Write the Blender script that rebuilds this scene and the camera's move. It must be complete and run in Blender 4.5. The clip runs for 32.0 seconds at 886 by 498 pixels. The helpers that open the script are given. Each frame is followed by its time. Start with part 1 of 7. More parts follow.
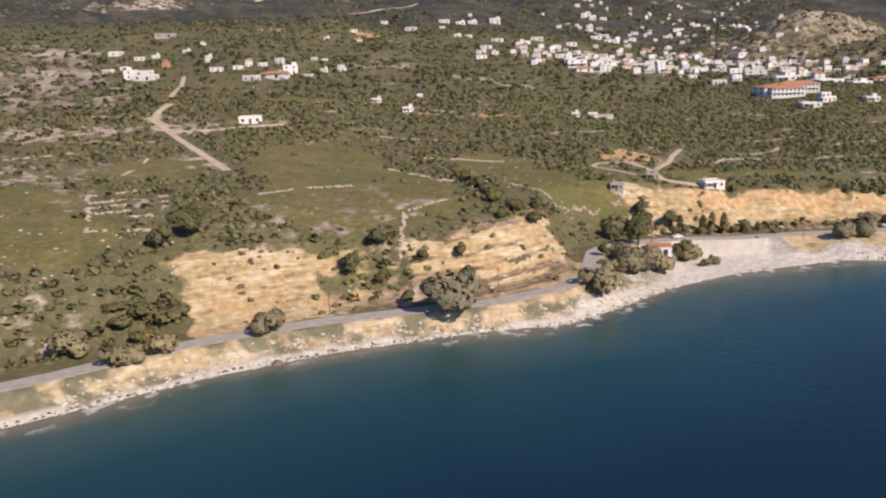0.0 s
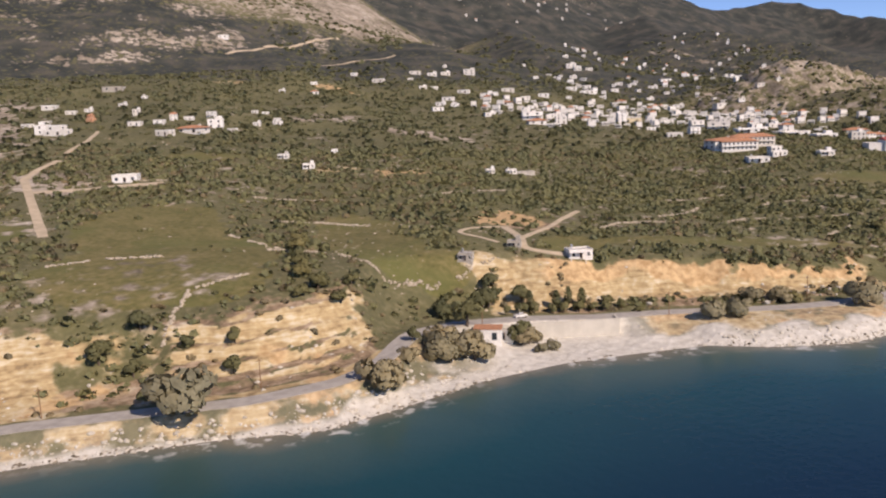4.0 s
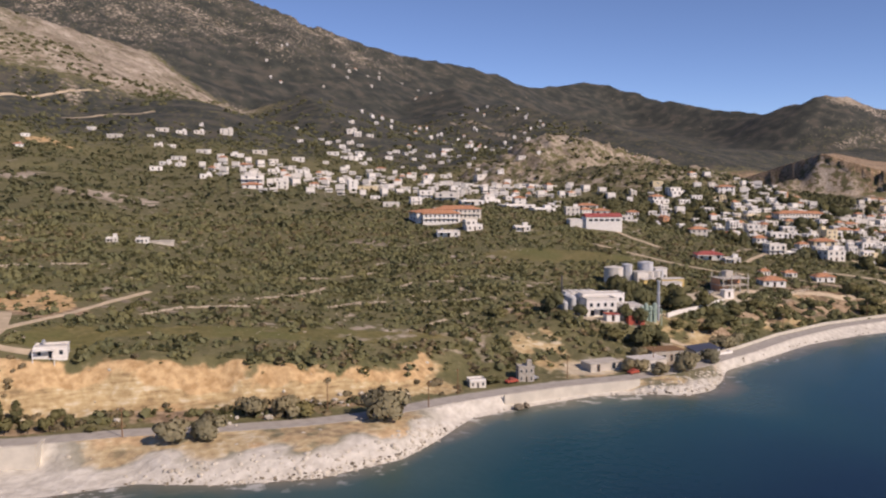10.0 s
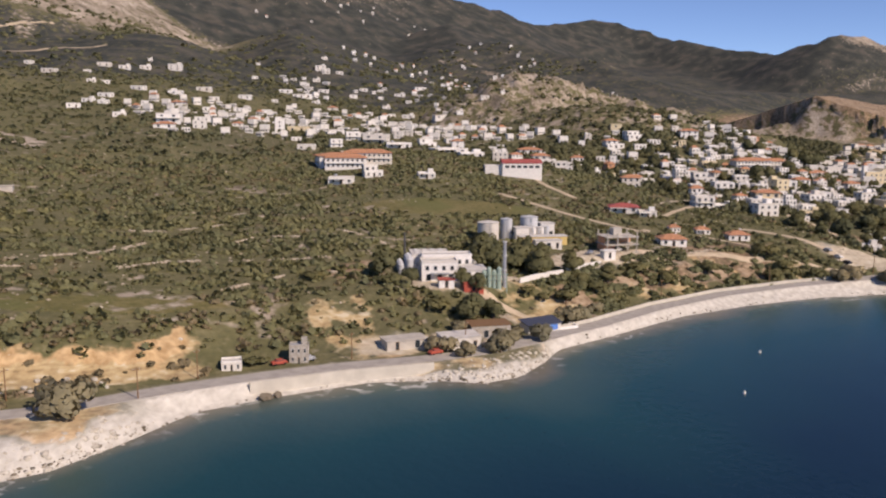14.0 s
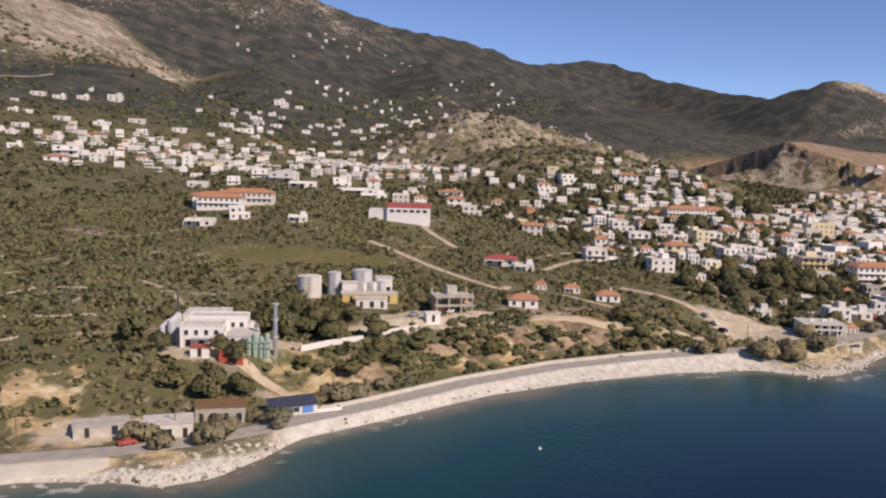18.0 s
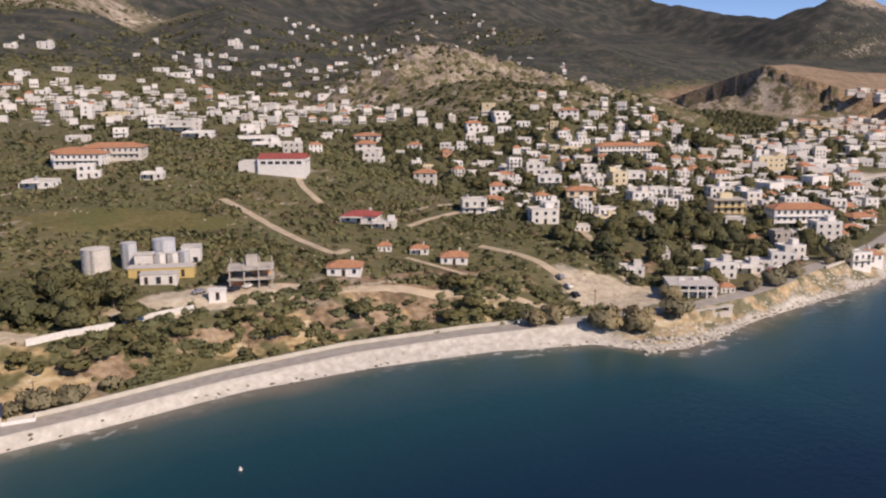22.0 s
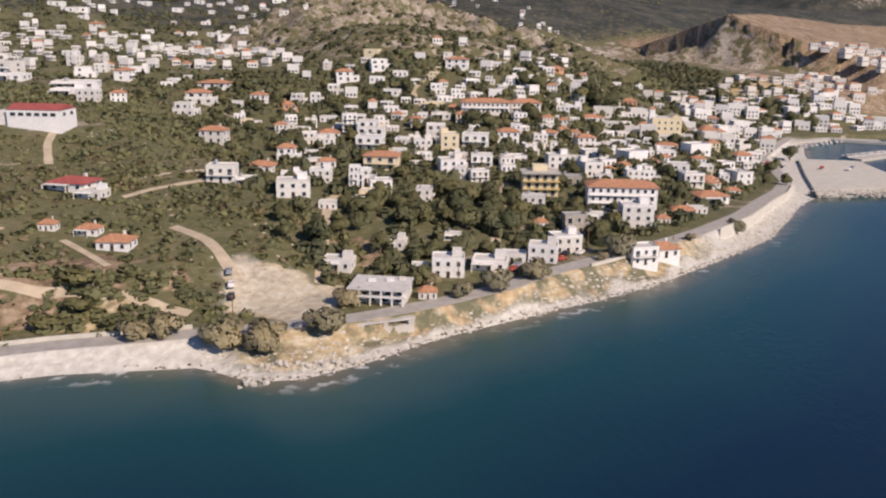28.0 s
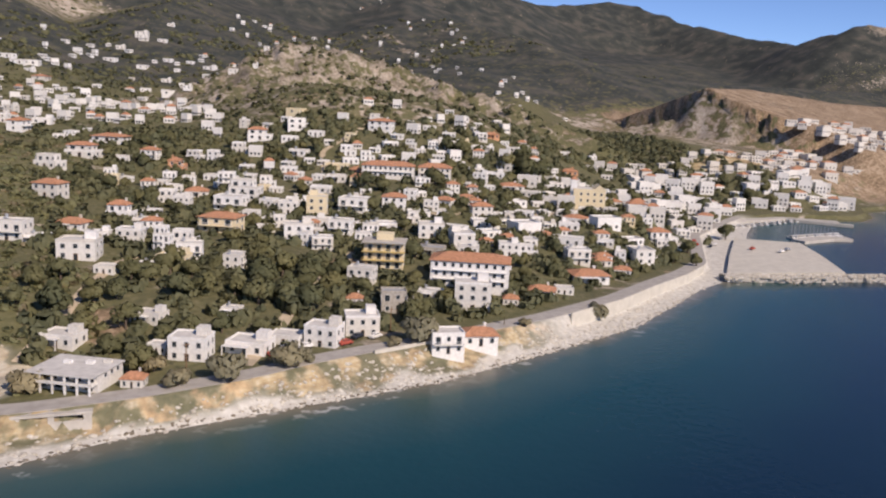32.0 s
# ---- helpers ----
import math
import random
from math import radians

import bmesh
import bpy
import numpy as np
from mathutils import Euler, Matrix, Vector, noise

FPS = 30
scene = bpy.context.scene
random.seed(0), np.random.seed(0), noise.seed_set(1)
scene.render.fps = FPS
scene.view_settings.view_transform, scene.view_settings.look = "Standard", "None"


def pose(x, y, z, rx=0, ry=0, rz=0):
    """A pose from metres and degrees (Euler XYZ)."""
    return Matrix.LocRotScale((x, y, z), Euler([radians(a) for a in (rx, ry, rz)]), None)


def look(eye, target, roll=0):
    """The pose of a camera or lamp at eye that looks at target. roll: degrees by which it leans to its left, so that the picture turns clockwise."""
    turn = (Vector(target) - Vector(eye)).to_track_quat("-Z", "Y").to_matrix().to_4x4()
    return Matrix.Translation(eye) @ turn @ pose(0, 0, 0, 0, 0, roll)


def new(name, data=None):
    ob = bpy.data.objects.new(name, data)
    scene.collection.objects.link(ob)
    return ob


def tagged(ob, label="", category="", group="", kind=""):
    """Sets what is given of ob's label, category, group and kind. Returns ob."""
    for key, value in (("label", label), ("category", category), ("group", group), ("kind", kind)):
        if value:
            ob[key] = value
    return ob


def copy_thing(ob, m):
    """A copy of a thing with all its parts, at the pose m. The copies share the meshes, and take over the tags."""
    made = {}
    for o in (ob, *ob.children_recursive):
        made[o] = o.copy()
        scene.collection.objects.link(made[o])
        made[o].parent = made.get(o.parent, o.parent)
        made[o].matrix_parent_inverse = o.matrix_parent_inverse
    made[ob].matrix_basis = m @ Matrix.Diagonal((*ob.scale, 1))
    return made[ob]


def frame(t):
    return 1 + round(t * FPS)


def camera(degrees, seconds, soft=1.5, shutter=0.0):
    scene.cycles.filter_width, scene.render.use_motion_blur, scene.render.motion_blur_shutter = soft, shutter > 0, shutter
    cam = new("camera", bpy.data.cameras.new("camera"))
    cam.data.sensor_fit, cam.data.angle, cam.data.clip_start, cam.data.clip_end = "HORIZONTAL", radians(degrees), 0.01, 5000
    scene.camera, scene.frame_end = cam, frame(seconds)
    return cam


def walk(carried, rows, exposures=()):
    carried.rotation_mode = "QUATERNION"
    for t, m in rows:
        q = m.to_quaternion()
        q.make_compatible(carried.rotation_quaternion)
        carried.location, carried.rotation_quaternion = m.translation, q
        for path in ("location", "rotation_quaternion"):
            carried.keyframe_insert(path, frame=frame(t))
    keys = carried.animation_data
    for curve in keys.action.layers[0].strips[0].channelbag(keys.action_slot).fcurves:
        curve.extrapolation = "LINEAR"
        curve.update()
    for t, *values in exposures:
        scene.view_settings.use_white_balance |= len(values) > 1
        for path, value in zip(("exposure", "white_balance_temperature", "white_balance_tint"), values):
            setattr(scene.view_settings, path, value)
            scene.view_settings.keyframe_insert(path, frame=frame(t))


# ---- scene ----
cam = camera(55.2, 32.0, soft=2.2)
METRES, EYE, TILT, LEAN, TURN = 650.0, 72.2, -12.57, 2.085, -24.0
ROWS = [
    (0.0, 0.0, 0.0, 0.0, -0.0, 0.0, -0.0),
    (0.5, 0.013, 0.0071, 0.0019, -0.53, 0.51, 0.28),
    (1.0, 0.0256, 0.0142, 0.004, -2.01, 0.98, 0.41),
    (1.5, 0.0389, 0.0214, 0.0059, -2.87, 1.5, 0.39),
    (2.0, 0.0521, 0.0285, 0.0079, -3.15, 1.94, 0.12),
    (2.5, 0.0649, 0.0359, 0.0099, -2.59, 2.36, -0.23),
    (4.5, 0.1192, 0.0642, 0.0174, 2.46, 3.37, -0.11),
    (5.0, 0.1332, 0.0722, 0.0191, 1.55, 3.31, 0.06),
    (5.5, 0.1466, 0.0798, 0.0208, 0.89, 3.12, 0.19),
    (6.0, 0.1605, 0.0869, 0.0224, 0.35, 3.03, 0.44),
    (6.5, 0.1746, 0.0943, 0.024, -1.01, 3.14, 0.74),
    (7.0, 0.1884, 0.1015, 0.0259, -3.24, 3.6, 0.93),
    (7.5, 0.2024, 0.1084, 0.0275, -4.57, 4.6, 1.03),
    (8.0, 0.2164, 0.115, 0.029, -5.25, 6.01, 1.01),
    (8.5, 0.2306, 0.1215, 0.0303, -5.7, 6.98, 0.79),
    (9.0, 0.2448, 0.1279, 0.0315, -6.51, 7.56, 0.5),
    (9.5, 0.2589, 0.135, 0.033, -7.62, 7.82, 0.18),
    (10.0, 0.2731, 0.1415, 0.0346, -8.34, 7.74, -0.1),
    (10.5, 0.2873, 0.148, 0.0365, -8.41, 7.25, -0.24),
    (11.0, 0.3018, 0.1546, 0.0382, -7.78, 6.35, -0.14),
    (11.5, 0.3161, 0.1615, 0.0403, -7.62, 5.01, -0.01),
    (12.0, 0.3302, 0.1679, 0.0424, -8.06, 3.92, 0.11),
    (12.5, 0.3448, 0.1744, 0.0446, -8.85, 3.23, 0.09),
    (13.0, 0.359, 0.1813, 0.0466, -8.89, 3.0, -0.11),
    (13.5, 0.3735, 0.187, 0.0487, -7.64, 3.12, -0.35),
    (15.5, 0.4317, 0.2104, 0.0588, -6.73, 5.64, -1.35),
    (16.0, 0.4463, 0.2164, 0.0609, -6.92, 6.08, -1.45),
    (16.5, 0.4609, 0.2224, 0.0632, -7.05, 6.35, -1.48),
    (17.0, 0.4752, 0.2285, 0.0656, -7.39, 6.46, -1.61),
    (17.5, 0.4893, 0.2348, 0.068, -7.43, 6.43, -1.88),
    (18.0, 0.5034, 0.2406, 0.0705, -6.47, 6.17, -2.31),
    (18.5, 0.5179, 0.2465, 0.0731, -4.51, 5.61, -2.67),
    (19.0, 0.5319, 0.2526, 0.0761, -3.38, 4.84, -2.66),
    (19.5, 0.5456, 0.2585, 0.0789, -2.95, 4.0, -2.41),
    (20.0, 0.5601, 0.2649, 0.0819, -2.9, 3.21, -2.05),
    (20.5, 0.574, 0.2711, 0.0847, -2.77, 2.53, -1.55),
    (21.0, 0.5884, 0.2772, 0.0868, -2.75, 2.0, -0.91),
    (21.5, 0.6025, 0.2835, 0.0898, -3.89, 1.59, -0.62),
    (22.0, 0.616, 0.2896, 0.0924, -4.95, 1.75, -0.59),
    (22.5, 0.6301, 0.2953, 0.0951, -4.78, 2.73, -0.73),
    (23.0, 0.6442, 0.3005, 0.0972, -3.33, 4.64, -0.95),
    (23.5, 0.6585, 0.3062, 0.0993, -1.59, 6.01, -1.34),
    (24.0, 0.6729, 0.3117, 0.1015, -0.92, 6.74, -1.53),
    (24.5, 0.6871, 0.3173, 0.1038, -1.45, 7.01, -1.51),
    (25.0, 0.7011, 0.3239, 0.1059, -3.26, 6.67, -1.24),
    (25.5, 0.715, 0.3299, 0.1078, -4.37, 5.62, -1.17),
    (26.0, 0.7288, 0.3361, 0.1105, -4.65, 3.98, -1.28),
    (26.5, 0.7431, 0.3424, 0.1128, -4.49, 2.19, -1.38),
    (28.5, 0.7999, 0.3689, 0.12, -2.84, -2.96, -2.69),
    (29.0, 0.8139, 0.3759, 0.1214, -2.35, -3.62, -2.91),
    (29.5, 0.8279, 0.3834, 0.1228, -1.99, -3.95, -3.05),
    (30.0, 0.8422, 0.3902, 0.1244, -2.14, -3.62, -3.18),
    (30.5, 0.8558, 0.3976, 0.1253, -3.06, -2.4, -3.49),
    (31.0, 0.8693, 0.4052, 0.1261, -3.44, -0.49, -3.86),
    (31.5, 0.8828, 0.4126, 0.1269, -2.97, 1.39, -4.24),
    (32.0, 0.8971, 0.4193, 0.1278, -1.58, 2.5, -4.48),
]
walk(cam, [(t, pose(0, 0, EYE, TILT, LEAN, TURN) @ pose(METRES * x, METRES * y, METRES * z, 90 + pitch, roll, yaw)) for t, x, y, z, yaw, pitch, roll in ROWS],
     exposures=[(0.0, 0.16, 7200, 22), (6.0, 0.0, 7350, 23), (9.0, -0.08, 7400, 24), (13.0, -0.04, 7350, 23), (26.0, -0.1, 7350, 22), (29.0, 0.1, 6950, 20), (30.5, 0.1, 6950, 20), (32.0, 0.0, 6950, 20)])

# ---- world, sun, exposure ----
world = bpy.data.worlds.new("world")
scene.world = world
world.use_nodes = True
SUN_TO = Vector((0.22, -0.76, 0.61)).normalized()
wn = world.node_tree
sky = wn.nodes.new("ShaderNodeTexSky")
sky.sky_type = "NISHITA"
sky.sun_disc = False
sky.sun_elevation = math.asin(SUN_TO.z)
sky.sun_rotation = math.atan2(SUN_TO.x, SUN_TO.y)
sky.altitude = 5500
sky.air_density, sky.dust_density, sky.ozone_density = 1.0, 0.0, 6.0
wn.links.new(sky.outputs[0], wn.nodes["Background"].inputs[0])
wn.nodes["Background"].inputs[1].default_value = 0.145
sun = new("sun", bpy.data.lights.new("sun", "SUN"))
sun.data.energy, sun.data.angle, sun.data.color = 4.4, radians(0.6), (1.0, 0.91, 0.78)
sun.matrix_world = look(SUN_TO * 1000, (0, 0, 0))

# ---- plan: coast, road and height of the land ----
COAST_X = [-900, -400, -100, -20, 24, 57, 97, 120, 142, 168, 194, 213, 240, 256, 275, 297, 312, 330, 348, 374, 392, 399, 411, 424, 437, 460, 500, 535,
           570, 600, 609, 620, 640, 660, 690, 717, 740, 760, 802, 825, 855, 890, 925, 950, 985, 1030, 1075, 1110, 1140, 1169, 1195, 1222, 1250, 1320, 1450, 1700, 2500, 4200]
COAST_Y = [172, 168, 180, 190, 199, 201, 197, 191, 197, 206, 209, 207.5, 204, 193, 186, 187, 195, 206, 207, 206, 198, 191, 191, 198, 207, 211, 219, 219,
           215, 206, 193, 189, 193, 200, 205, 209, 213, 220, 235, 244, 263, 286, 302, 330, 360, 405, 445, 456, 445, 437, 450, 476, 482, 500, 520, 560, 600, 600]
ROAD_X = [-400, -100, -13, 24, 55, 80, 105, 128, 140, 148, 158, 175, 198, 219, 243, 265, 282, 300, 325, 347, 369, 394, 410, 426, 442, 460, 494, 532, 570, 600, 640, 665, 690, 704, 720, 750, 790, 829, 860, 890, 920, 980, 1030, 1080]
ROAD_Y = [183, 193, 203, 212, 213, 209.5, 204.5, 206, 211.5, 221, 234, 239, 237.5, 232, 227, 217.5, 211, 208.5, 213, 215, 213.5, 208, 207, 209, 213, 216.5, 225, 229.5, 225.5, 217.5, 209, 210.5, 215.5, 221.5, 226, 233, 246.5, 264, 283, 300, 322, 395, 430, 462]
ROAD_Z = [5, 5, 5, 5, 5, 5, 5.3, 6, 7, 8, 8, 7.5, 6.5, 5.4, 5, 5, 5.2, 5, 4, 3.2, 3, 3, 3, 2.9, 2.7, 2.5, 2.5, 2.6, 3.2, 4.2, 5.4, 5.8, 6, 6, 6, 6, 5.5, 5, 4.5, 4, 3, 2.5, 2.2, 2.2]
# bank behind the road: station, foot's distance from the road's middle, width of the rise
BANK = [(-400, 6, 40), (30, 6, 34), (50, 7, 30), (128, 7, 30), (150, 6, 30), (195, 9, 26), (225, 14, 16), (240, 17, 11), (300, 16, 10), (325, 10, 10), (345, 6, 34), (400, 8, 40), (440, 7, 30),
        (470, 6, 22), (580, 6, 24), (630, 10, 40), (650, 14, 60), (760, 8, 50), (1000, 8, 50), (1100, 10, 60)]
STEP_D = [20, 60, 130, 240, 400, 600, 900, 1450]
LAND = {-500: (9.9, 20.2, 29.8, 43.1, 62.8, 87, 130.5, 189.9), -100: (7.9, 22, 33.2, 46.4, 58.5, 91, 131.8, 190.8), 0: (8.3, 22.3, 31.7, 44.3, 60.2, 91.3, 133, 191.9), 75: (9.2, 22.5, 30.8, 41.5, 62.8, 92.1, 134.8, 193.6), 150: (9.9, 23.6, 26, 40.5, 61.8, 92.9, 138.2, 195), 225: (10, 20.6, 27.8, 40.9, 57.9, 87.6, 143.2, 194.1), 300: (10, 16.1, 21, 33.3, 54.5, 83, 146.9, 195.7), 375: (9.9, 13.7, 18.6, 27.5, 50.6, 77.1, 135.8, 208.3), 450: (9.8, 13, 22.5, 31.3, 53.5, 79.5, 142.1, 220.5)}
LAND |= {525: (10.2, 15.6, 22.3, 37.9, 49.9, 73.4, 149.8, 230.5), 600: (9.8, 12.8, 19, 34.6, 45.5, 68.3, 138.8, 222), 675: (9.7, 12.8, 18.3, 24.3, 42.2, 61.7, 117.4, 181.5), 750: (9.7, 10.4, 16.6, 24.6, 40.1, 55.1, 97.3, 145.3), 825: (9, 11.4, 16.6, 33.9, 55, 70.7, 102.9, 191.2), 900: (8.1, 12.9, 14.9, 39.9, 54.5, 84.6, 114.9, 207.6), 1050: (6.8, 11.4, 14.7, 36.3, 48.3, 92.2, 120, 216.1), 1200: (7.6, 19.1, 30.5, 41.5, 44, 101.6, 122.7, 217), 1500: (8.5, 19, 27.4, 41.4, 44.7, 109.7, 123.5, 217.5)}
# knolls: x, y, height, half-widths
KNOLLS = [(870, 640, 22, 150, 95)]
# levelled yards: x, y, half-widths, height
PADS = [(430, 254, 19, 13, 13.0), (488, 302, 24, 9, 17.0), (506, 272, 20, 9, 14.5)]
# crests: points of the ridge line and the slope of its sides
NEAR_CREST = [(795, 1675, 180), (862, 1795, 252), (868, 1832, 260), (745, 1850, 288), (701, 1856, 300), (650, 1872, 322), (540, 1790, 334), (419, 1713, 346), (260, 1640, 366), (60, 1600, 385), (-250, 1600, 400), (-700, 1600, 400)]
FAR_CREST = [(-900, 2700, 800), (100, 2600, 760), (600, 2500, 680), (1024, 2365, 560), (1206, 2346, 506), (1378, 2319, 452), (1620, 2295, 420), (1783, 2307, 411), (2036, 2367, 369), (2398, 2454, 415), (2475, 2240, 353), (2475, 1941, 284), (2480, 1738, 265), (2440, 1600, 274), (2454, 1567, 283), (2600, 1540, 291), (2716, 1500, 267), (3300, 1500, 250), (4000, 1300, 150)]
HILL_CREST = [(822, 828, 98), (842, 815, 116), (872, 818, 122), (915, 812, 112), (971, 795, 97), (1015, 720, 74), (1065, 630, 47)]
KNOLL_CREST = [(1010, 1870, 262), (861, 1569, 222), (782, 1305, 172), (760, 1180, 140)]
MID_CREST = [(1372, 1835, 290), (1330, 1700, 245), (1393, 1515, 214), (1420, 1315, 172), (1390, 1110, 120), (1402, 1044, 100), (1480, 1000, 60)]
CAPE_CREST = [(1322, 600, 16), (1301, 655, 45), (1289, 700, 73), (1290, 745, 96), (1400, 800, 99), (1617, 875, 91), (2000, 950, 84), (3000, 1000, 75)]
CAPE_SHOULDER = [(1228, 800, 52), (1262, 770, 62), (1292, 745, 68), (1294, 690, 48)]


def coast(x):
    return np.interp(x, COAST_X, COAST_Y)


def road_at(x):
    return np.interp(x, ROAD_X, ROAD_Y), np.interp(x, ROAD_X, ROAD_Z)


def hashed(i, j, seed):
    n = np.sin(i * 127.1 + j * 311.7 + seed * 74.7) * 43758.5453
    return n - np.floor(n)


def value_noise(x, y, seed=0):
    i, j = np.floor(x), np.floor(y)
    a, b = x - i, y - j
    a, b = a * a * (3 - 2 * a), b * b * (3 - 2 * b)
    return (hashed(i, j, seed) * (1 - a) + hashed(i + 1, j, seed) * a) * (1 - b) + (hashed(i, j + 1, seed) * (1 - a) + hashed(i + 1, j + 1, seed) * a) * b


def fbm(x, y, seed=0, octaves=4):
    total, amp = 0, 0.5
    for k in range(octaves):
        total = total + amp * (value_noise(x * 2 ** k, y * 2 ** k, seed + k) - 0.5)
        amp *= 0.5
    return total


def smooth(a, b, v):
    t = np.clip((v - a) / (b - a), 0, 1)
    return t * t * (3 - 2 * t)


def catmull(stations, values, at):
    """values: one array a station; at: positions. Smooth interpolation."""
    s = np.asarray(stations, float)
    at = np.clip(at, s[0], s[-1] - 1e-6)
    i = np.clip(np.searchsorted(s, at, "right") - 1, 0, len(s) - 2)
    t = (at - s[i]) / (s[i + 1] - s[i])
    v = np.asarray(values, float)
    m = np.gradient(v, s, axis=0)
    pick = (lambda a, k: a[k, np.arange(v.shape[1])]) if v.ndim == 2 else (lambda a, k: a[k])
    h = s[i + 1] - s[i]
    return (2 * t ** 3 - 3 * t ** 2 + 1) * pick(v, i) + (t ** 3 - 2 * t ** 2 + t) * h * pick(m, i) + (3 * t ** 2 - 2 * t ** 3) * pick(v, i + 1) + (t ** 3 - t ** 2) * h * pick(m, i + 1)


def crest_height(x, y, crest, slope, wobble):
    """Height of a ridge with straight sides, with gullies."""
    best = np.full(x.shape, -1e9)
    for (ax, ay, az), (bx, by, bz) in zip(crest, crest[1:]):
        dx, dy = bx - ax, by - ay
        t = np.clip(((x - ax) * dx + (y - ay) * dy) / (dx * dx + dy * dy), 0, 1)
        far = np.hypot(x - ax - t * dx, y - ay - t * dy)
        best = np.maximum(best, az + t * (bz - az) - slope * far)
    return best + wobble * np.clip((best - 60) / 100, 0, 1) * (fbm(x / 170, y / 170, 5) - np.abs(fbm(x / 75, y / 75, 6)) * 0.9)


def blend_max(a, b, soft):
    """The higher of two surfaces, with a rounded seam."""
    k = np.clip(0.5 + (b - a) / (2 * soft), 0, 1)
    return a + (b - a) * k + soft * k * (1 - k)


def natural(x, y):
    """The land without the road and its banks."""
    d = y - coast(x)
    cols = [catmull(list(LAND), np.array([LAND[k][j] for k in LAND], float), x) for j in range(len(STEP_D))]
    h = catmull(STEP_D, np.array(cols), np.maximum(d, 0))
    for kx, ky, kh, wx, wy in KNOLLS:
        h = h + kh * np.exp(-((x - kx) / wx) ** 2 - ((y - ky) / wy) ** 2)
    for px, py, pa, pb, pz in PADS:
        k = smooth(1.3, 0.95, np.hypot((x - px) / pa, (y - py) / pb))
        h = h * (1 - k) + pz * k
    h = h + np.clip(d - 60, 0, 400) / 400 * 10 * fbm(x / 70, y / 70, 1)
    crag = 30 * np.abs(fbm(x / 30, y / 30, 51)) + 20 * fbm(x / 13, y / 13, 52) - 5
    hill = crest_height(x, y, HILL_CREST, 0.52, 0)
    h = blend_max(h, hill + crag * smooth(35, 80, hill), 7)
    h = blend_max(h, crest_height(x, y, KNOLL_CREST, 0.3, 10), 10)
    h = blend_max(h, crest_height(x, y, MID_CREST, 0.3, 22), 12)
    west = cape_west(x, y)
    cape = np.where(west > 0.5, crest_height(x, y, CAPE_CREST, 1.3, 0), crest_height(x, y, CAPE_CREST, 0.3, 8))
    h = blend_max(h, cape + 3 * fbm(x / 12, y / 12, 56), 3)
    h = blend_max(h, crest_height(x, y, CAPE_SHOULDER, 0.5, 0) + 18 * np.abs(fbm(x / 22, y / 22, 53)) + 7 * fbm(x / 9, y / 9, 56) - 3, 4)
    h = blend_max(h, crest_height(x, y, NEAR_CREST, 0.46 + 0.14 * smooth(450, 750, x), 20) + 4, 12)
    return blend_max(h, crest_height(x, y, FAR_CREST, 0.57, 34) + 5, 16)


def cape_west(x, y):
    """1 on the broken side of the cape's edge."""
    return smooth(-2, 2, np.interp(y, [600, 655, 700, 755], [1320, 1301, 1288, 1289]) + 14 * fbm(x / 20, y / 12, 59) - x)


def hill_mask(x, y):
    """The bare rocky hill behind the town."""
    m = smooth(44, 70, crest_height(x, y, HILL_CREST, 0.48, 0) + 26 * fbm(x / 30, y / 30, 44))
    return np.maximum(m, 0.85 * smooth(1.2, 0.75, np.hypot((x - 905) / 170, (y - 650) / 95) + 0.7 * fbm(x / 30, y / 30, 57)))


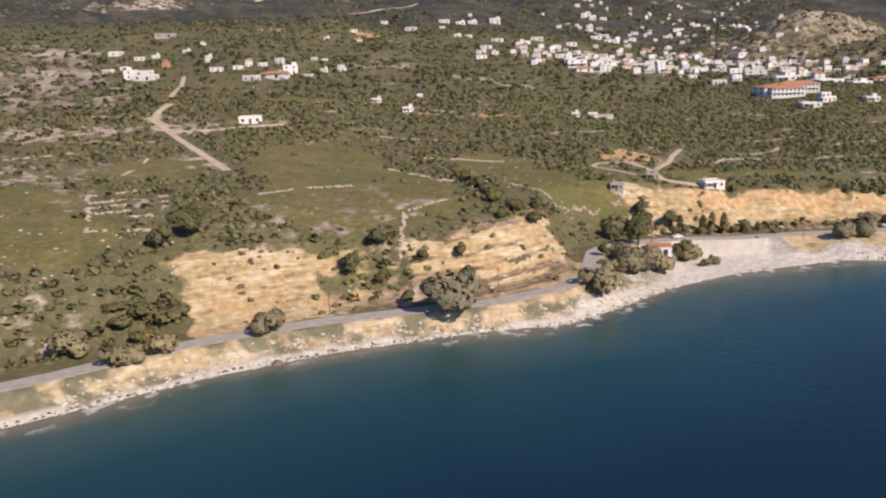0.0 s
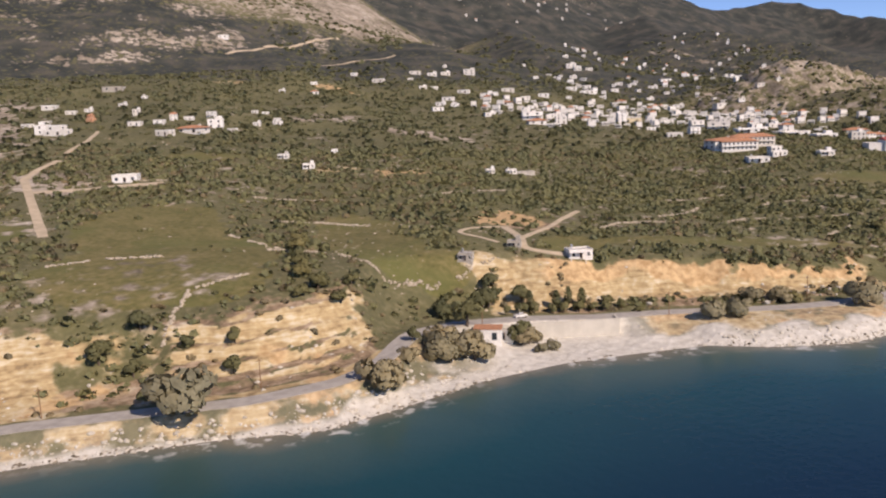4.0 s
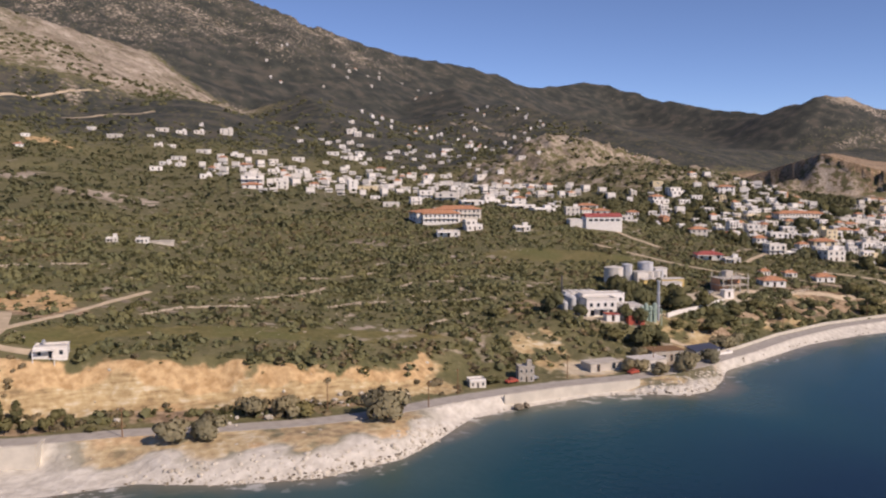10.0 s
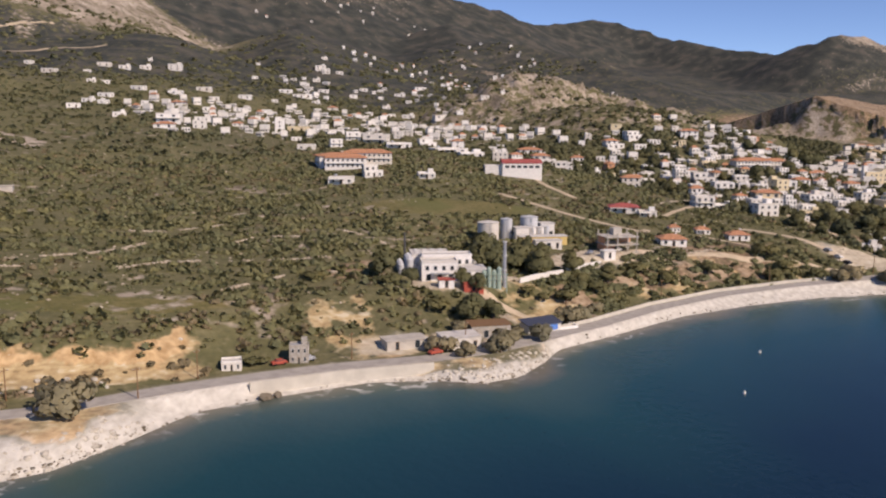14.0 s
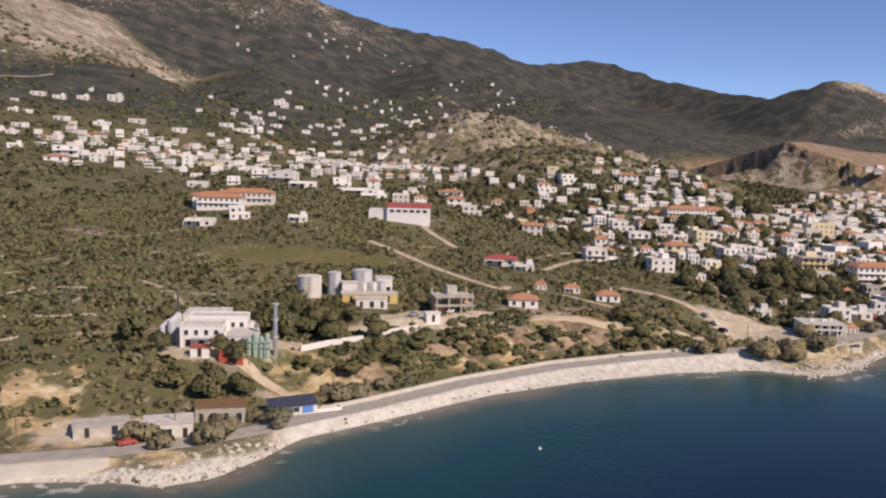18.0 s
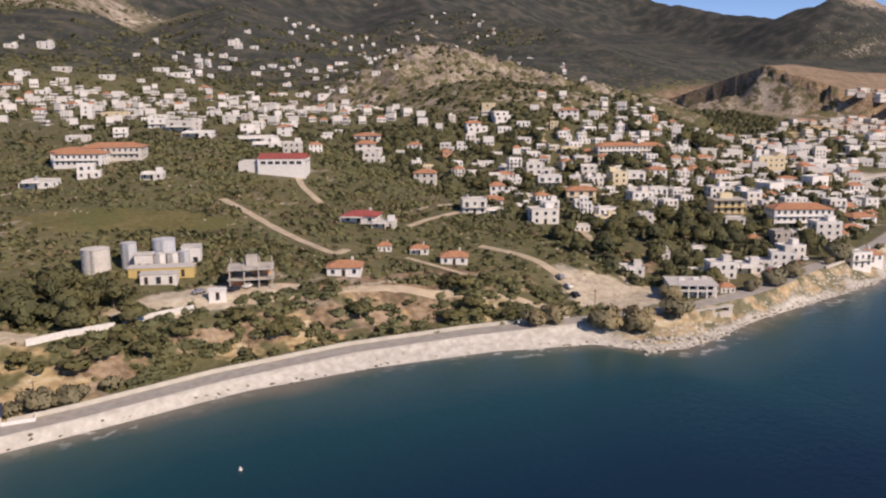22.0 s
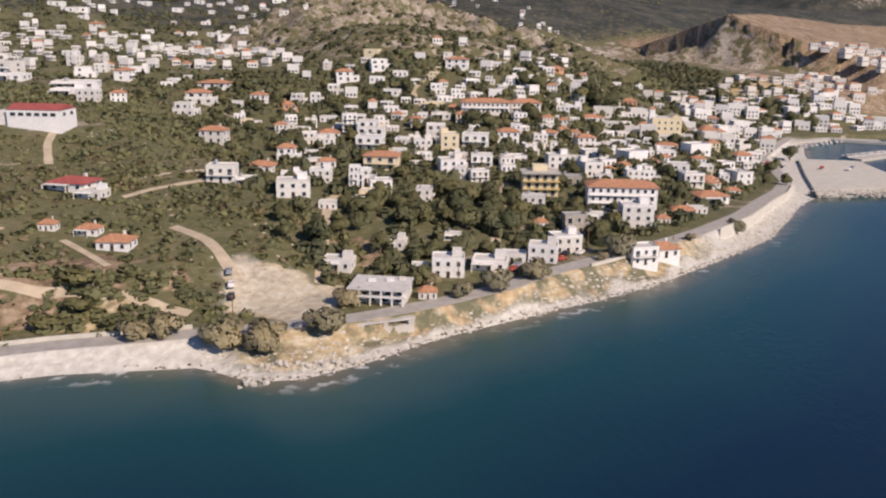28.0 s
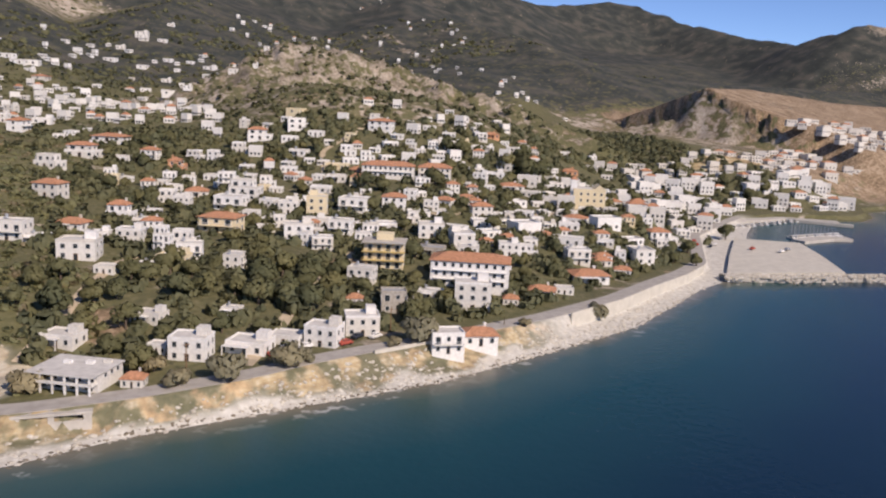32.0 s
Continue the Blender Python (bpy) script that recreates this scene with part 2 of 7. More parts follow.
def height(x, y):
    """The finished ground: sea bed, beach, road bench, bank, land."""
    x, y = np.asarray(x, float).ravel(), np.asarray(y, float).ravel()
    c = coast(x)
    ry, rz = road_at(x)
    foot = np.interp(x, [b[0] for b in BANK], [b[1] for b in BANK])
    wide = np.interp(x, [b[0] for b in BANK], [b[2] for b in BANK])
    end = smooth(1060, 1100, x)
    foot, wide = foot * (1 - end) + 3 * end, wide * (1 - end) + 60 * end
    ry, rz = ry * (1 - end) + (c + 10) * end, rz * (1 - end) + 3 * end
    beach = np.clip((y - c) / np.maximum(ry - 4.2 - c, 1), 0, 1)
    walled = smooth(182, 188, x) * smooth(227, 222, x) + smooth(342, 350, x) * smooth(396, 388, x) + smooth(444, 452, x) * smooth(608, 600, x) + smooth(635, 638, x) * smooth(659, 656, x) + smooth(796, 806, x)
    gentle = smooth(444, 452, x) * smooth(608, 600, x)
    low = 0.45 - 0.22 * walled + 0.52 * gentle
    h = rz * (low * beach + (1 - low) * beach ** (3 + 40 * walled))
    point = np.maximum(smooth(238, 250, x) * smooth(324, 310, x), 0.7 * smooth(388, 396, x) * smooth(432, 424, x))
    h = h * (1 - point) + 0.95 * rz * (1 - (1 - beach) ** 3.2) * point
    land = natural(x, y)
    jag = 9 * fbm(x / 9, y / 30, 21) + 5 * np.abs(fbm(x / 3.2, y / 20, 22)) + 5 * smooth(58, 66, x) * smooth(94, 84, x)
    t = smooth(0, 1, (y - ry - foot - jag * smooth(4, 12, y - ry)) / wide)
    talus = smooth(190, 215, x) * smooth(340, 325, x)
    t = t * (1 - 0.22 * talus) + 0.22 * talus * smooth(4, 16, y - ry)
    bench = smooth(80, 92, x) * smooth(146, 134, x) * smooth(0, 0.1, t) * smooth(1, 0.9, t)
    u = t * 4 + 0.35 * fbm(x / 18, y / 18, 23)
    t = t + bench * 0.85 * ((np.floor(u) + smooth(0.1, 0.5, u - np.floor(u))) / 4 - t)
    h = np.where(y > ry - 4.2, rz + (land - rz) * t, h)
    h = np.where(y < c, (y - c) * 0.12, h)
    return np.where((y >= c) & (y < ry - 4), h + 0.5 * fbm(x / 3, y / 3, 31) * smooth(0, 3, y - c) * smooth(0, 2, ry - 4 - y), h)


def ground_z(x, y):
    return float(height([x], [y])[0])
# ---- end of plan ----


# ---- materials ----
def node_material(name, build, rough=0.9, metal=0.0):
    m = bpy.data.materials.new(name)
    m.use_nodes = True
    nt = m.node_tree
    bsdf = nt.nodes["Principled BSDF"]
    bsdf.inputs["Roughness"].default_value = rough
    bsdf.inputs["Metallic"].default_value = metal
    bsdf.inputs["Specular IOR Level"].default_value = 0.3
    build(nt, bsdf)
    return m


def tex(nt, scale, detail=4, where=None, kind="ShaderNodeTexNoise"):
    n = nt.nodes.new(kind)
    n.inputs["Scale"].default_value = scale
    if "Detail" in n.inputs:
        n.inputs["Detail"].default_value = detail
    if where is None:
        where = nt.nodes.new("ShaderNodeNewGeometry").outputs["Position"]
    nt.links.new(where, n.inputs["Vector"])
    return n


def ramp(nt, value, stops):
    r = nt.nodes.new("ShaderNodeValToRGB")
    while len(r.color_ramp.elements) < len(stops):
        r.color_ramp.elements.new(0.5)
    for e, (p, col) in zip(r.color_ramp.elements, stops):
        e.position, e.color = p, (*col, 1)
    nt.links.new(value, r.inputs[0])
    return r.outputs[0]


def mix(nt, fac, a, b, mode="MIX"):
    m = nt.nodes.new("ShaderNodeMix")
    m.data_type, m.blend_type = "RGBA", mode
    for slot, v in ((0, fac), (6, a), (7, b)):
        if isinstance(v, (int, float)):
            m.inputs[slot].default_value = v
        elif isinstance(v, tuple):
            m.inputs[slot].default_value = (*v, 1)
        else:
            nt.links.new(v, m.inputs[slot])
    return m.outputs[2]


def bump(nt, bsdf, value, strength, distance):
    b = nt.nodes.new("ShaderNodeBump")
    b.inputs["Strength"].default_value, b.inputs["Distance"].default_value = strength, distance
    nt.links.new(value, b.inputs["Height"])
    nt.links.new(b.outputs[0], bsdf.inputs["Normal"])


def plain(name, col, rough=0.8, metal=0.0, vary=0.12, scale=1.5, own=None):
    """A painted or plastered surface with stains at two scales."""
    def build(nt, bsdf):
        a, b = tex(nt, scale), tex(nt, scale * 9)
        dark = tuple(c * (1 - vary) for c in col)
        light = tuple(min(1, c * (1 + vary * 0.5)) for c in col)
        base = ramp(nt, a.outputs[0], [(0.35, dark), (0.65, light)])
        base = mix(nt, 0.25, base, ramp(nt, b.outputs[0], [(0.3, dark), (0.7, light)]))
        if own:
            r = nt.nodes.new("ShaderNodeObjectInfo")
            base = mix(nt, 1.0, base, ramp(nt, r.outputs["Random"], [(0.0, own), (0.6, (1, 1, 1))]), "MULTIPLY")
        nt.links.new(base, bsdf.inputs["Base Color"])
        bump(nt, bsdf, b.outputs[0], 0.3, 0.02)
    return node_material(name, build, rough, metal)


def ground_build(nt, bsdf):
    at = nt.nodes.new("ShaderNodeAttribute")
    at.attribute_name = "cover"
    sep = nt.nodes.new("ShaderNodeSeparateColor")
    nt.links.new(at.outputs["Color"], sep.inputs[0])
    crags = tex(nt, 0.028, 9)
    big, mid, fine = tex(nt, 0.012, 5), tex(nt, 0.07, 6), tex(nt, 0.45, 6)
    scrub = ramp(nt, mid.outputs[0], [(0.3, (0.095, 0.099, 0.045)), (0.5, (0.145, 0.139, 0.066)), (0.68, (0.22, 0.196, 0.11))])
    scrub = mix(nt, ramp(nt, big.outputs[0], [(0.4, (0, 0, 0)), (0.62, (1, 1, 1))]), scrub, (0.11, 0.105, 0.06))
    scrub = mix(nt, 0.55, scrub, ramp(nt, fine.outputs[0], [(0.33, (0.08, 0.082, 0.037)), (0.55, (0.135, 0.127, 0.058)), (0.78, (0.275, 0.237, 0.148))]))
    sand = ramp(nt, fine.outputs[0], [(0.3, (0.46, 0.437, 0.385)), (0.7, (0.65, 0.627, 0.565))])
    flat = nt.nodes.new("ShaderNodeVectorMath")
    flat.operation = "MULTIPLY"
    flat.inputs[1].default_value = (0.05, 0.05, 0.5)
    nt.links.new(nt.nodes.new("ShaderNodeNewGeometry").outputs["Position"], flat.inputs[0])
    strata = tex(nt, 1.0, 5, flat.outputs[0])
    ledge = tex(nt, 3.2, 4, flat.outputs[0])
    cut = ramp(nt, mix(nt, 0.35, mix(nt, 0.45, strata.outputs[0], ledge.outputs[0]), fine.outputs[0]), [(0.39, (0.25, 0.18, 0.10)), (0.45, (0.38, 0.28, 0.15)), (0.52, (0.48, 0.375, 0.21)), (0.6, (0.58, 0.51, 0.37))])
    rock = ramp(nt, mix(nt, 0.4, crags.outputs[0], fine.outputs[0]), [(0.38, (0.13, 0.11, 0.08)), (0.46, (0.25, 0.21, 0.16)), (0.54, (0.36, 0.31, 0.25)), (0.63, (0.50, 0.44, 0.37))])
    at2 = nt.nodes.new("ShaderNodeAttribute")
    at2.attribute_name = "cover_b"
    sep2 = nt.nodes.new("ShaderNodeSeparateColor")
    nt.links.new(at2.outputs["Color"], sep2.inputs[0])
    grass = ramp(nt, mix(nt, 0.6, mid.outputs[0], fine.outputs[0]), [(0.36, (0.105, 0.102, 0.036)), (0.5, (0.15, 0.136, 0.052)), (0.64, (0.21, 0.175, 0.08))])
    grass = mix(nt, ramp(nt, tex(nt, 0.03, 3).outputs[0], [(0.5, (0, 0, 0)), (0.62, (0.7, 0.7, 0.7))]), grass, (0.115, 0.125, 0.042))
    speckle = tex(nt, 0.13, 5)

    def patchy(level):
        """Cover with broken edges where the level meets the grain."""
        m = nt.nodes.new("ShaderNodeMath")
        m.operation = "MULTIPLY_ADD"
        nt.links.new(level, m.inputs[0])
        m.inputs[1].default_value, m.inputs[2].default_value = 0.5, -0.25
        s = nt.nodes.new("ShaderNodeMath")
        s.operation = "ADD"
        nt.links.new(m.outputs[0], s.inputs[0])
        nt.links.new(speckle.outputs[0], s.inputs[1])
        return ramp(nt, s.outputs[0], [(0.44, (0, 0, 0)), (0.56, (1, 1, 1))])
    brown = ramp(nt, mix(nt, 0.6, mid.outputs[0], fine.outputs[0]), [(0.38, (0.14, 0.10, 0.065)), (0.5, (0.27, 0.195, 0.125)), (0.62, (0.40, 0.31, 0.22))])
    base = mix(nt, patchy(at.outputs["Alpha"]), scrub, grass)
    base = mix(nt, patchy(sep2.outputs[0]), base, brown)
    # dark distant growth; its blue-green lift is distance haze put into the colour
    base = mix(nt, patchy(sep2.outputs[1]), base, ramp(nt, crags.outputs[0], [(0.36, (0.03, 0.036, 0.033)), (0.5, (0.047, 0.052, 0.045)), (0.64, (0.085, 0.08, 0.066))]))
    base = mix(nt, patchy(sep.outputs[2]), base, rock)
    cut = mix(nt, patchy(sep2.outputs[2]), cut, ramp(nt, fine.outputs[0], [(0.35, (0.38, 0.25, 0.125)), (0.65, (0.60, 0.43, 0.24))]))
    base = mix(nt, patchy(sep.outputs[1]), base, cut)
    base = mix(nt, sep.outputs[0], base, sand)
    nt.links.new(base, bsdf.inputs["Base Color"])
    bump(nt, bsdf, fine.outputs[0], 0.7, 0.8)


GROUND = node_material("ground", ground_build, 0.95)


def sea_build(nt, bsdf):
    at = nt.nodes.new("ShaderNodeAttribute")
    at.attribute_name = "depth"
    n = tex(nt, 0.03, 4)
    v = nt.nodes.new("ShaderNodeMath")
    v.operation = "ADD"
    nt.links.new(at.outputs["Fac"], v.inputs[0])
    k = nt.nodes.new("ShaderNodeMath")
    k.operation = "MULTIPLY_ADD"
    nt.links.new(n.outputs[0], k.inputs[0])
    k.inputs[1].default_value, k.inputs[2].default_value = 0.12, -0.06
    nt.links.new(k.outputs[0], v.inputs[1])
    base = ramp(nt, v.outputs[0], [(0.0, (0.16, 0.15, 0.12)), (0.05, (0.045, 0.09, 0.085)), (0.2, (0.008, 0.052, 0.063)), (0.5, (0.005, 0.024, 0.049)), (1.0, (0.004, 0.012, 0.036))])
    f1 = tex(nt, 0.22, 5)
    edge = ramp(nt, at.outputs["Fac"], [(0.0, (1, 1, 1)), (0.028, (0.55, 0.55, 0.55)), (0.05, (0, 0, 0))])
    foam = mix(nt, 1.0, edge, ramp(nt, f1.outputs[0], [(0.54, (0, 0, 0)), (0.63, (1, 1, 1))]), "MULTIPLY")
    foam = mix(nt, 1.0, foam, ramp(nt, tex(nt, 0.025, 2).outputs[0], [(0.48, (0.12, 0.12, 0.12)), (0.6, (1, 1, 1))]), "MULTIPLY")
    base = mix(nt, foam, base, (0.62, 0.64, 0.62))
    nt.links.new(base, bsdf.inputs["Base Color"])
    w, w2 = tex(nt, 0.35, 3), tex(nt, 0.06, 3)
    bump(nt, bsdf, mix(nt, 0.4, w.outputs[0], w2.outputs[0]), 0.35, 0.5)


SEA = node_material("sea_water", sea_build, 0.25)
SEA.node_tree.nodes["Principled BSDF"].inputs["Specular IOR Level"].default_value = 0.13
ASPHALT = plain("worn_asphalt", (0.40, 0.375, 0.34), 0.9, vary=0.2, scale=0.4)


# ---- helpers for meshes ----
def mesh_object(name, verts, faces, material, parent=None, smooth_shade=False):
    me = bpy.data.meshes.new(name)
    me.from_pydata(verts, [], faces)
    me.materials.append(material)
    if smooth_shade:
        me.polygons.foreach_set("use_smooth", np.ones(len(me.polygons), bool))
    ob = new(name, me)
    ob.parent = parent
    return ob


def grid_object(name, x, y, z, material):
    """One sheet over arrays of shape (n, m)."""
    n, m = x.shape
    co = np.stack([x, y, z], -1).reshape(-1, 3)
    i = np.arange(n * m).reshape(n, m)
    quads = np.stack([i[:-1, :-1], i[1:, :-1], i[1:, 1:], i[:-1, 1:]], -1).reshape(-1, 4)
    me = bpy.data.meshes.new(name)
    me.vertices.add(n * m)
    me.vertices.foreach_set("co", co.ravel())
    me.loops.add(quads.size)
    me.loops.foreach_set("vertex_index", quads.ravel())
    me.polygons.add(len(quads))
    me.polygons.foreach_set("loop_start", np.arange(0, quads.size, 4))
    me.update(calc_edges=True)
    me.polygons.foreach_set("use_smooth", np.ones(len(quads), bool))
    me.materials.append(material)
    return new(name, me)



# ---- surfaces of things ----
def tile_build(col):
    def build(nt, bsdf):
        co = nt.nodes.new("ShaderNodeTexCoord").outputs["Object"]
        w = nt.nodes.new("ShaderNodeTexWave")
        w.inputs["Scale"].default_value, w.inputs["Distortion"].default_value = 1.6, 0.6
        nt.links.new(co, w.inputs["Vector"])
        n = tex(nt, 1.2)
        dark, light = tuple(c * 0.7 for c in col), tuple(min(1, c * 1.2) for c in col)
        base = ramp(nt, n.outputs[0], [(0.3, dark), (0.7, light)])
        base = mix(nt, 0.2, base, w.outputs[0], "MULTIPLY")
        nt.links.new(base, bsdf.inputs["Base Color"])
        bump(nt, bsdf, w.outputs[0], 0.5, 0.08)
    return build


WALLS = {"white": plain("white_plaster", (0.79, 0.78, 0.75), 0.85, vary=0.16, own=(0.8, 0.77, 0.72)), "cream": plain("cream_plaster", (0.72, 0.62, 0.42), 0.85, vary=0.1),
         "orange": plain("orange_plaster", (0.62, 0.33, 0.19), 0.85), "stone": plain("grey_stone", (0.42, 0.39, 0.34), 0.95, vary=0.3)}
TILE = node_material("terracotta_tiles", tile_build((0.56, 0.28, 0.16)), 0.85)
REDTILE = node_material("red_sheet_roof", tile_build((0.46, 0.12, 0.10)), 0.6)
ROOFTOP = plain("pale_roof_screed", (0.60, 0.58, 0.54), 0.9, vary=0.18, scale=0.5)
GREYROOF = plain("grey_roof_sheet", (0.36, 0.37, 0.38), 0.7, vary=0.2)
GLASS = plain("dark_window_glass", (0.035, 0.045, 0.055), 0.25, vary=0.3)
FRAME = plain("painted_frame", (0.62, 0.62, 0.60), 0.6)
BLUE = plain("blue_paint", (0.10, 0.24, 0.62), 0.6)
GREEN = plain("green_paint", (0.32, 0.42, 0.36), 0.6)
REDPAINT = plain("red_paint", (0.42, 0.09, 0.06), 0.6)
YELLOW = plain("yellow_paint", (0.62, 0.47, 0.19), 0.7)
WOOD = plain("brown_wood", (0.22, 0.13, 0.07), 0.85)
DARKSTEEL = plain("dark_steel", (0.10, 0.10, 0.11), 0.6, 0.3)
STEEL = plain("galvanised_steel", (0.50, 0.51, 0.52), 0.45, 0.6, vary=0.15)
TANKGREY = plain("grey_tank_paint", (0.52, 0.54, 0.56), 0.6)
CONCRETE = plain("concrete", (0.50, 0.47, 0.42), 0.95, vary=0.22, scale=0.3)
PALEWALL = plain("pale_concrete_wall", (0.56, 0.53, 0.46), 0.95, vary=0.14, scale=0.3)
# car wheels, and the panels that blacken the bridge openings like shade
RUBBER_AND_SHADE = plain("black_rubber_and_shade", (0.02, 0.02, 0.02), 0.9)
DIRT = plain("pale_dirt", (0.52, 0.43, 0.31), 0.95, vary=0.22, scale=0.25)
BARK = plain("bark", (0.13, 0.10, 0.075), 0.95, vary=0.3, scale=3)


def leaf_material(name, dark, light, random_from="Object Info"):
    def build(nt, bsdf):
        n, f = tex(nt, 0.06), tex(nt, 0.5)
        r = nt.nodes.new("ShaderNodeObjectInfo" if random_from == "Object Info" else "ShaderNodeNewGeometry")
        base = ramp(nt, f.outputs[0], [(0.28, dark), (0.72, light)])
        tint = ramp(nt, n.outputs[0], [(0.35, (0.82, 0.86, 0.84)), (0.65, (1.16, 1.08, 0.92))])
        base = mix(nt, 0.8, base, tint, "MULTIPLY")
        own = ramp(nt, r.outputs["Random" if random_from == "Object Info" else "Random Per Island"], [(0.0, (0.78, 0.8, 0.76)), (1.0, (1.2, 1.12, 1.0))])
        base = mix(nt, 0.8 if random_from == "Object Info" else 0.35, base, own, "MULTIPLY")
        nt.links.new(base, bsdf.inputs["Base Color"])
        glow = nt.nodes.new("ShaderNodeBsdfTranslucent")
        nt.links.new(base, glow.inputs[0])
        both = nt.nodes.new("ShaderNodeMixShader")
        both.inputs[0].default_value = 0.35
        nt.links.new(bsdf.outputs[0], both.inputs[1])
        nt.links.new(glow.outputs[0], both.inputs[2])
        nt.links.new(both.outputs[0], nt.nodes["Material Output"].inputs[0])
    return node_material(name, build, 0.75)


LEAF_DARK = leaf_material("dark_green_leaves", (0.12, 0.128, 0.07), (0.20, 0.206, 0.116))
LEAF_GREY = leaf_material("grey_green_leaves", (0.25, 0.232, 0.165), (0.40, 0.372, 0.27))
LEAF_OLIVE = leaf_material("olive_leaves", (0.155, 0.16, 0.08), (0.25, 0.24, 0.13))
SCRUB = leaf_material("scrub_leaves", (0.158, 0.168, 0.09), (0.245, 0.25, 0.142), "island")
SCRUB_DRY = leaf_material("dry_scrub_leaves", (0.19, 0.165, 0.11), (0.30, 0.255, 0.17), "island")
WOODS = leaf_material("wood_leaves", (0.12, 0.13, 0.076), (0.20, 0.205, 0.122), "island")


def stone_build(dark, light):
    def build(nt, bsdf):
        r = nt.nodes.new("ShaderNodeNewGeometry")
        f = tex(nt, 1.7)
        base = ramp(nt, r.outputs["Random Per Island"], [(0.0, dark), (1.0, light)])
        base = mix(nt, 0.35, base, ramp(nt, f.outputs[0], [(0.3, tuple(c * 0.6 for c in dark)), (0.7, light)]))
        nt.links.new(base, bsdf.inputs["Base Color"])
    return build


STONES = node_material("limestone_boulders", stone_build((0.38, 0.345, 0.285), (0.64, 0.60, 0.52)), 0.95)
WETSTONES = node_material("wet_shore_rock", stone_build((0.07, 0.06, 0.045), (0.26, 0.22, 0.16)), 0.6)
FIELDSTONES = node_material("field_stones", stone_build((0.32, 0.27, 0.20), (0.58, 0.51, 0.41)), 0.95)


# ---- mesh pieces ----
def box(x0, y0, z0, x1, y1, z1):
    v = [(x, y, z) for z in (z0, z1) for x, y in ((x0, y0), (x1, y0), (x1, y1), (x0, y1))]
    return v, [(3, 2, 1, 0), (4, 5, 6, 7), (0, 1, 5, 4), (1, 2, 6, 5), (2, 3, 7, 6), (3, 0, 4, 7)]


def ring(n, r0, r1, z0, z1, cx=0, cy=0, tilt=(0, 0)):
    """A tapered, closed cylinder."""
    v = []
    for r, z, k in ((r0, z0, 0), (r1, z1, 1)):
        v += [(cx + k * tilt[0] + r * math.cos(a), cy + k * tilt[1] + r * math.sin(a), z) for a in (2 * math.pi * i / n for i in range(n))]
    f = [(i, (i + 1) % n, n + (i + 1) % n, n + i) for i in range(n)]
    return v, f + [tuple(range(n - 1, -1, -1)), tuple(range(n, 2 * n))]


def joined(*shapes):
    v, f = [], []
    for sv, sf in shapes:
        f += [tuple(i + len(v) for i in q) for q in sf]
        v += list(sv)
    return v, f


def part(name, shape, material, parent, label="", at=None, turn=0, data=None):
    """One mesh under a thing or a part."""
    if data is None:
        data = bpy.data.meshes.new(name)
        data.from_pydata(shape[0], [], shape[1])
        for m in (material if isinstance(material, tuple) else (material,)):
            data.materials.append(m)
        data.update()
    ob = new(name, data)
    ob.parent = parent
    if at is not None:
        ob.matrix_basis = pose(*at, 0, 0, turn)
    if label:
        tagged(ob, label)
    return ob


def thing(name, label, category, at=(0, 0, 0), turn=0, group=""):
    ob = new(name)
    ob.empty_display_size = 0.3
    ob.matrix_basis = pose(*at, 0, 0, turn)
    return tagged(ob, label, category, group)


def window_mesh(w, h, frame):
    """Frame proud of the wall, pane set back in it; faces -y, origin at the bottom middle."""
    t, a = 0.12, w / 2
    v, f = joined(box(-a, -0.09, 0, -a + t, 0.03, h), box(a - t, -0.09, 0, a, 0.03, h), box(-a + t, -0.09, h - t, a - t, 0.03, h), box(-a - 0.06, -0.16, -0.1, a + 0.06, 0.03, 0), box(-a + t, -0.03, 0, a - t, 0.02, h - t))
    me = bpy.data.meshes.new("window")
    me.from_pydata(v, [], f)
    me.materials.append(frame)
    me.materials.append(GLASS)
    for p in me.polygons:
        p.material_index = 1 if p.index >= 24 else 0
    return me


WINDOW = window_mesh(1.3, 1.5, FRAME)
DOOR_WINDOW = window_mesh(1.7, 2.3, FRAME)
DOOR = window_mesh(1.1, 2.2, WOOD)
WIDE_WINDOW = window_mesh(2.6, 1.5, FRAME)


def hip_roof(w, d, z, rise, over=0.5):
    a, b, k = w / 2 + over, d / 2 + over, min(w, d) / 2 * 0.96
    v = [(-a, -b, z), (a, -b, z), (a, b, z), (-a, b, z), (-a, -b, z - 0.22), (a, -b, z - 0.22), (a, b, z - 0.22), (-a, b, z - 0.22)]
    if w >= d:
        v += [(-a + k, 0, z + rise), (a - k, 0, z + rise)]
        f = [(0, 1, 9, 8), (1, 2, 9), (2, 3, 8, 9), (3, 0, 8)]
    else:
        v += [(0, -b + k, z + rise), (0, b - k, z + rise)]
        f = [(0, 1, 8), (1, 2, 9, 8), (2, 3, 9), (3, 0, 8, 9)]
    return v, f + [(4, 5, 1, 0), (5, 6, 2, 1), (6, 7, 3, 2), (7, 4, 0, 3), (7, 6, 5, 4)]


def parapet(w, d, z, h=0.7, t=0.25):
    a, b = w / 2, d / 2
    return joined(box(-a, -b, z, a, -b + t, z + h), box(-a, b - t, z, a, b, z + h), box(-a, -b + t, z, -a + t, b - t, z + h), box(a - t, -b + t, z, a, b - t, z + h))


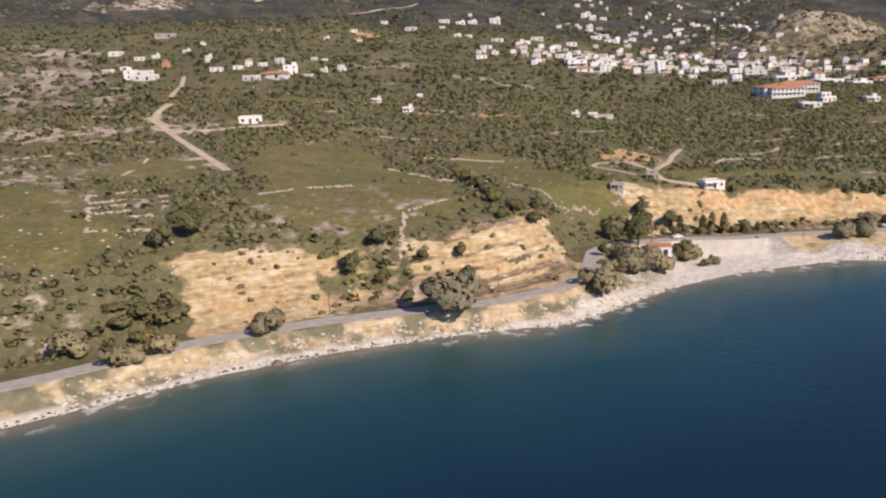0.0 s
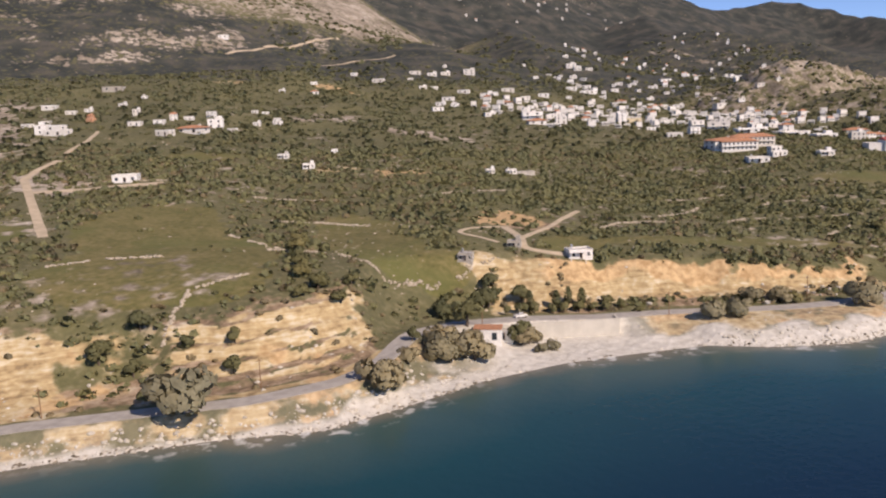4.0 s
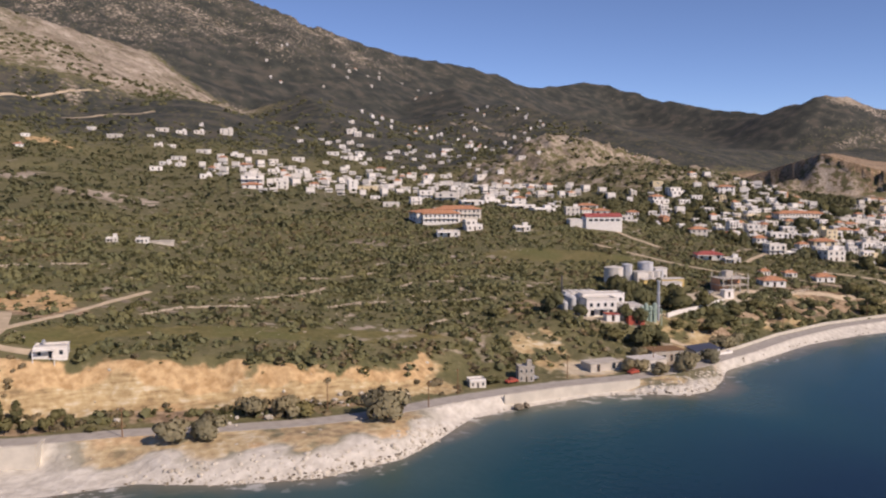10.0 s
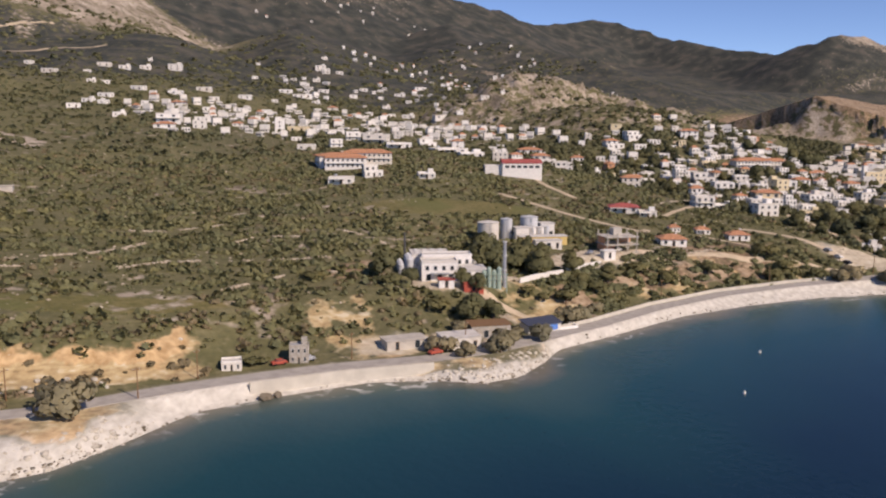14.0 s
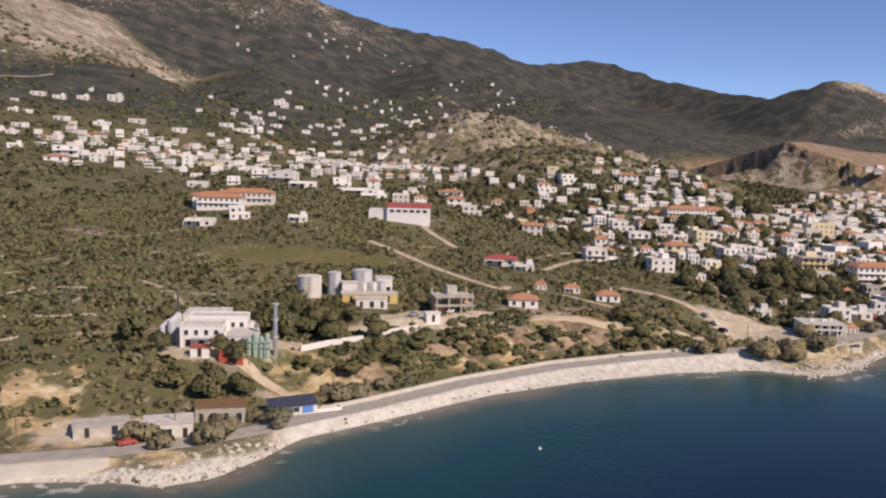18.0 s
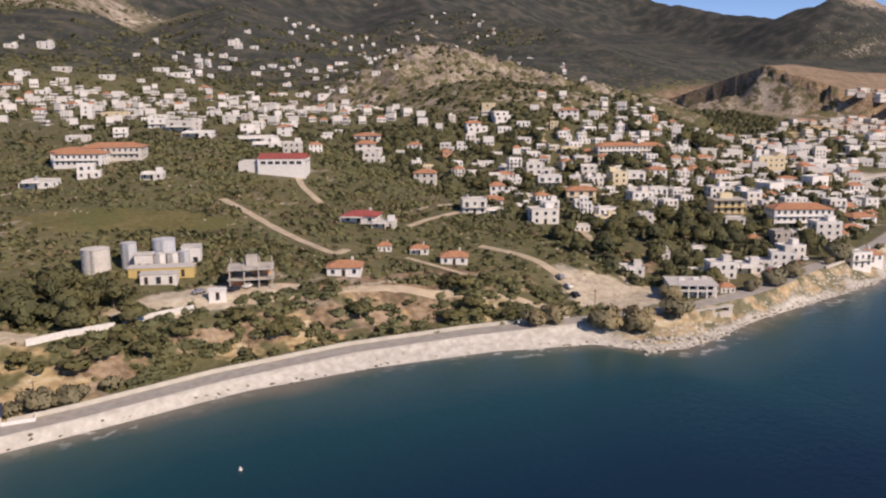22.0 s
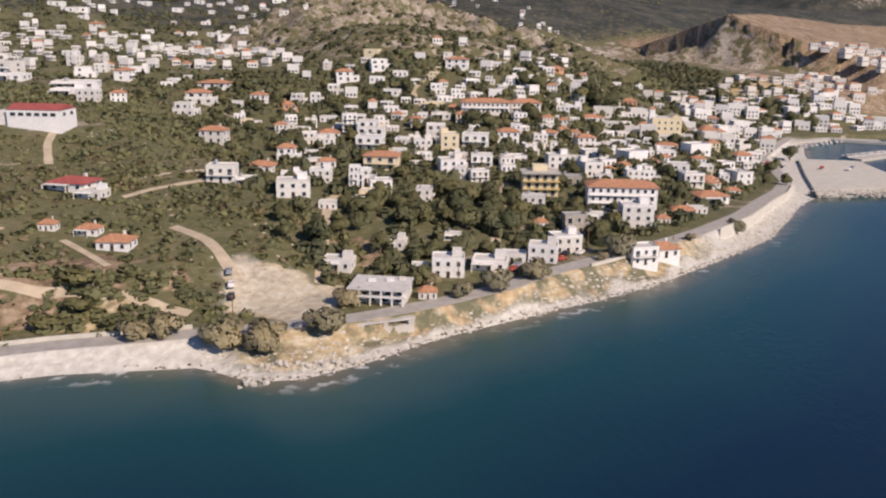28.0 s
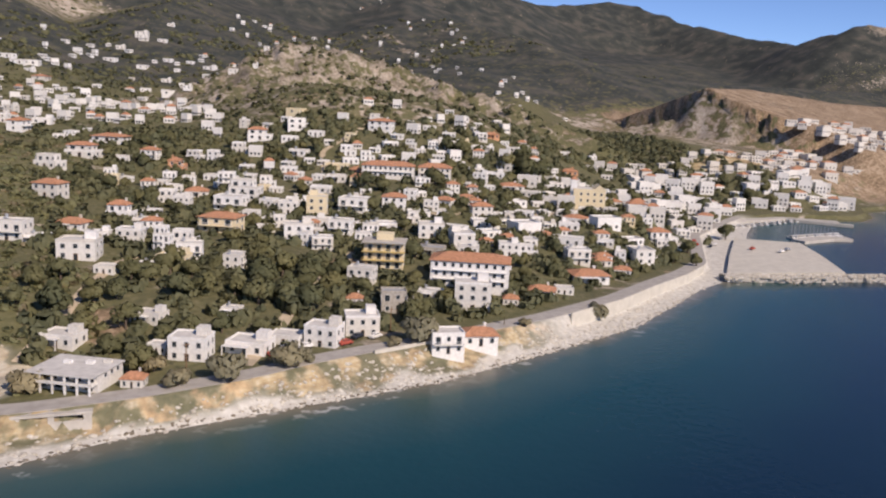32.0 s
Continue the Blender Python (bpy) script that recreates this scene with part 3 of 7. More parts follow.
def rail(x0, x1, y, z, h=0.95):
    n = max(2, int(abs(x1 - x0) / 0.5))
    bars = [box(x0 + (x1 - x0) * i / n - 0.03, y - 0.03, z, x0 + (x1 - x0) * i / n + 0.03, y + 0.03, z + h) for i in range(n + 1)]
    return joined(box(x0, y - 0.05, z + h, x1, y + 0.05, z + h + 0.08), *bars)


NAMED = {"flat": "flat roof", "tile": "hipped terracotta tile roof", "red": "bright red hipped roof", "hall": "long orange tile roof"}
made_houses = {}
house_spots = []


def house_model(storeys, kind, colour, variant, far):
    """A house 10 m wide and 8 m deep round the origin, its front towards -y."""
    w, d, h = 10.0, 8.0, 3.0 * storeys
    tone = {"stone": "grey stone"}.get(colour, colour)
    size = {1: "single-storey", 2: "two-storey", 3: "three-storey", 4: "four-storey"}[storeys]
    ob = thing("house", f"{size} {tone} house with a {NAMED[kind]}, among trees", "house")
    wall = WALLS[colour]
    wing = variant == 1 and storeys > 1
    body = box(-w / 2, -d / 2, -3, w / 2, d / 2, h)
    if wing:
        body = joined(box(-w / 2, -d / 2, -3, w / 2, d / 2, h - 3), box(-w / 2, -d / 2 + 2.4, h - 3, w / 2 - 2.5, d / 2, h))
    part("wall", body, wall, ob)
    top_w, top_d, shift = (w - 2.5, d - 2.4, (-1.25, 1.2)) if wing else (w, d, (0, 0))
    roof_at = (*shift, 0)
    if kind == "flat":
        part("roof", box(-top_w / 2 + 0.2, -top_d / 2 + 0.2, h, top_w / 2 - 0.2, top_d / 2 - 0.2, h + 0.12), GREYROOF if colour == "stone" else ROOFTOP, ob, "", roof_at)
        part("parapet", parapet(top_w + 0.1, top_d + 0.1, h - 0.1), wall, ob, "", roof_at)
        if variant == 2:
            part("stair_head", box(1.2, 0.2, h + 0.1, 4.2, 3.4, h + 2.4), wall, ob)
        if variant == 0 and not far:
            part("water_tank", ring(10, 0.6, 0.6, h + 0.6, h + 1.9, -2.5, 2), STEEL, ob, "galvanised water tank")
    else:
        cap = part("roof", hip_roof(top_w, top_d, h + 0.05, 1.7), REDTILE if kind == "red" else TILE, ob, "", roof_at)
        part("chimney", joined(box(1.8, 1.2, h, 2.5, 1.9, h + 2.3), box(1.7, 1.1, h + 2.3, 2.6, 2.0, h + 2.45)), wall, cap)
    if wing:
        part("terrace", joined(box(-w / 2 + 0.2, -d / 2 + 0.2, h - 2.96, w / 2 - 0.2, -d / 2 + 2.3, h - 2.9)), ROOFTOP, ob)
        part("parapet", joined(box(-w / 2, -d / 2, h - 3, w / 2, -d / 2 + 0.2, h - 2.2), box(w / 2 - 0.2, -d / 2 + 0.2, h - 3, w / 2, d / 2, h - 2.2)), wall, ob)
    for s in range(storeys):
        z = 3 * s + 0.9
        back = 2.4 if wing and s == storeys - 1 else 0
        right = w / 2 - (2.5 if back else 0)
        spots = [-3.2, 0, 3.2] if not far else [-2.6, 2.2]
        for i, x in enumerate(spots):
            if x > right - 1:
                continue
            if s == 0 and i == 1:
                part("door", None, None, ob, "", (x, -d / 2 - back, 0.05), 0, DOOR)
            elif s > 0 and i != 1 and variant != 2 and not far:
                part("balcony_door", None, None, ob, "", (x, -d / 2 - back if not back else -d / 2 + back, z - 0.85), 0, DOOR_WINDOW)
            else:
                part("window", None, None, ob, "", (x, -d / 2 + back, z), 0, WINDOW)
        for y in ([-1.8, 1.9] if not far else [0.3]):
            part("window", None, None, ob, "", (right, y, z), 90, WINDOW)
            part("window", None, None, ob, "", (-w / 2, y, z), -90, WINDOW)
        if not far:
            part("window", None, None, ob, "", (0, d / 2, z), 180, WINDOW)
        if s > 0 and not back and variant != 2:
            slab = part("balcony", box(-w / 2 + 0.2, -d / 2 - 1.4, 3 * s - 0.2, w / 2 - (0.2 if variant == 0 else 4), -d / 2, 3 * s), wall, ob)
            if not far:
                part("railing", rail(-w / 2 + 0.3, w / 2 - (0.3 if variant == 0 else 4.1), -d / 2 - 1.3, 3 * s), FRAME, slab)
    if storeys == 1 and not far and variant != 1:
        part("porch", joined(box(-w / 2, -d / 2 - 2.4, 2.6, 1.5, -d / 2, 2.75), box(-w / 2, -d / 2 - 2.4, -3, -w / 2 + 0.25, -d / 2 - 2.15, 2.6), box(1.25, -d / 2 - 2.4, -3, 1.5, -d / 2 - 2.15, 2.6)), wall, ob)
    return ob


def house(x, y, width, storeys, kind, colour, turn=None, depth=None):
    k = len(house_spots)
    far = y > 560
    key = (storeys, kind, colour, (k * 7 + int(x)) % 3, far)
    z = ground_z(x, y) - 0.3
    turn = -25 + 26 * (hashed(float(k), 1.0, 3) - 0.5) + (90 if hashed(float(k), 5.0, 3) > 0.86 else 0) if turn is None else turn
    s = width / 10
    rise = min(1.0, max(0.78, s))
    m = pose(x, y, z, 0, 0, turn) @ Matrix.Diagonal((s, s * 0.95 if depth is None else depth / 8, rise, 1))
    if key in made_houses:
        ob = copy_thing(made_houses[key], Matrix.Identity(4))
    else:
        ob = house_model(*key)
        made_houses[key] = ob
    ob.matrix_basis = m
    ob["group"] = "houses of the upper village" if far else "houses of the seaside town"
    house_spots.append((x, y, width))
    return ob


# ---- trees ----
def leaf_cloud(rng, lobes, per_lobe, leaf):
    """Small leaf clumps on the skins of several lobes: (centre, radii)."""
    out_v, out_n = [], []
    middle = np.mean([c for c, r in lobes], axis=0)
    for (cx, cy, cz), (rx_, ry_, rz_) in lobes:
        d = rng.normal(size=(per_lobe, 3))
        d /= np.linalg.norm(d, axis=1)[:, None]
        p = d * np.array([rx_, ry_, rz_]) * rng.uniform(0.86, 1.06, (per_lobe, 1)) + np.array([cx, cy, cz])
        u = rng.normal(size=(per_lobe, 3))
        u -= d * (u * d).sum(1)[:, None] * 0.9
        u /= np.linalg.norm(u, axis=1)[:, None]
        w = np.cross(u, d + rng.normal(size=(per_lobe, 3)) * 0.3)
        w /= np.linalg.norm(w, axis=1)[:, None]
        s = leaf * rng.uniform(0.6, 1.4, (per_lobe, 1))
        w *= np.sign((np.cross(u, w) * d).sum(1))[:, None]
        o = d * 0.6 + (p - middle) / (np.linalg.norm(p - middle, axis=1)[:, None] + 1e-6) + np.array([0, 0, 0.6])
        out_n.append(np.repeat(o / np.linalg.norm(o, axis=1)[:, None], 4, axis=0))
        for a, b in ((-1, -0.55), (0.15, -1), (1, 0.5), (-0.2, 1)):
            out_v.append(p + u * s * a + w * s * b)
    n = per_lobe
    v = np.concatenate([np.stack(out_v[4 * k:4 * k + 4], 1).reshape(-1, 3) for k in range(len(lobes))])
    f = np.arange(len(v)).reshape(-1, 4)
    return v, f, np.concatenate(out_n)


def soft_normals(me, normals):
    """Leaves shade like the rounded mass that they belong to."""
    me.attributes.new("custom_normal", "FLOAT_VECTOR", "POINT").data.foreach_set("vector", np.asarray(normals, np.float32).ravel())


def crown_part(parent, cloud, leaves):
    ob = part("crown", (cloud[0].tolist(), cloud[1].tolist()), leaves, parent)
    ob.data.polygons.foreach_set("use_smooth", np.ones(len(ob.data.polygons), bool))
    soft_normals(ob.data, cloud[2])
    return ob


def limbs(trunk_h, r, tips):
    shapes = [ring(7, r, r * 0.6, -0.8, trunk_h)]
    for tx, ty, tz in tips:
        n, v = 5, []
        for k, (q, rr) in enumerate((((0, 0, trunk_h * 0.7), r * 0.5), ((tx, ty, tz), r * 0.15))):
            v += [(q[0] + rr * math.cos(2 * math.pi * i / n), q[1] + rr * math.sin(2 * math.pi * i / n), q[2]) for i in range(n)]
        shapes.append((v, [(i, (i + 1) % n, n + (i + 1) % n, n + i) for i in range(n)]))
    return joined(*shapes)


def tree_model(name, label, seed, crown_h, spread, trunk_h, lobes_n, per_lobe, leaf, leaves, category="tree"):
    """Tree about 2 * spread wide; top at crown_h."""
    rng = np.random.default_rng(seed)
    ob = thing(name, label, category)
    lobes, tips = [], []
    for i in range(lobes_n):
        a, r = rng.uniform(0, 2 * math.pi), spread * 0.66 * math.sqrt(rng.uniform(0.02, 1))
        lr = spread * rng.uniform(0.3, 0.48)
        zmid = trunk_h + (crown_h - trunk_h) * rng.uniform(0.2, 0.78) * (1 - 0.35 * (r / spread))
        lobes.append(((r * math.cos(a), r * math.sin(a), zmid), (lr, lr, min(lr * 0.85, (crown_h - trunk_h) * 0.4))))
        tips.append((r * math.cos(a) * 0.8, r * math.sin(a) * 0.8, zmid))
    part("trunk", limbs(trunk_h + (crown_h - trunk_h) * 0.3, 0.05 * crown_h, tips[:7]), BARK, ob)
    crown_part(ob, leaf_cloud(rng, lobes, per_lobe, leaf), leaves)
    return ob


def cypress_model(seed):
    rng = np.random.default_rng(seed)
    ob = thing("cypress", "narrow dark green cypress standing among houses", "tree")
    part("trunk", ring(6, 0.2, 0.05, -0.5, 6), BARK, ob)
    lobes = [((0, 0, 1.2 + i * 0.85), (1.0 * math.sin(math.pi * (i + 1.2) / 10.5), 1.0 * math.sin(math.pi * (i + 1.2) / 10.5), 0.9)) for i in range(9)]
    crown_part(ob, leaf_cloud(rng, lobes, 45, 0.28), LEAF_DARK)
    return ob


def palm_model(seed):
    rng = np.random.default_rng(seed)
    ob = thing("palm", "palm tree with drooping fronds by the houses", "palm")
    part("trunk", ring(8, 0.28, 0.2, -0.5, 5), BARK, ob)
    v, f = [], []
    for k in range(16):
        a, droop = k * 2.4, rng.uniform(0.3, 1.1)
        for s in range(5):
            for side in (-1, 1):
                r0 = s * 0.6
                x, z = r0, 5 + r0 * 0.55 - droop * r0 * r0 * 0.22
                wv = 0.34 * (1 - abs(s - 2) / 3.4) * side
                v.append((x * math.cos(a) - wv * math.sin(a), x * math.sin(a) + wv * math.cos(a), z - abs(wv) * 0.5))
        b = k * 10
        f += [(b + 2 * s, b + 2 * s + 1, b + 2 * s + 3, b + 2 * s + 2) for s in range(4)]
    part("crown", (v, f), LEAF_OLIVE, ob)
    return ob


models = {
    "tamarisk": [tree_model("tamarisk", "grey-green tamarisk with a broad ragged crown by the shore", 10 + i, 6.2, 4.6, 0.8, 12, 90, 0.42, LEAF_GREY) for i in range(3)],
    "pine": [tree_model("broad_tree", "dark green broad-crowned tree on the slope", 20 + i, 7.5, 3.9, 1.6, 12, 80, 0.40, LEAF_DARK) for i in range(3)],
    "olive": [tree_model("olive_tree", "olive-green low tree among scrub", 30 + i, 5.0, 3.2, 1.0, 9, 70, 0.34, LEAF_OLIVE) for i in range(3)],
    "cypress": [cypress_model(41), cypress_model(42)], "palm": [palm_model(51)]}
used_models = set()
tree_spots = []


def tree(kind, x, y, width, high=None, z=None):
    """A tree with a crown of that width; high: its height."""
    pool = models[kind]
    k = len(tree_spots)
    src = pool[k % len(pool)]
    base_w, base_h = {"tamarisk": (9.0, 6.2), "pine": (7.8, 7.5), "olive": (6.4, 5.0), "cypress": (2.0, 9.0), "palm": (5.0, 6.2)}[kind]
    s = width / base_w
    sz = (high / base_h) if high else s if kind != "cypress" else 0.75
    ob = src if src.name not in used_models else copy_thing(src, Matrix.Identity(4))
    used_models.add(src.name)
    ob.matrix_basis = pose(x, y, (ground_z(x, y) if z is None else z), 0, 0, (k * 67) % 360) @ Matrix.Diagonal((s, s, sz, 1))
    ob["group"] = {"tamarisk": "tamarisks along the shore", "pine": "trees of the town", "olive": "olive trees", "cypress": "cypresses", "palm": "palms"}[kind]
    tree_spots.append((x, y))
    return ob


# ---- stuff: scrub, woods, stones ----
def clear_of(x, y, gap):
    """True where no house stands within its own half-width plus gap."""
    ok = np.ones(len(x), bool)
    for hx, hy, hw in house_spots:
        ok &= (np.abs(x - hx) > hw * 0.5 + gap) | (np.abs(y - hy) > hw * 0.45 + gap)
    return ok


def scattered(name, label, category, x, y, size, template, material, seed, squash=(0.6, 1.0), sink=0.1):
    """Many copies of a small template (verts, faces) as one mesh."""
    rng = np.random.default_rng(seed)
    tv, tf = template[:2]
    n, m = len(x), len(tv)
    a = rng.uniform(0, 2 * math.pi, n)
    c, s = np.cos(a)[:, None], np.sin(a)[:, None]
    sc = np.asarray(size)[:, None]
    zz = rng.uniform(*squash, n)[:, None]
    vx = (tv[None, :, 0] * c - tv[None, :, 1] * s) * sc + x[:, None]
    vy = (tv[None, :, 0] * s + tv[None, :, 1] * c) * sc + y[:, None]
    vz = tv[None, :, 2] * sc * zz + (height(x, y) - sink * np.asarray(size))[:, None]
    co = np.stack([vx, vy, vz], -1).reshape(-1, 3)
    k = tf.shape[1]
    loops = (tf[None] + (np.arange(n) * m)[:, None, None]).reshape(-1)
    me = bpy.data.meshes.new(name)
    me.vertices.add(n * m)
    me.vertices.foreach_set("co", co.ravel())
    me.loops.add(len(loops))
    me.loops.foreach_set("vertex_index", loops.astype(np.int32))
    me.polygons.add(len(loops) // k)
    me.polygons.foreach_set("loop_start", np.arange(0, len(loops), k, dtype=np.int32))
    me.update(calc_edges=True)
    me.materials.append(material)
    if len(template) > 2:
        tn = template[2]
        soft_normals(me, np.stack([tn[None, :, 0] * c - tn[None, :, 1] * s, tn[None, :, 0] * s + tn[None, :, 1] * c, np.broadcast_to(tn[None, :, 2], (n, m))], -1))
    return tagged(new(name, me), label, category, kind="stuff")


def bush_template(seed, n=26):
    rng = np.random.default_rng(seed)
    return leaf_cloud(rng, [((0, 0, 0.42), (0.75, 0.75, 0.5)), ((0.35, 0.2, 0.45), (0.5, 0.5, 0.45))], n // 2, 0.5)


def stone_template(seed):
    bm = bmesh.new()
    bmesh.ops.create_icosphere(bm, subdivisions=1, radius=1)
    rng = np.random.default_rng(seed)
    v = np.array([p.co[:] for p in bm.verts]) * rng.uniform(0.65, 1.15, (len(bm.verts), 1)) * np.array([1, 0.8, 0.65])
    f = np.array([[q.index for q in p.verts] for p in bm.faces])
    bm.free()
    return v, f


def spread(seed, n, x0, x1, y0, y1, keep, gap=1.5):
    """n tries over a rectangle (x; distance behind the coast); keep(x, y, d) gives the chance of each."""
    rng = np.random.default_rng(seed)
    x = rng.uniform(x0, x1, n)
    d = rng.uniform(y0, y1, n)
    y = coast(x) + d
    ok = rng.uniform(size=n) < keep(x, y, d)
    x, y = x[ok], y[ok]
    ok = clear_of(x, y, gap)
    return x[ok], y[ok], rng


def off_road(x, y, gap=6):
    return np.abs(y - road_at(x)[0]) > gap


def cut_mask(x, y):
    """Bare cut faces behind the road."""
    b = y - road_at(x)[0]
    foot = np.interp(x, [q[0] for q in BANK], [q[1] for q in BANK])
    wide = np.interp(x, [q[0] for q in BANK], [q[2] for q in BANK])
    run = (1 - 0.65 * smooth(56, 66, x) * smooth(98, 86, x)) * smooth(18, 30, x) * smooth(150, 140, x) + smooth(182, 200, x) * smooth(342, 332, x) + 0.48 * smooth(368, 376, x) * smooth(398, 388, x) + 0.46 * smooth(434, 440, x) * smooth(468, 460, x)
    run = run + 0.5 * smooth(-0.02, 0.14, fbm(x / 14, y / 14, 77)) * smooth(466, 480, x) * smooth(600, 580, x)
    return np.clip(run, 0, 1) * smooth(foot - 5, foot - 1, b) * smooth(foot + wide + 3, foot + wide - 5, b + (9 - 6 * smooth(190, 205, x) * smooth(350, 340, x)) * fbm(x / 16, y / 16, 78))


CLEAR = [(629, 232, 15, 15), (621, 240, 7, 14), (392, 222, 13, 7), (503, 265, 24, 10), (431, 255, 20, 9)]


def clearing(x, y):
    """Bare yards and parking places: x, y, half-widths."""
    m = np.zeros(x.shape)
    for cx, cy, ca, cb in CLEAR:
        m = np.maximum(m, smooth(1.2, 0.85, np.hypot((x - cx) / ca, (y - cy) / cb) + 1.1 * fbm(x / 11, y / 11, 61)))
    return m


def field_mask(x, y):
    """Open grassy fields without shrubs."""
    m = np.zeros(x.shape)
    for fx, fy, fa, fb, turn in FIELDS:
        c, s = math.cos(radians(turn)), math.sin(radians(turn))
        u, v = (x - fx) * c + (y - fy) * s, -(x - fx) * s + (y - fy) * c
        m = np.maximum(m, smooth(1.15, 0.85, np.hypot(u / fa, v / fb) + 0.5 * fbm(x / 25, y / 25, 60)))
    return m

# open fields: x, y, half-widths, turn
FIELDS = [(80, 285, 24, 30, 0), (96, 345, 30, 55, -8), (112, 300, 24, 34, -12), (106, 262, 18, 14, 0), (165, 300, 20, 34, 10), (172, 335, 16, 28, 5), (176, 268, 18, 10, 0), (134, 516, 24, 12, 0),
          (-20, 312, 22, 18, 0), (-8, 273, 18, 26, 0), (30, 353, 22, 18, 0), (492, 362, 40, 18, -20), (236, 275, 12, 10, 0), (300, 266, 50, 9, -10)]

TRACKS = (
        ("track", [(58, 524), (48, 499), (43, 474), (50, 408), (57, 340)], 5.0), ("track", [(61, 547), (73, 585), (80, 624)], 3.5),
        ("track", [(224, 307), (221, 286), (215, 273), (223, 266), (229, 263)], 4.2), ("track", [(221, 286), (242, 302), (257, 318), (274, 333)], 3.0),
        ("track", [(224, 307), (210, 310), (202, 303), (210, 281)], 2.6), ("track", [(47, 438), (78, 444), (107, 443)], 7.0),
        ("track", [(538, 386), (542, 367), (546, 336), (550, 312), (554, 294), (562, 301)], 4.6), ("track", [(515, 276), (510, 257), (535, 258), (557, 256), (572, 248), (592, 240), (604, 230)], 4.4),
        ("track", [(585, 426), (579, 398), (578, 371)], 4.0), ("track", [(577, 284), (582, 272), (587, 258)], 2.8), ("track", [(599, 327), (619, 332), (638, 341)], 3.5),
        ("track", [(618, 245), (616, 270), (609, 286)], 4.5), ("track", [(640, 236), (651, 264), (666, 303), (692, 335)], 4.0), ("track", [(430, 246), (440, 232), (445, 222)], 4.0),
        ("track", [(690, 222), (712, 262), (766, 342), (805, 384)], 4.5), ("track", [(805, 384), (866, 392), (937, 431), (994, 462)], 4.5), ("track", [(240, 1120), (279, 1147), (349, 1214), (428, 1269)], 7.0),
        ("track", [(330, 1110), (372, 1114), (415, 1105), (472, 1138)], 7.0), ("track", [(805, 384), (777, 444), (795, 511), (846, 563)], 4.0))
FIELD_WALLS = (
        [(2, 270), (3, 291), (4, 314)], [(2, 314), (16, 316), (32, 318)], [(4, 304), (17, 305), (30, 307)], [(4, 297), (16, 298), (29, 299)], [(4, 289), (16, 290), (28, 292)], [(3, 282), (14, 282), (27, 284)],
        [(2, 271), (14, 269), (25, 268)], [(18, 344), (26, 360), (30, 373)], [(-30, 376), (-12, 387), (2, 392)], [(59, 297), (79, 300), (99, 297)], [(128, 301), (138, 289), (147, 279), (159, 260)],
        [(159, 260), (175, 261), (191, 265), (204, 268)], [(178, 336), (161, 351), (140, 357)], [(121, 332), (130, 314), (135, 289)], [(89, 237), (99, 259), (116, 263)], [(68, 457), (91, 454), (109, 448)],
        [(328, 305), (348, 313), (369, 309)], [(300, 320), (331, 332), (349, 344)], [(354, 269), (379, 281), (397, 277)], [(366, 310), (388, 301), (402, 295)], [(335, 371), (358, 364), (384, 369)], [(376, 334), (391, 340), (406, 327)],
        [(430, 304), (429, 317), (420, 338)], [(452, 248), (462, 251), (474, 252)], [(476, 253), (488, 256), (496, 257)], [(406, 423), (431, 425), (457, 429)], [(538, 257), (559, 260), (579, 252)], [(607, 343), (638, 353), (669, 354)],
        [(215, 376), (240, 382), (268, 378)], [(143, 401), (169, 390), (186, 385)], [(10, 418), (23, 410), (37, 412)], [(-19, 417), (-6, 432), (12, 439)], [(690, 238), (704, 243), (716, 247)], [(262, 296), (278, 307), (302, 310)])


def near_lines(x, y, lines, gap):
    """True within that gap of one of the lines."""
    m = np.zeros(x.shape, bool)
    for pts in lines:
        for (ax, ay), (bx, by) in zip(pts, pts[1:]):
            t = np.clip(((x - ax) * (bx - ax) + (y - ay) * (by - ay)) / ((bx - ax) ** 2 + (by - ay) ** 2), 0, 1)
            m |= np.hypot(x - ax - t * (bx - ax), y - ay - t * (by - ay)) < gap
    return m

# bare reddish soil: x, y, half-widths, strength
SOIL = [(564, 260, 40, 10, 0.9), (545, 246, 70, 7, 0.8), (470, 236, 16, 8, 0.8), (706, 277, 14, 8, 0.8), (746, 308, 10, 6, 0.8), (655, 256, 12, 10, 0.7), (78, 457, 34, 6, 0.8), (235, 310, 14, 12, 0.7), (767, 365, 12, 6, 0.7), (405, 279, 16, 10, 0.6)]

# bare pale patches and stony rises: x, y, half-widths, strength
BARE = [(192, 458, 18, 8, 0.55), (226, 441, 18, 9, 0.6), (312, 885, 26, 14, 0.6), (214, 920, 22, 12, 0.5)]
STONY = [(310, 603, 34, 22), (252, 690, 30, 28), (420, 445, 14, 10), (60, 470, 20, 40)]

# ---- ground, sea, road ----
def steps(*runs):
    """Rising stations: (from, to, step) one after the other."""
    out = [np.arange(a, b, s) for a, b, s in runs]
    return np.append(np.concatenate(out), runs[-1][1])


gx = steps((-900, -120, 26), (-120, 1300, 2.2), (1300, 1900, 14), (1900, 4200, 40))
gd = steps((-260, -40, 44), (-40, -2, 4), (-2, 70, 1.1), (70, 300, 4), (300, 1000, 8), (1000, 2600, 16), (2600, 4300, 100))
GX, GD = np.meshgrid(gx, gd, indexing="ij")
GY = coast(GX) + GD
GZ = height(GX, GY).reshape(GX.shape)
ground = tagged(grid_object("ground", GX, GY, GZ, GROUND), "dry coastal hillside with scrub, bare rock and pale beach", "ground", kind="structure")
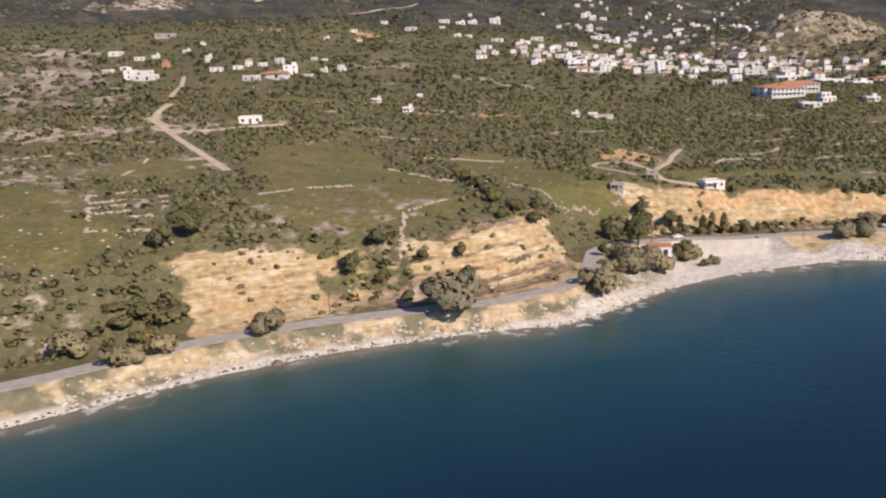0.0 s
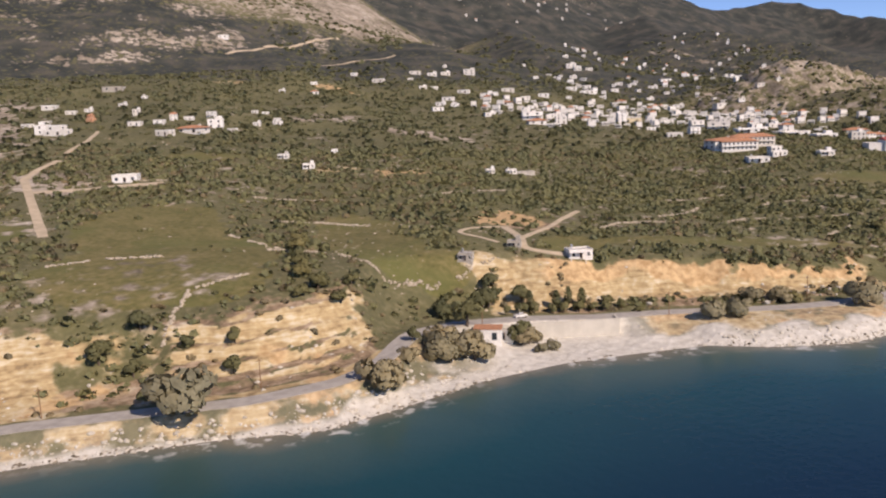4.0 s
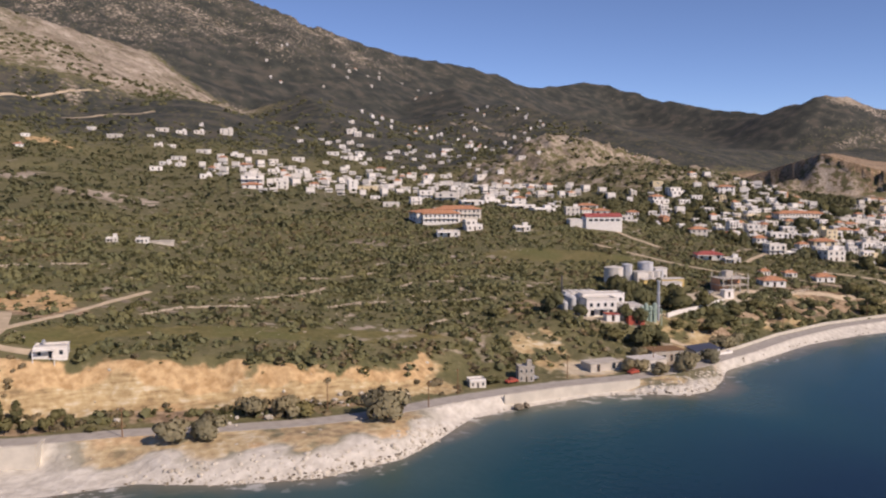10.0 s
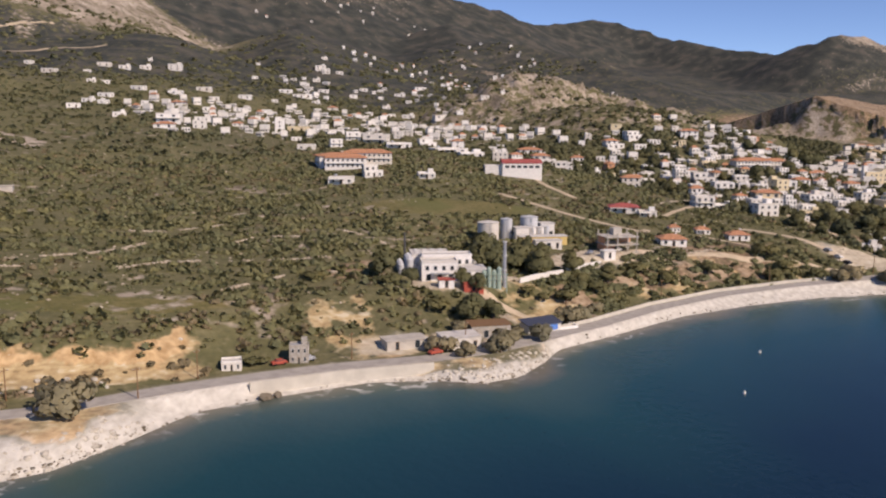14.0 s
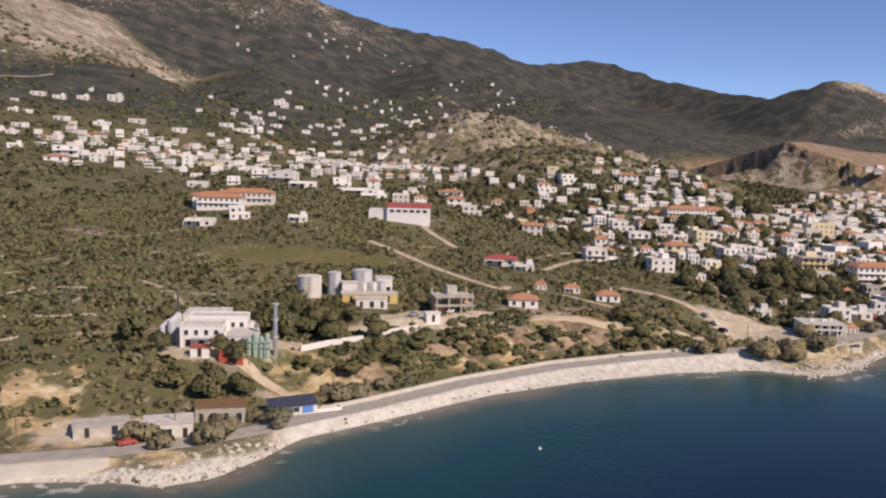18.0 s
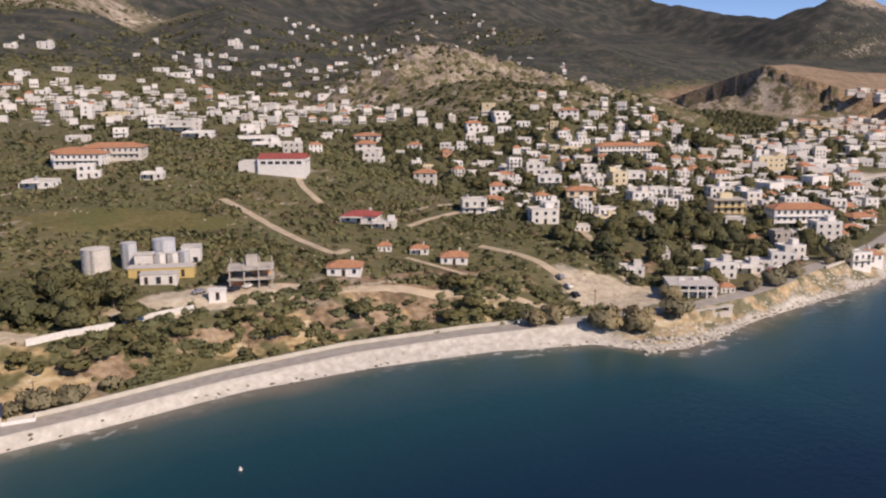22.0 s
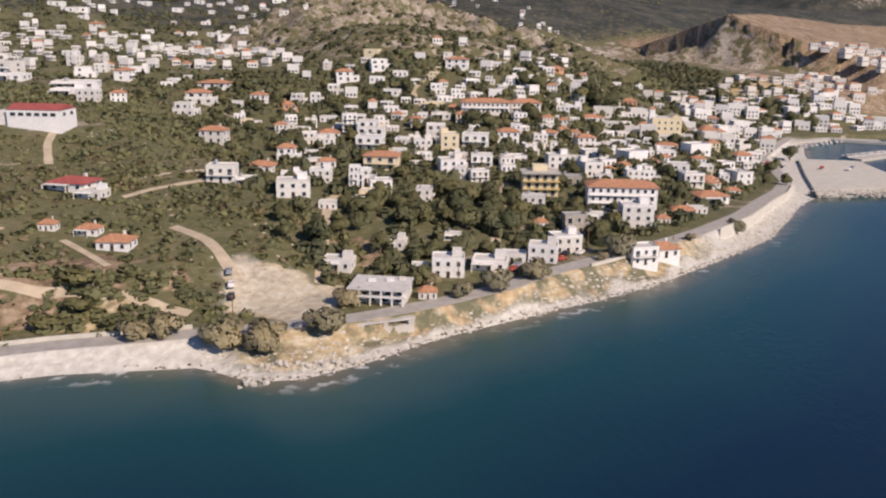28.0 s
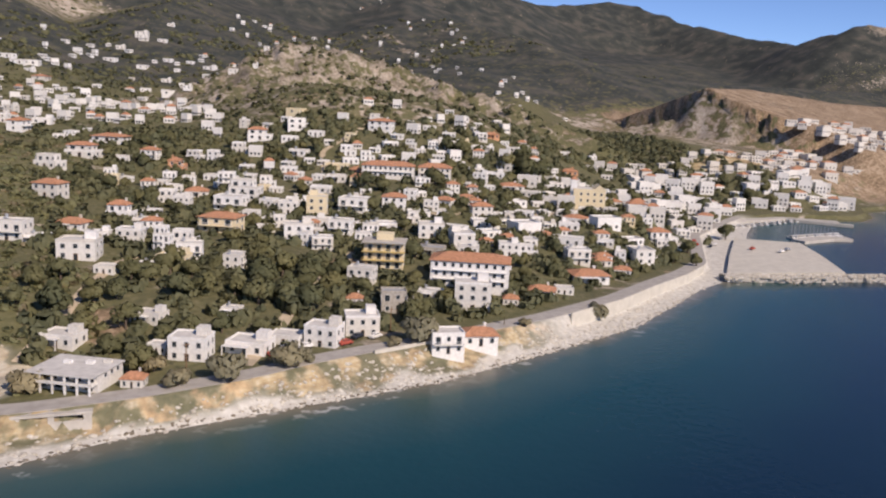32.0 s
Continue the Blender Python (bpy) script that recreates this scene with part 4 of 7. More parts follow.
slope = np.hypot(np.gradient(GZ, axis=0) / np.gradient(GX, axis=0), np.gradient(GZ, axis=1) / np.gradient(GD, axis=1))
RY, RZ = road_at(GX)
behind = GY - RY
land_end = smooth(1090, 1060, GX)
sand = smooth(-4, 0, GD) * smooth(2, -2, behind - 3) * land_end
cut = cut_mask(GX, GY)
cut = np.maximum(cut, 0.8 * smooth(1.2, 0.8, np.hypot((GX - 232) / 14, (GY - 322) / 18) + 0.9 * fbm(GX / 12, GY / 12, 66)))
for bx0, by0, ba, bb, much in BARE:
    cut = np.maximum(cut, much * smooth(1.2, 0.8, np.hypot((GX - bx0) / ba, (GY - by0) / bb) + 0.9 * fbm(GX / 12, GY / 12, 67)))
cut = np.maximum(cut, 0.25 * smooth(690, 720, GX) * smooth(-7, -3, behind) * smooth(-1, -3, behind) * smooth(780, 750, GX))
cut = np.maximum(cut, 0.85 * smooth(1.2, 0.8, np.hypot((GX - 1172) / 34, (GY - 578) / 26) + 0.6 * fbm(GX / 12, GY / 12, 68)))
strip_up = (GY - coast(GX)) / np.maximum(RY - 4.2 - coast(GX), 1)
rocky = np.maximum.reduce([smooth(-60, -20, GX) * smooth(178, 160, GX), smooth(222, 236, GX) * smooth(322, 308, GX), smooth(384, 392, GX) * smooth(436, 424, GX), smooth(604, 612, GX) * smooth(800, 770, GX)])
earth = (0.9 * rocky * smooth(0.3, 0.5, strip_up + 0.9 * fbm(GX / 10, GY / 10, 69)) * smooth(1.4, 1.05, strip_up))
sand = sand * (1 - 0.9 * rocky * smooth(0.3, 0.5, strip_up + 0.9 * fbm(GX / 10, GY / 10, 69)))
yard = clearing(GX, GY)
sand = np.maximum(sand, 0.5 * yard)
cut = np.maximum(cut, 0.9 * yard)
flat_x, flat_y = GX.ravel(), GY.ravel()
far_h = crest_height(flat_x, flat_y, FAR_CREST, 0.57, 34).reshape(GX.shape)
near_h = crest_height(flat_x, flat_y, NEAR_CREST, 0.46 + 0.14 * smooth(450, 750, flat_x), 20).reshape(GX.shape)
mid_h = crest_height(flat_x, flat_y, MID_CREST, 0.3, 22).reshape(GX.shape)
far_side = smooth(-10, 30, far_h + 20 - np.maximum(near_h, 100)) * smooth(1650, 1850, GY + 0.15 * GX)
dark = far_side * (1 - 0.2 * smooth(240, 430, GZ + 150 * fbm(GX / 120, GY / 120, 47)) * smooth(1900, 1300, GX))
rock = 0.35 * smooth(0.04, 0.2, fbm(GX / 45, GY / 45, 40)) * smooth(900, 700, GY) + 0.5 * smooth(0.42, 0.6, slope) * smooth(300, 500, GD)
for bx0, by0, ba, bb in STONY:
    rock = np.maximum(rock, 0.75 * smooth(1.3, 0.6, np.hypot((GX - bx0) / ba, (GY - by0) / bb) + 1.2 * fbm(GX / 14, GY / 14, 63)))
hill_m = hill_mask(flat_x, flat_y).reshape(GX.shape)
rock = np.maximum(rock, hill_m * (0.24 + 0.42 * smooth(-0.08, 0.14, fbm(GX / 16, GY / 16, 55))))
near_side = (1 - far_side) * smooth(1250, 1400, GY + 190 * fbm(GX / 160, GY / 160, 45)) * smooth(60, 20, GY - 1900) * smooth(900, 800, GX - (GY - 1670) * 0.4)
near_side = near_side * smooth(40, 90, near_h - 60)
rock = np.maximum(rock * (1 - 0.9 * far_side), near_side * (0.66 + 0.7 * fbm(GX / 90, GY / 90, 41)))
rock = np.maximum(rock, 0.75 * smooth(60, 20, GX + 60 * fbm(GX / 40, GY / 60, 46)) * smooth(400, 440, GY) * smooth(900, 800, GY))
rock = np.maximum(rock, far_side * (0.3 + 0.8 * fbm(GX / 90, GY / 90, 48)) * smooth(240, 430, GZ + 150 * fbm(GX / 120, GY / 120, 47)) * smooth(1900, 1300, GX))
west = cape_west(GX, GY)
cape = smooth(1130, 1180, GX) * smooth(480, 540, GY + 0.5 * (GX - 1250)) * smooth(1000, 900, GY)
brown = cape * np.maximum(1 - west, 0.75 * smooth(640, 610, GY)) * 0.95
brown = np.maximum(np.maximum(brown, 0.36 * hill_m), 0.5 * earth)
cut = np.maximum(np.maximum(cut, (0.55 + 0.3 * smooth(222, 236, GX) * smooth(330, 318, GX)) * earth), 0.35 * yard)
for sx_, sy_, sa, sb, much in SOIL:
    brown = np.maximum(brown, much * smooth(1.3, 0.6, np.hypot((GX - sx_) / sa, (GY - sy_) / sb) + 1.2 * fbm(GX / 9, GY / 9, 88)))
brown = np.maximum(brown, 0.6 * yard)
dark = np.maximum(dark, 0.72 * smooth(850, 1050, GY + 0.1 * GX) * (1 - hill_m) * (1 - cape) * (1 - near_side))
bank_foot = np.interp(GX, [b[0] for b in BANK], [b[1] for b in BANK])
bank_wide = np.interp(GX, [b[0] for b in BANK], [b[2] for b in BANK])
orange = smooth(0.4, 0.65, (behind - bank_foot) / bank_wide + 0.5 * fbm(GX / 14, GY / 5, 85)) * smooth(205, 225, GX) * smooth(340, 330, GX)
orange = np.maximum(orange, 0.5 * smooth(0.0, 0.2, fbm(GX / 25, GY / 25, 86)))
brown = np.maximum(brown, 0.7 * smooth(196, 215, GX) * smooth(345, 335, GX) * smooth(4, 8, behind) * smooth(0, -4, behind - bank_foot) * smooth(-0.2, 0.05, fbm(GX / 12, GY / 8, 87)))
brown = np.maximum(brown, 0.8 * smooth(16, 30, GX) * smooth(152, 140, GX) * smooth(0.62, 0.35, slope) * smooth(5, 9, behind) * smooth(42, 34, behind))
cut = cut * (1 - 0.75 * smooth(84, 94, GX) * smooth(152, 140, GX) * smooth(0.62, 0.35, slope) * smooth(5, 9, behind) * smooth(42, 34, behind))
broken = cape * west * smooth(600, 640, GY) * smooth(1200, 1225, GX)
# shade on the cape's west cliff, put into the colour as dark cover
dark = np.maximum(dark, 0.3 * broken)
rock = np.maximum(rock, broken * (0.5 + 1.0 * fbm(GX / 14, GY / 14, 58)))
brown = np.maximum(brown, 0.5 * broken)
rock = np.maximum(rock, 0.8 * smooth(1.2, 0.7, np.hypot((GX - 2700) / 260, (GY - 1660) / 200) + 0.8 * fbm(GX / 60, GY / 60, 59)))
cover = np.stack([sand, cut, rock, field_mask(GX, GY)], -1)
ground.data.color_attributes.new("cover", "FLOAT_COLOR", "POINT").data.foreach_set("color", cover.astype(np.float32).ravel())
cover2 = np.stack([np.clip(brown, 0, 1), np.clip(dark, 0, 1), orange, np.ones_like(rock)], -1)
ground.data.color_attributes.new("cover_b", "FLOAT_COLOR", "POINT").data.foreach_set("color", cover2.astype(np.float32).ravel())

sx = steps((-3800, -900, 100), (-900, -60, 20), (-60, 1300, 4), (1300, 4600, 100))
sd = steps((-4600, -400, 140), (-400, -60, 10), (-60, 8, 2), (8, 12, 2))
SX, SD = np.meshgrid(sx, sd, indexing="ij")
sea = tagged(grid_object("sea", SX, coast(SX) + SD, 0 * SX, SEA), "calm dark blue sea with teal shallows", "sea", kind="structure")
sea.data.attributes.new("depth", "FLOAT", "POINT").data.foreach_set("value", np.clip(-SD / 170, 0, 1).astype(np.float32).ravel())


def ribbon(name, pts, width, material, lift=0.06, thick=0.3, step=2.5, zs=None):
    """A road or track along a line of (x, y), lying on the ground."""
    q = np.array(pts, float)
    run = np.append(0, np.cumsum(np.hypot(*np.diff(q, axis=0).T)))
    s = np.arange(0, run[-1], step)
    p = np.stack([np.interp(s, run, q[:, 0]), np.interp(s, run, q[:, 1])], -1)
    for _ in range(3):
        p[1:-1] = (p[:-2] + 2 * p[1:-1] + p[2:]) / 4
    t = np.gradient(p, axis=0)
    t /= np.linalg.norm(t, axis=1)[:, None]
    wide = width * (1 + 0.35 * fbm(s / 7, s * 0, 71))[:, None] if zs is None else width
    side = np.stack([-t[:, 1], t[:, 0]], -1) * wide / 2
    rows = []
    for k in (1, 0.4, -0.4, -1):
        e = p + side * k
        rows.append(np.column_stack([e, (height(e[:, 0], e[:, 1]) if zs is None else np.interp(e[:, 0], ROAD_X, ROAD_Z)) + lift]))
    for k in (0, 3):
        r = rows[k].copy()
        r[:, 2] -= thick
        rows.append(r)
    n = len(p)
    v = np.concatenate(rows)
    f = []
    for a, b in ((0, 1), (1, 2), (2, 3), (4, 0), (3, 5)):
        f += [(a * n + i, b * n + i, b * n + i + 1, a * n + i + 1) for i in range(n - 1)]
    return mesh_object(name, v.tolist(), f, material)


def stone_wall(pts, h=0.7, w=0.6, material=None, name="stone_wall", label="low dry-stone field wall of pale rubble", step=1.6, zs=None, category="wall", rough=0.35):
    """A wall along a line on the ground."""
    q = np.array(pts, float)
    run = np.append(0, np.cumsum(np.hypot(*np.diff(q, axis=0).T)))
    s = np.append(np.arange(0, run[-1], step), run[-1])
    p = np.stack([np.interp(s, run, q[:, 0]), np.interp(s, run, q[:, 1])], -1)
    if zs is None and rough > 0.2:
        p = p + np.stack([1.6 * fbm(s / 8, s * 0 + 3, 83), 1.6 * fbm(s / 8, s * 0 + 7, 84)], -1)
    t = np.gradient(p, axis=0)
    t /= np.linalg.norm(t, axis=1)[:, None]
    side = np.stack([-t[:, 1], t[:, 0]], -1) * w / 2
    base = height(p[:, 0], p[:, 1])
    top = base + h * (1 + rough * 4.5 * fbm(s / 4, s * 0 + run[-1], 81)) if zs is None else road_at(p[:, 0])[1] + h if zs == "road" else np.full(len(p), 0.0) + zs
    n = len(p)
    v = np.concatenate([np.column_stack([p + side, base - 0.9]), np.column_stack([p - side, base - 0.9]), np.column_stack([p + side * 0.85, top]), np.column_stack([p - side * 0.85, top])])
    f = []
    for a, b in ((0, 2), (2, 3), (3, 1)):
        f += [(a * n + i, a * n + i + 1, b * n + i + 1, b * n + i) for i in range(n - 1)]
    f += [(0, n, 3 * n, 2 * n), (n - 1, 3 * n - 1, 4 * n - 1, 2 * n - 1)]
    return tagged(mesh_object(name, v.tolist(), f, material or FIELDSTONES), label, category)


def dry_wall(pts):
    """A tumbled field wall: a row of loose stones."""
    q = np.array(pts, float)
    run = np.append(0, np.cumsum(np.hypot(*np.diff(q, axis=0).T)))
    rng = np.random.default_rng(int(q.sum()))
    n = int(run[-1] * 4.0)
    s = rng.uniform(0, run[-1], n)
    s = s[value_noise(s / 5, s * 0 + q[0, 0], 5) > 0.32]
    x = np.interp(s, run, q[:, 0]) + rng.normal(0, 0.35, len(s)) + 2.0 * fbm(s / 9, s * 0, 83)
    y = np.interp(s, run, q[:, 1]) + rng.normal(0, 0.35, len(s)) + 2.0 * fbm(s / 9, s * 0 + 5, 84)
    z = height(x, y) + rng.uniform(0, 0.4, len(s))
    tv, tf = stone_template(int(q[0, 0]) % 7)
    r = rng.uniform(0.3, 0.75, len(s))
    v = (tv[None] * r[:, None, None] + np.stack([x, y, z], -1)[:, None]).reshape(-1, 3)
    f = (tf[None] + (np.arange(len(s)) * len(tv))[:, None, None]).reshape(-1, 3)
    return tagged(mesh_object("stone_wall", v.tolist(), f.tolist(), FIELDSTONES), "low tumbled dry-stone wall of pale rubble", "wall", "field walls")


tagged(ribbon("road", list(zip(ROAD_X, ROAD_Y)), 6.2, ASPHALT, 0.12, zs=True), "grey asphalt coast road", "road", kind="structure")
for name, pts, wide in TRACKS:
    tagged(ribbon(name, pts, wide * 0.78, DIRT, 0.16, 0.6), "pale dirt track across the slope", "track", kind="structure")

# ---- named buildings: works on the slope ----
def windows_along(parent, x0, x1, y, z, n, turn=0, data=None):
    for i in range(n):
        k = (i + 0.5) / n
        at = (x0 + (x1 - x0) * k, y, z) if turn in (0, 180) else (y, x0 + (x1 - x0) * k, z)
        part("window", None, None, parent, "", at, turn, data or WINDOW)


def works_building():
    ob = thing("works_building", "white two-storey works building with stepped flat roofs", "factory", (425, 256.5, 12.9), -24)
    part("front_block", box(-6, 0, -4, 6, 8, 6.4), WALLS["white"], ob)
    part("front_roof", box(-5.7, 0.3, 6.4, 5.7, 7.7, 6.55), ROOFTOP, ob)
    part("parapet", parapet(12.2, 8.2, 6.3, 0.8), WALLS["white"], ob, "", (0, 4, 0))
    part("upper_block", box(-5, 8, -4, 12, 15, 7.4), WALLS["white"], ob)
    part("upper_roof", box(-4.7, 8.3, 7.4, 11.7, 14.7, 7.55), ROOFTOP, ob)
    part("parapet", parapet(17.2, 7.2, 7.3, 0.6), WALLS["white"], ob, "", (3.5, 11.5, 0))
    part("rear_hall", box(-8, 15, -4, 5, 27, 6.6), WALLS["white"], ob)
    part("hall_roof", box(-8.3, 15.1, 6.6, 5.3, 27.3, 6.9), ROOFTOP, ob)
    for i in range(4):
        for k in range(3):
            part("roof_light", box(-6.8 + 2.9 * i, 16.6 + 3.4 * k, 6.9, -5.2 + 2.9 * i, 18.8 + 3.4 * k, 7.25), FRAME, ob)
    part("rear_shed", box(5, 16, -4, 15, 22, 4.6), WALLS["white"], ob)
    part("shed_roof", box(4.9, 15.9, 4.6, 15.2, 22.2, 4.8), ROOFTOP, ob)
    windows_along(ob, -5.6, 5.6, 0, 3.9, 4)
    windows_along(ob, -5.6, 5.6, 0, 0.4, 3, 0, DOOR_WINDOW)
    windows_along(ob, 0.8, 7.4, 6, 3.9, 2, 90)
    windows_along(ob, 6.6, 11.6, 8, 4.6, 2)
    windows_along(ob, 8.6, 14.4, 12, 4.6, 2, 90)
    windows_along(ob, 9, 14, -5, 4.6, 2, -90)
    part("entrance_canopy", box(-3, -2.2, 2.9, 3, 0, 3.1), GREYROOF, ob)
    part("side_porch", joined(box(6, 1, 2.8, 9.5, 6.5, 3.0), box(9.2, 1, -3, 9.45, 1.25, 2.8), box(9.2, 6.2, -3, 9.45, 6.45, 2.8)), WALLS["white"], ob)
    for i in range(4):
        part("silo", joined(ring(14, 1.3, 1.3, -3, 6.6, -9.6, 6.5 + i * 3.0), ring(14, 1.3, 0.3, 6.6, 7.5, -9.6, 6.5 + i * 3.0)), TANKGREY, ob, "blue-grey steel silo")
        part("silo", joined(ring(14, 1.1, 1.1, -3, 4.6, -12.4, 7.5 + i * 2.8), ring(14, 1.1, 0.3, 4.6, 5.4, -12.4, 7.5 + i * 2.8)), TANKGREY, ob, "blue-grey steel silo")
    part("stack", ring(8, 0.4, 0.3, 0, 14, -10.4, 19.5), DARKSTEEL, ob, "thin dark exhaust stack")
    part("lean_to", box(-8.2, 4, -3, -6.02, 14, 3.4), GREYROOF, ob, "grey sheet lean-to")
    house_spots.append((427, 268, 30))


def annex():
    ob = thing("plant_annex", "pale plant building with green pipework beside a tall chimney", "factory", (436.5, 251.5, 12.9), -24)
    part("block", box(-4.5, -4, -4, 3, 7, 4.2), WALLS["white"], ob)
    part("roof", box(-4.7, -4.2, 4.2, 3.2, 7.2, 4.5), ROOFTOP, ob)
    windows_along(ob, -4.5, 1, -4, 2.4, 2)
    for i in range(4):
        part("column_vessel", joined(ring(12, 0.8, 0.8, -2, 4.2 + i % 2, 1.6 + i * 1.7, -5.4), ring(12, 0.8, 0.2, 4.2 + i % 2, 4.8 + i % 2, 1.6 + i * 1.7, -5.4)), GREEN, ob, "pale green vessel")
    part("pipe_rack", joined(box(0, -6.6, 3.2, 9, -6.4, 3.4), box(0, -6.6, 1.6, 9, -6.4, 1.8), *[box(i * 3, -6.7, -3, i * 3 + 0.25, -6.4, 3.6) for i in range(4)]), GREEN, ob)
    house_spots.append((437, 252, 16))
    ch = thing("factory_chimney", "slender pale steel chimney with collars", "chimney", (443, 244.5, 12.0), 0)
    part("shaft", ring(12, 0.75, 0.55, -1, 15), STEEL, ch)
    for z in (5, 10, 14.6):
        part("collar", ring(12, 0.9, 0.9, z, z + 0.3), FRAME, ch)


def tank(x, y, r, h, material, label):
    ob = thing("storage_tank", label, "tank", (x, y, ground_z(x, y) - 0.2), -20, "storage tanks")
    part("shell", ring(28, r, r, -2, h), material, ob)
    part("roof", ring(28, r + 0.12, 0.3, h, h + 0.09 * r * 2), ROOFTOP if material is WALLS["white"] else material, ob)
    for k in range(1, 4):
        n = 28
        z = h * k / 4
        part("seam_ring", ring(n, r + 0.06, r + 0.06, z, z + 0.12), material, ob)
    part("ladder", joined(box(-0.35, -r - 0.35, -1, -0.28, -r - 0.25, h + 0.8), box(0.28, -r - 0.35, -1, 0.35, -r - 0.25, h + 0.8), *[box(-0.28, -r - 0.33, 0.4 * i, 0.28, -r - 0.27, 0.4 * i + 0.06) for i in range(int(h / 0.4))]), STEEL, ob)
    house_spots.append((x, y, 2 * r))


works_building()
annex()
W = WALLS["white"]
tank(476, 304, 4.4, 8.0, W, "large white cylindrical storage tank")
tank(486.5, 306, 2.5, 8.6, TANKGREY, "tall grey storage tank")
tank(497.5, 305, 3.7, 9, TANKGREY, "wide grey storage tank")
for tx, ty, tr, th in ((495, 299.5, 1.8, 5.2), (499, 299.5, 1.8, 5), (503, 301, 1.9, 5)):
    tank(tx, ty, tr, th, TANKGREY if tx > 500 else W, "small cylindrical storage tank")


def plain_block(name, label, category, x, y, turn, w, d, h, wall, roof, doors=2, group="", base=None):
    ob = thing(name, label, category, (x, y, (ground_z(x, y) if base is None else base) + 0.05), turn, group)
    part("wall", box(-w / 2, -d / 2, -2.5, w / 2, d / 2, h), wall, ob)
    part("roof", box(-w / 2 - 0.25, -d / 2 - 0.25, h, w / 2 + 0.25, d / 2 + 0.25, h + 0.25), roof, ob)
    for i in range(doors):
        part("door", None, None, ob, "", (-w / 2 + w * (i + 0.5) / doors, -d / 2, 0.05), 0, DOOR_WINDOW if i % 2 else DOOR)
    house_spots.append((x, y, w))
    return ob


plain_block("tank_shed", "low yellow and white shed before the tanks", "shed", 494, 291, -20, 20, 5, 3, YELLOW, ROOFTOP, 3)
plain_block("tank_shed", "low white shed before the tanks", "shed", 492, 285, -20, 11, 4.5, 3, W, ROOFTOP, 3)
plain_block("pump_house", "white block house between the storage tanks", "building", 490.5, 301, -20, 5.5, 5, 5, W, ROOFTOP, 2)
plain_block("pump_house", "white block house between the storage tanks", "building", 506.5, 305, -20, 6, 6, 5.5, W, ROOFTOP, 2)
plain_block("container", "small white container on the yard", "container", 504, 262, -10, 5, 3, 2.8, W, W, 1)
plain_block("container", "orange-red container by the works", "container", 430, 243.5, -20, 6.5, 2.6, 2.6, REDPAINT, REDPAINT, 1)
plain_block("kiosk", "red-roofed kiosk by the works gate", "kiosk", 423, 249, -24, 5, 4, 2.4, W, REDPAINT, 1)


def unfinished():
    ob = thing("unfinished_building", "unfinished concrete two-storey building with open floors", "building", (517, 271, ground_z(517, 269) - 0.1), -18)
    for k in range(3):
        part("floor_slab", box(-7, -5, 3.1 * k - 0.3, 7, 6, 3.1 * k), CONCRETE, ob)
    for x in (-6.5, -2.2, 2.2, 6.1):
        for y in (-4.6, 5.2):
            part("column", box(x, y, -2.5, x + 0.4, y + 0.4, 8), CONCRETE, ob)
    part("infill_wall", joined(box(-6.5, -2, 0, -2, -1.7, 2.8), box(-6.5, -1.7, 0, -6.2, 5.2, 5.8), box(0, 2, 3.1, 6.4, 2.3, 5.9)), WALLS["orange"], ob, "bare red brick infill")
    part("stair_tower", box(-1.5, 1, 6.2, 2, 5, 9), CONCRETE, ob)
    house_spots.append((517, 270, 16))


unfinished()


def cafe():
    ob = thing("beach_cafe", "white and blue beach cafe with a blue roof", "cafe", (439, 219, ground_z(439, 219) + 0.1), -2)
    ob.scale = (0.85, 0.85, 0.85)
    part("wall", box(-7, -3, -1.5, 7, 3, 3.0), W, ob)
    part("roof", ([(-7.5, -3.6, 3), (7.5, -3.6, 3), (7.5, 3.4, 4.2), (-7.5, 3.4, 4.2), (-7.5, -3.6, 2.8), (7.5, -3.6, 2.8), (7.5, 3.4, 4), (-7.5, 3.4, 4)],
         [(0, 1, 2, 3), (4, 5, 1, 0), (5, 6, 2, 1), (6, 7, 3, 2), (7, 4, 0, 3)]), plain("dark_blue_roof", (0.055, 0.065, 0.10), 0.6), ob)
    windows_along(ob, -6.5, 1, -3, 0.9, 4, 0, WIDE_WINDOW)
    part("sign_panel", box(2.2, -3.14, 0.4, 5.6, -3.02, 2.4), BLUE, ob, "blue painted panel")
    part("terrace_wall", joined(box(7, -3, -1.5, 15, -2.7, 0.9), box(14.7, -2.7, -1.5, 15, 2.5, 0.9)), W, ob)
    house_spots.append((439, 219, 16))


cafe()
plain_block("derelict_house", "roofless brown stone house with dark openings", "house", 421, 221, -18, 12, 7, 3.6, WALLS["stone"], WOOD, 4)
plain_block("low_house", "low white flat-roofed house behind tamarisks", "house", 407, 215, -12, 11, 7, 3.4, W, ROOFTOP, 3)
plain_block("platform_house", "pale flat concrete beach building", "building", 393, 222, -8, 12, 6, 2.4, CONCRETE, CONCRETE, 2)


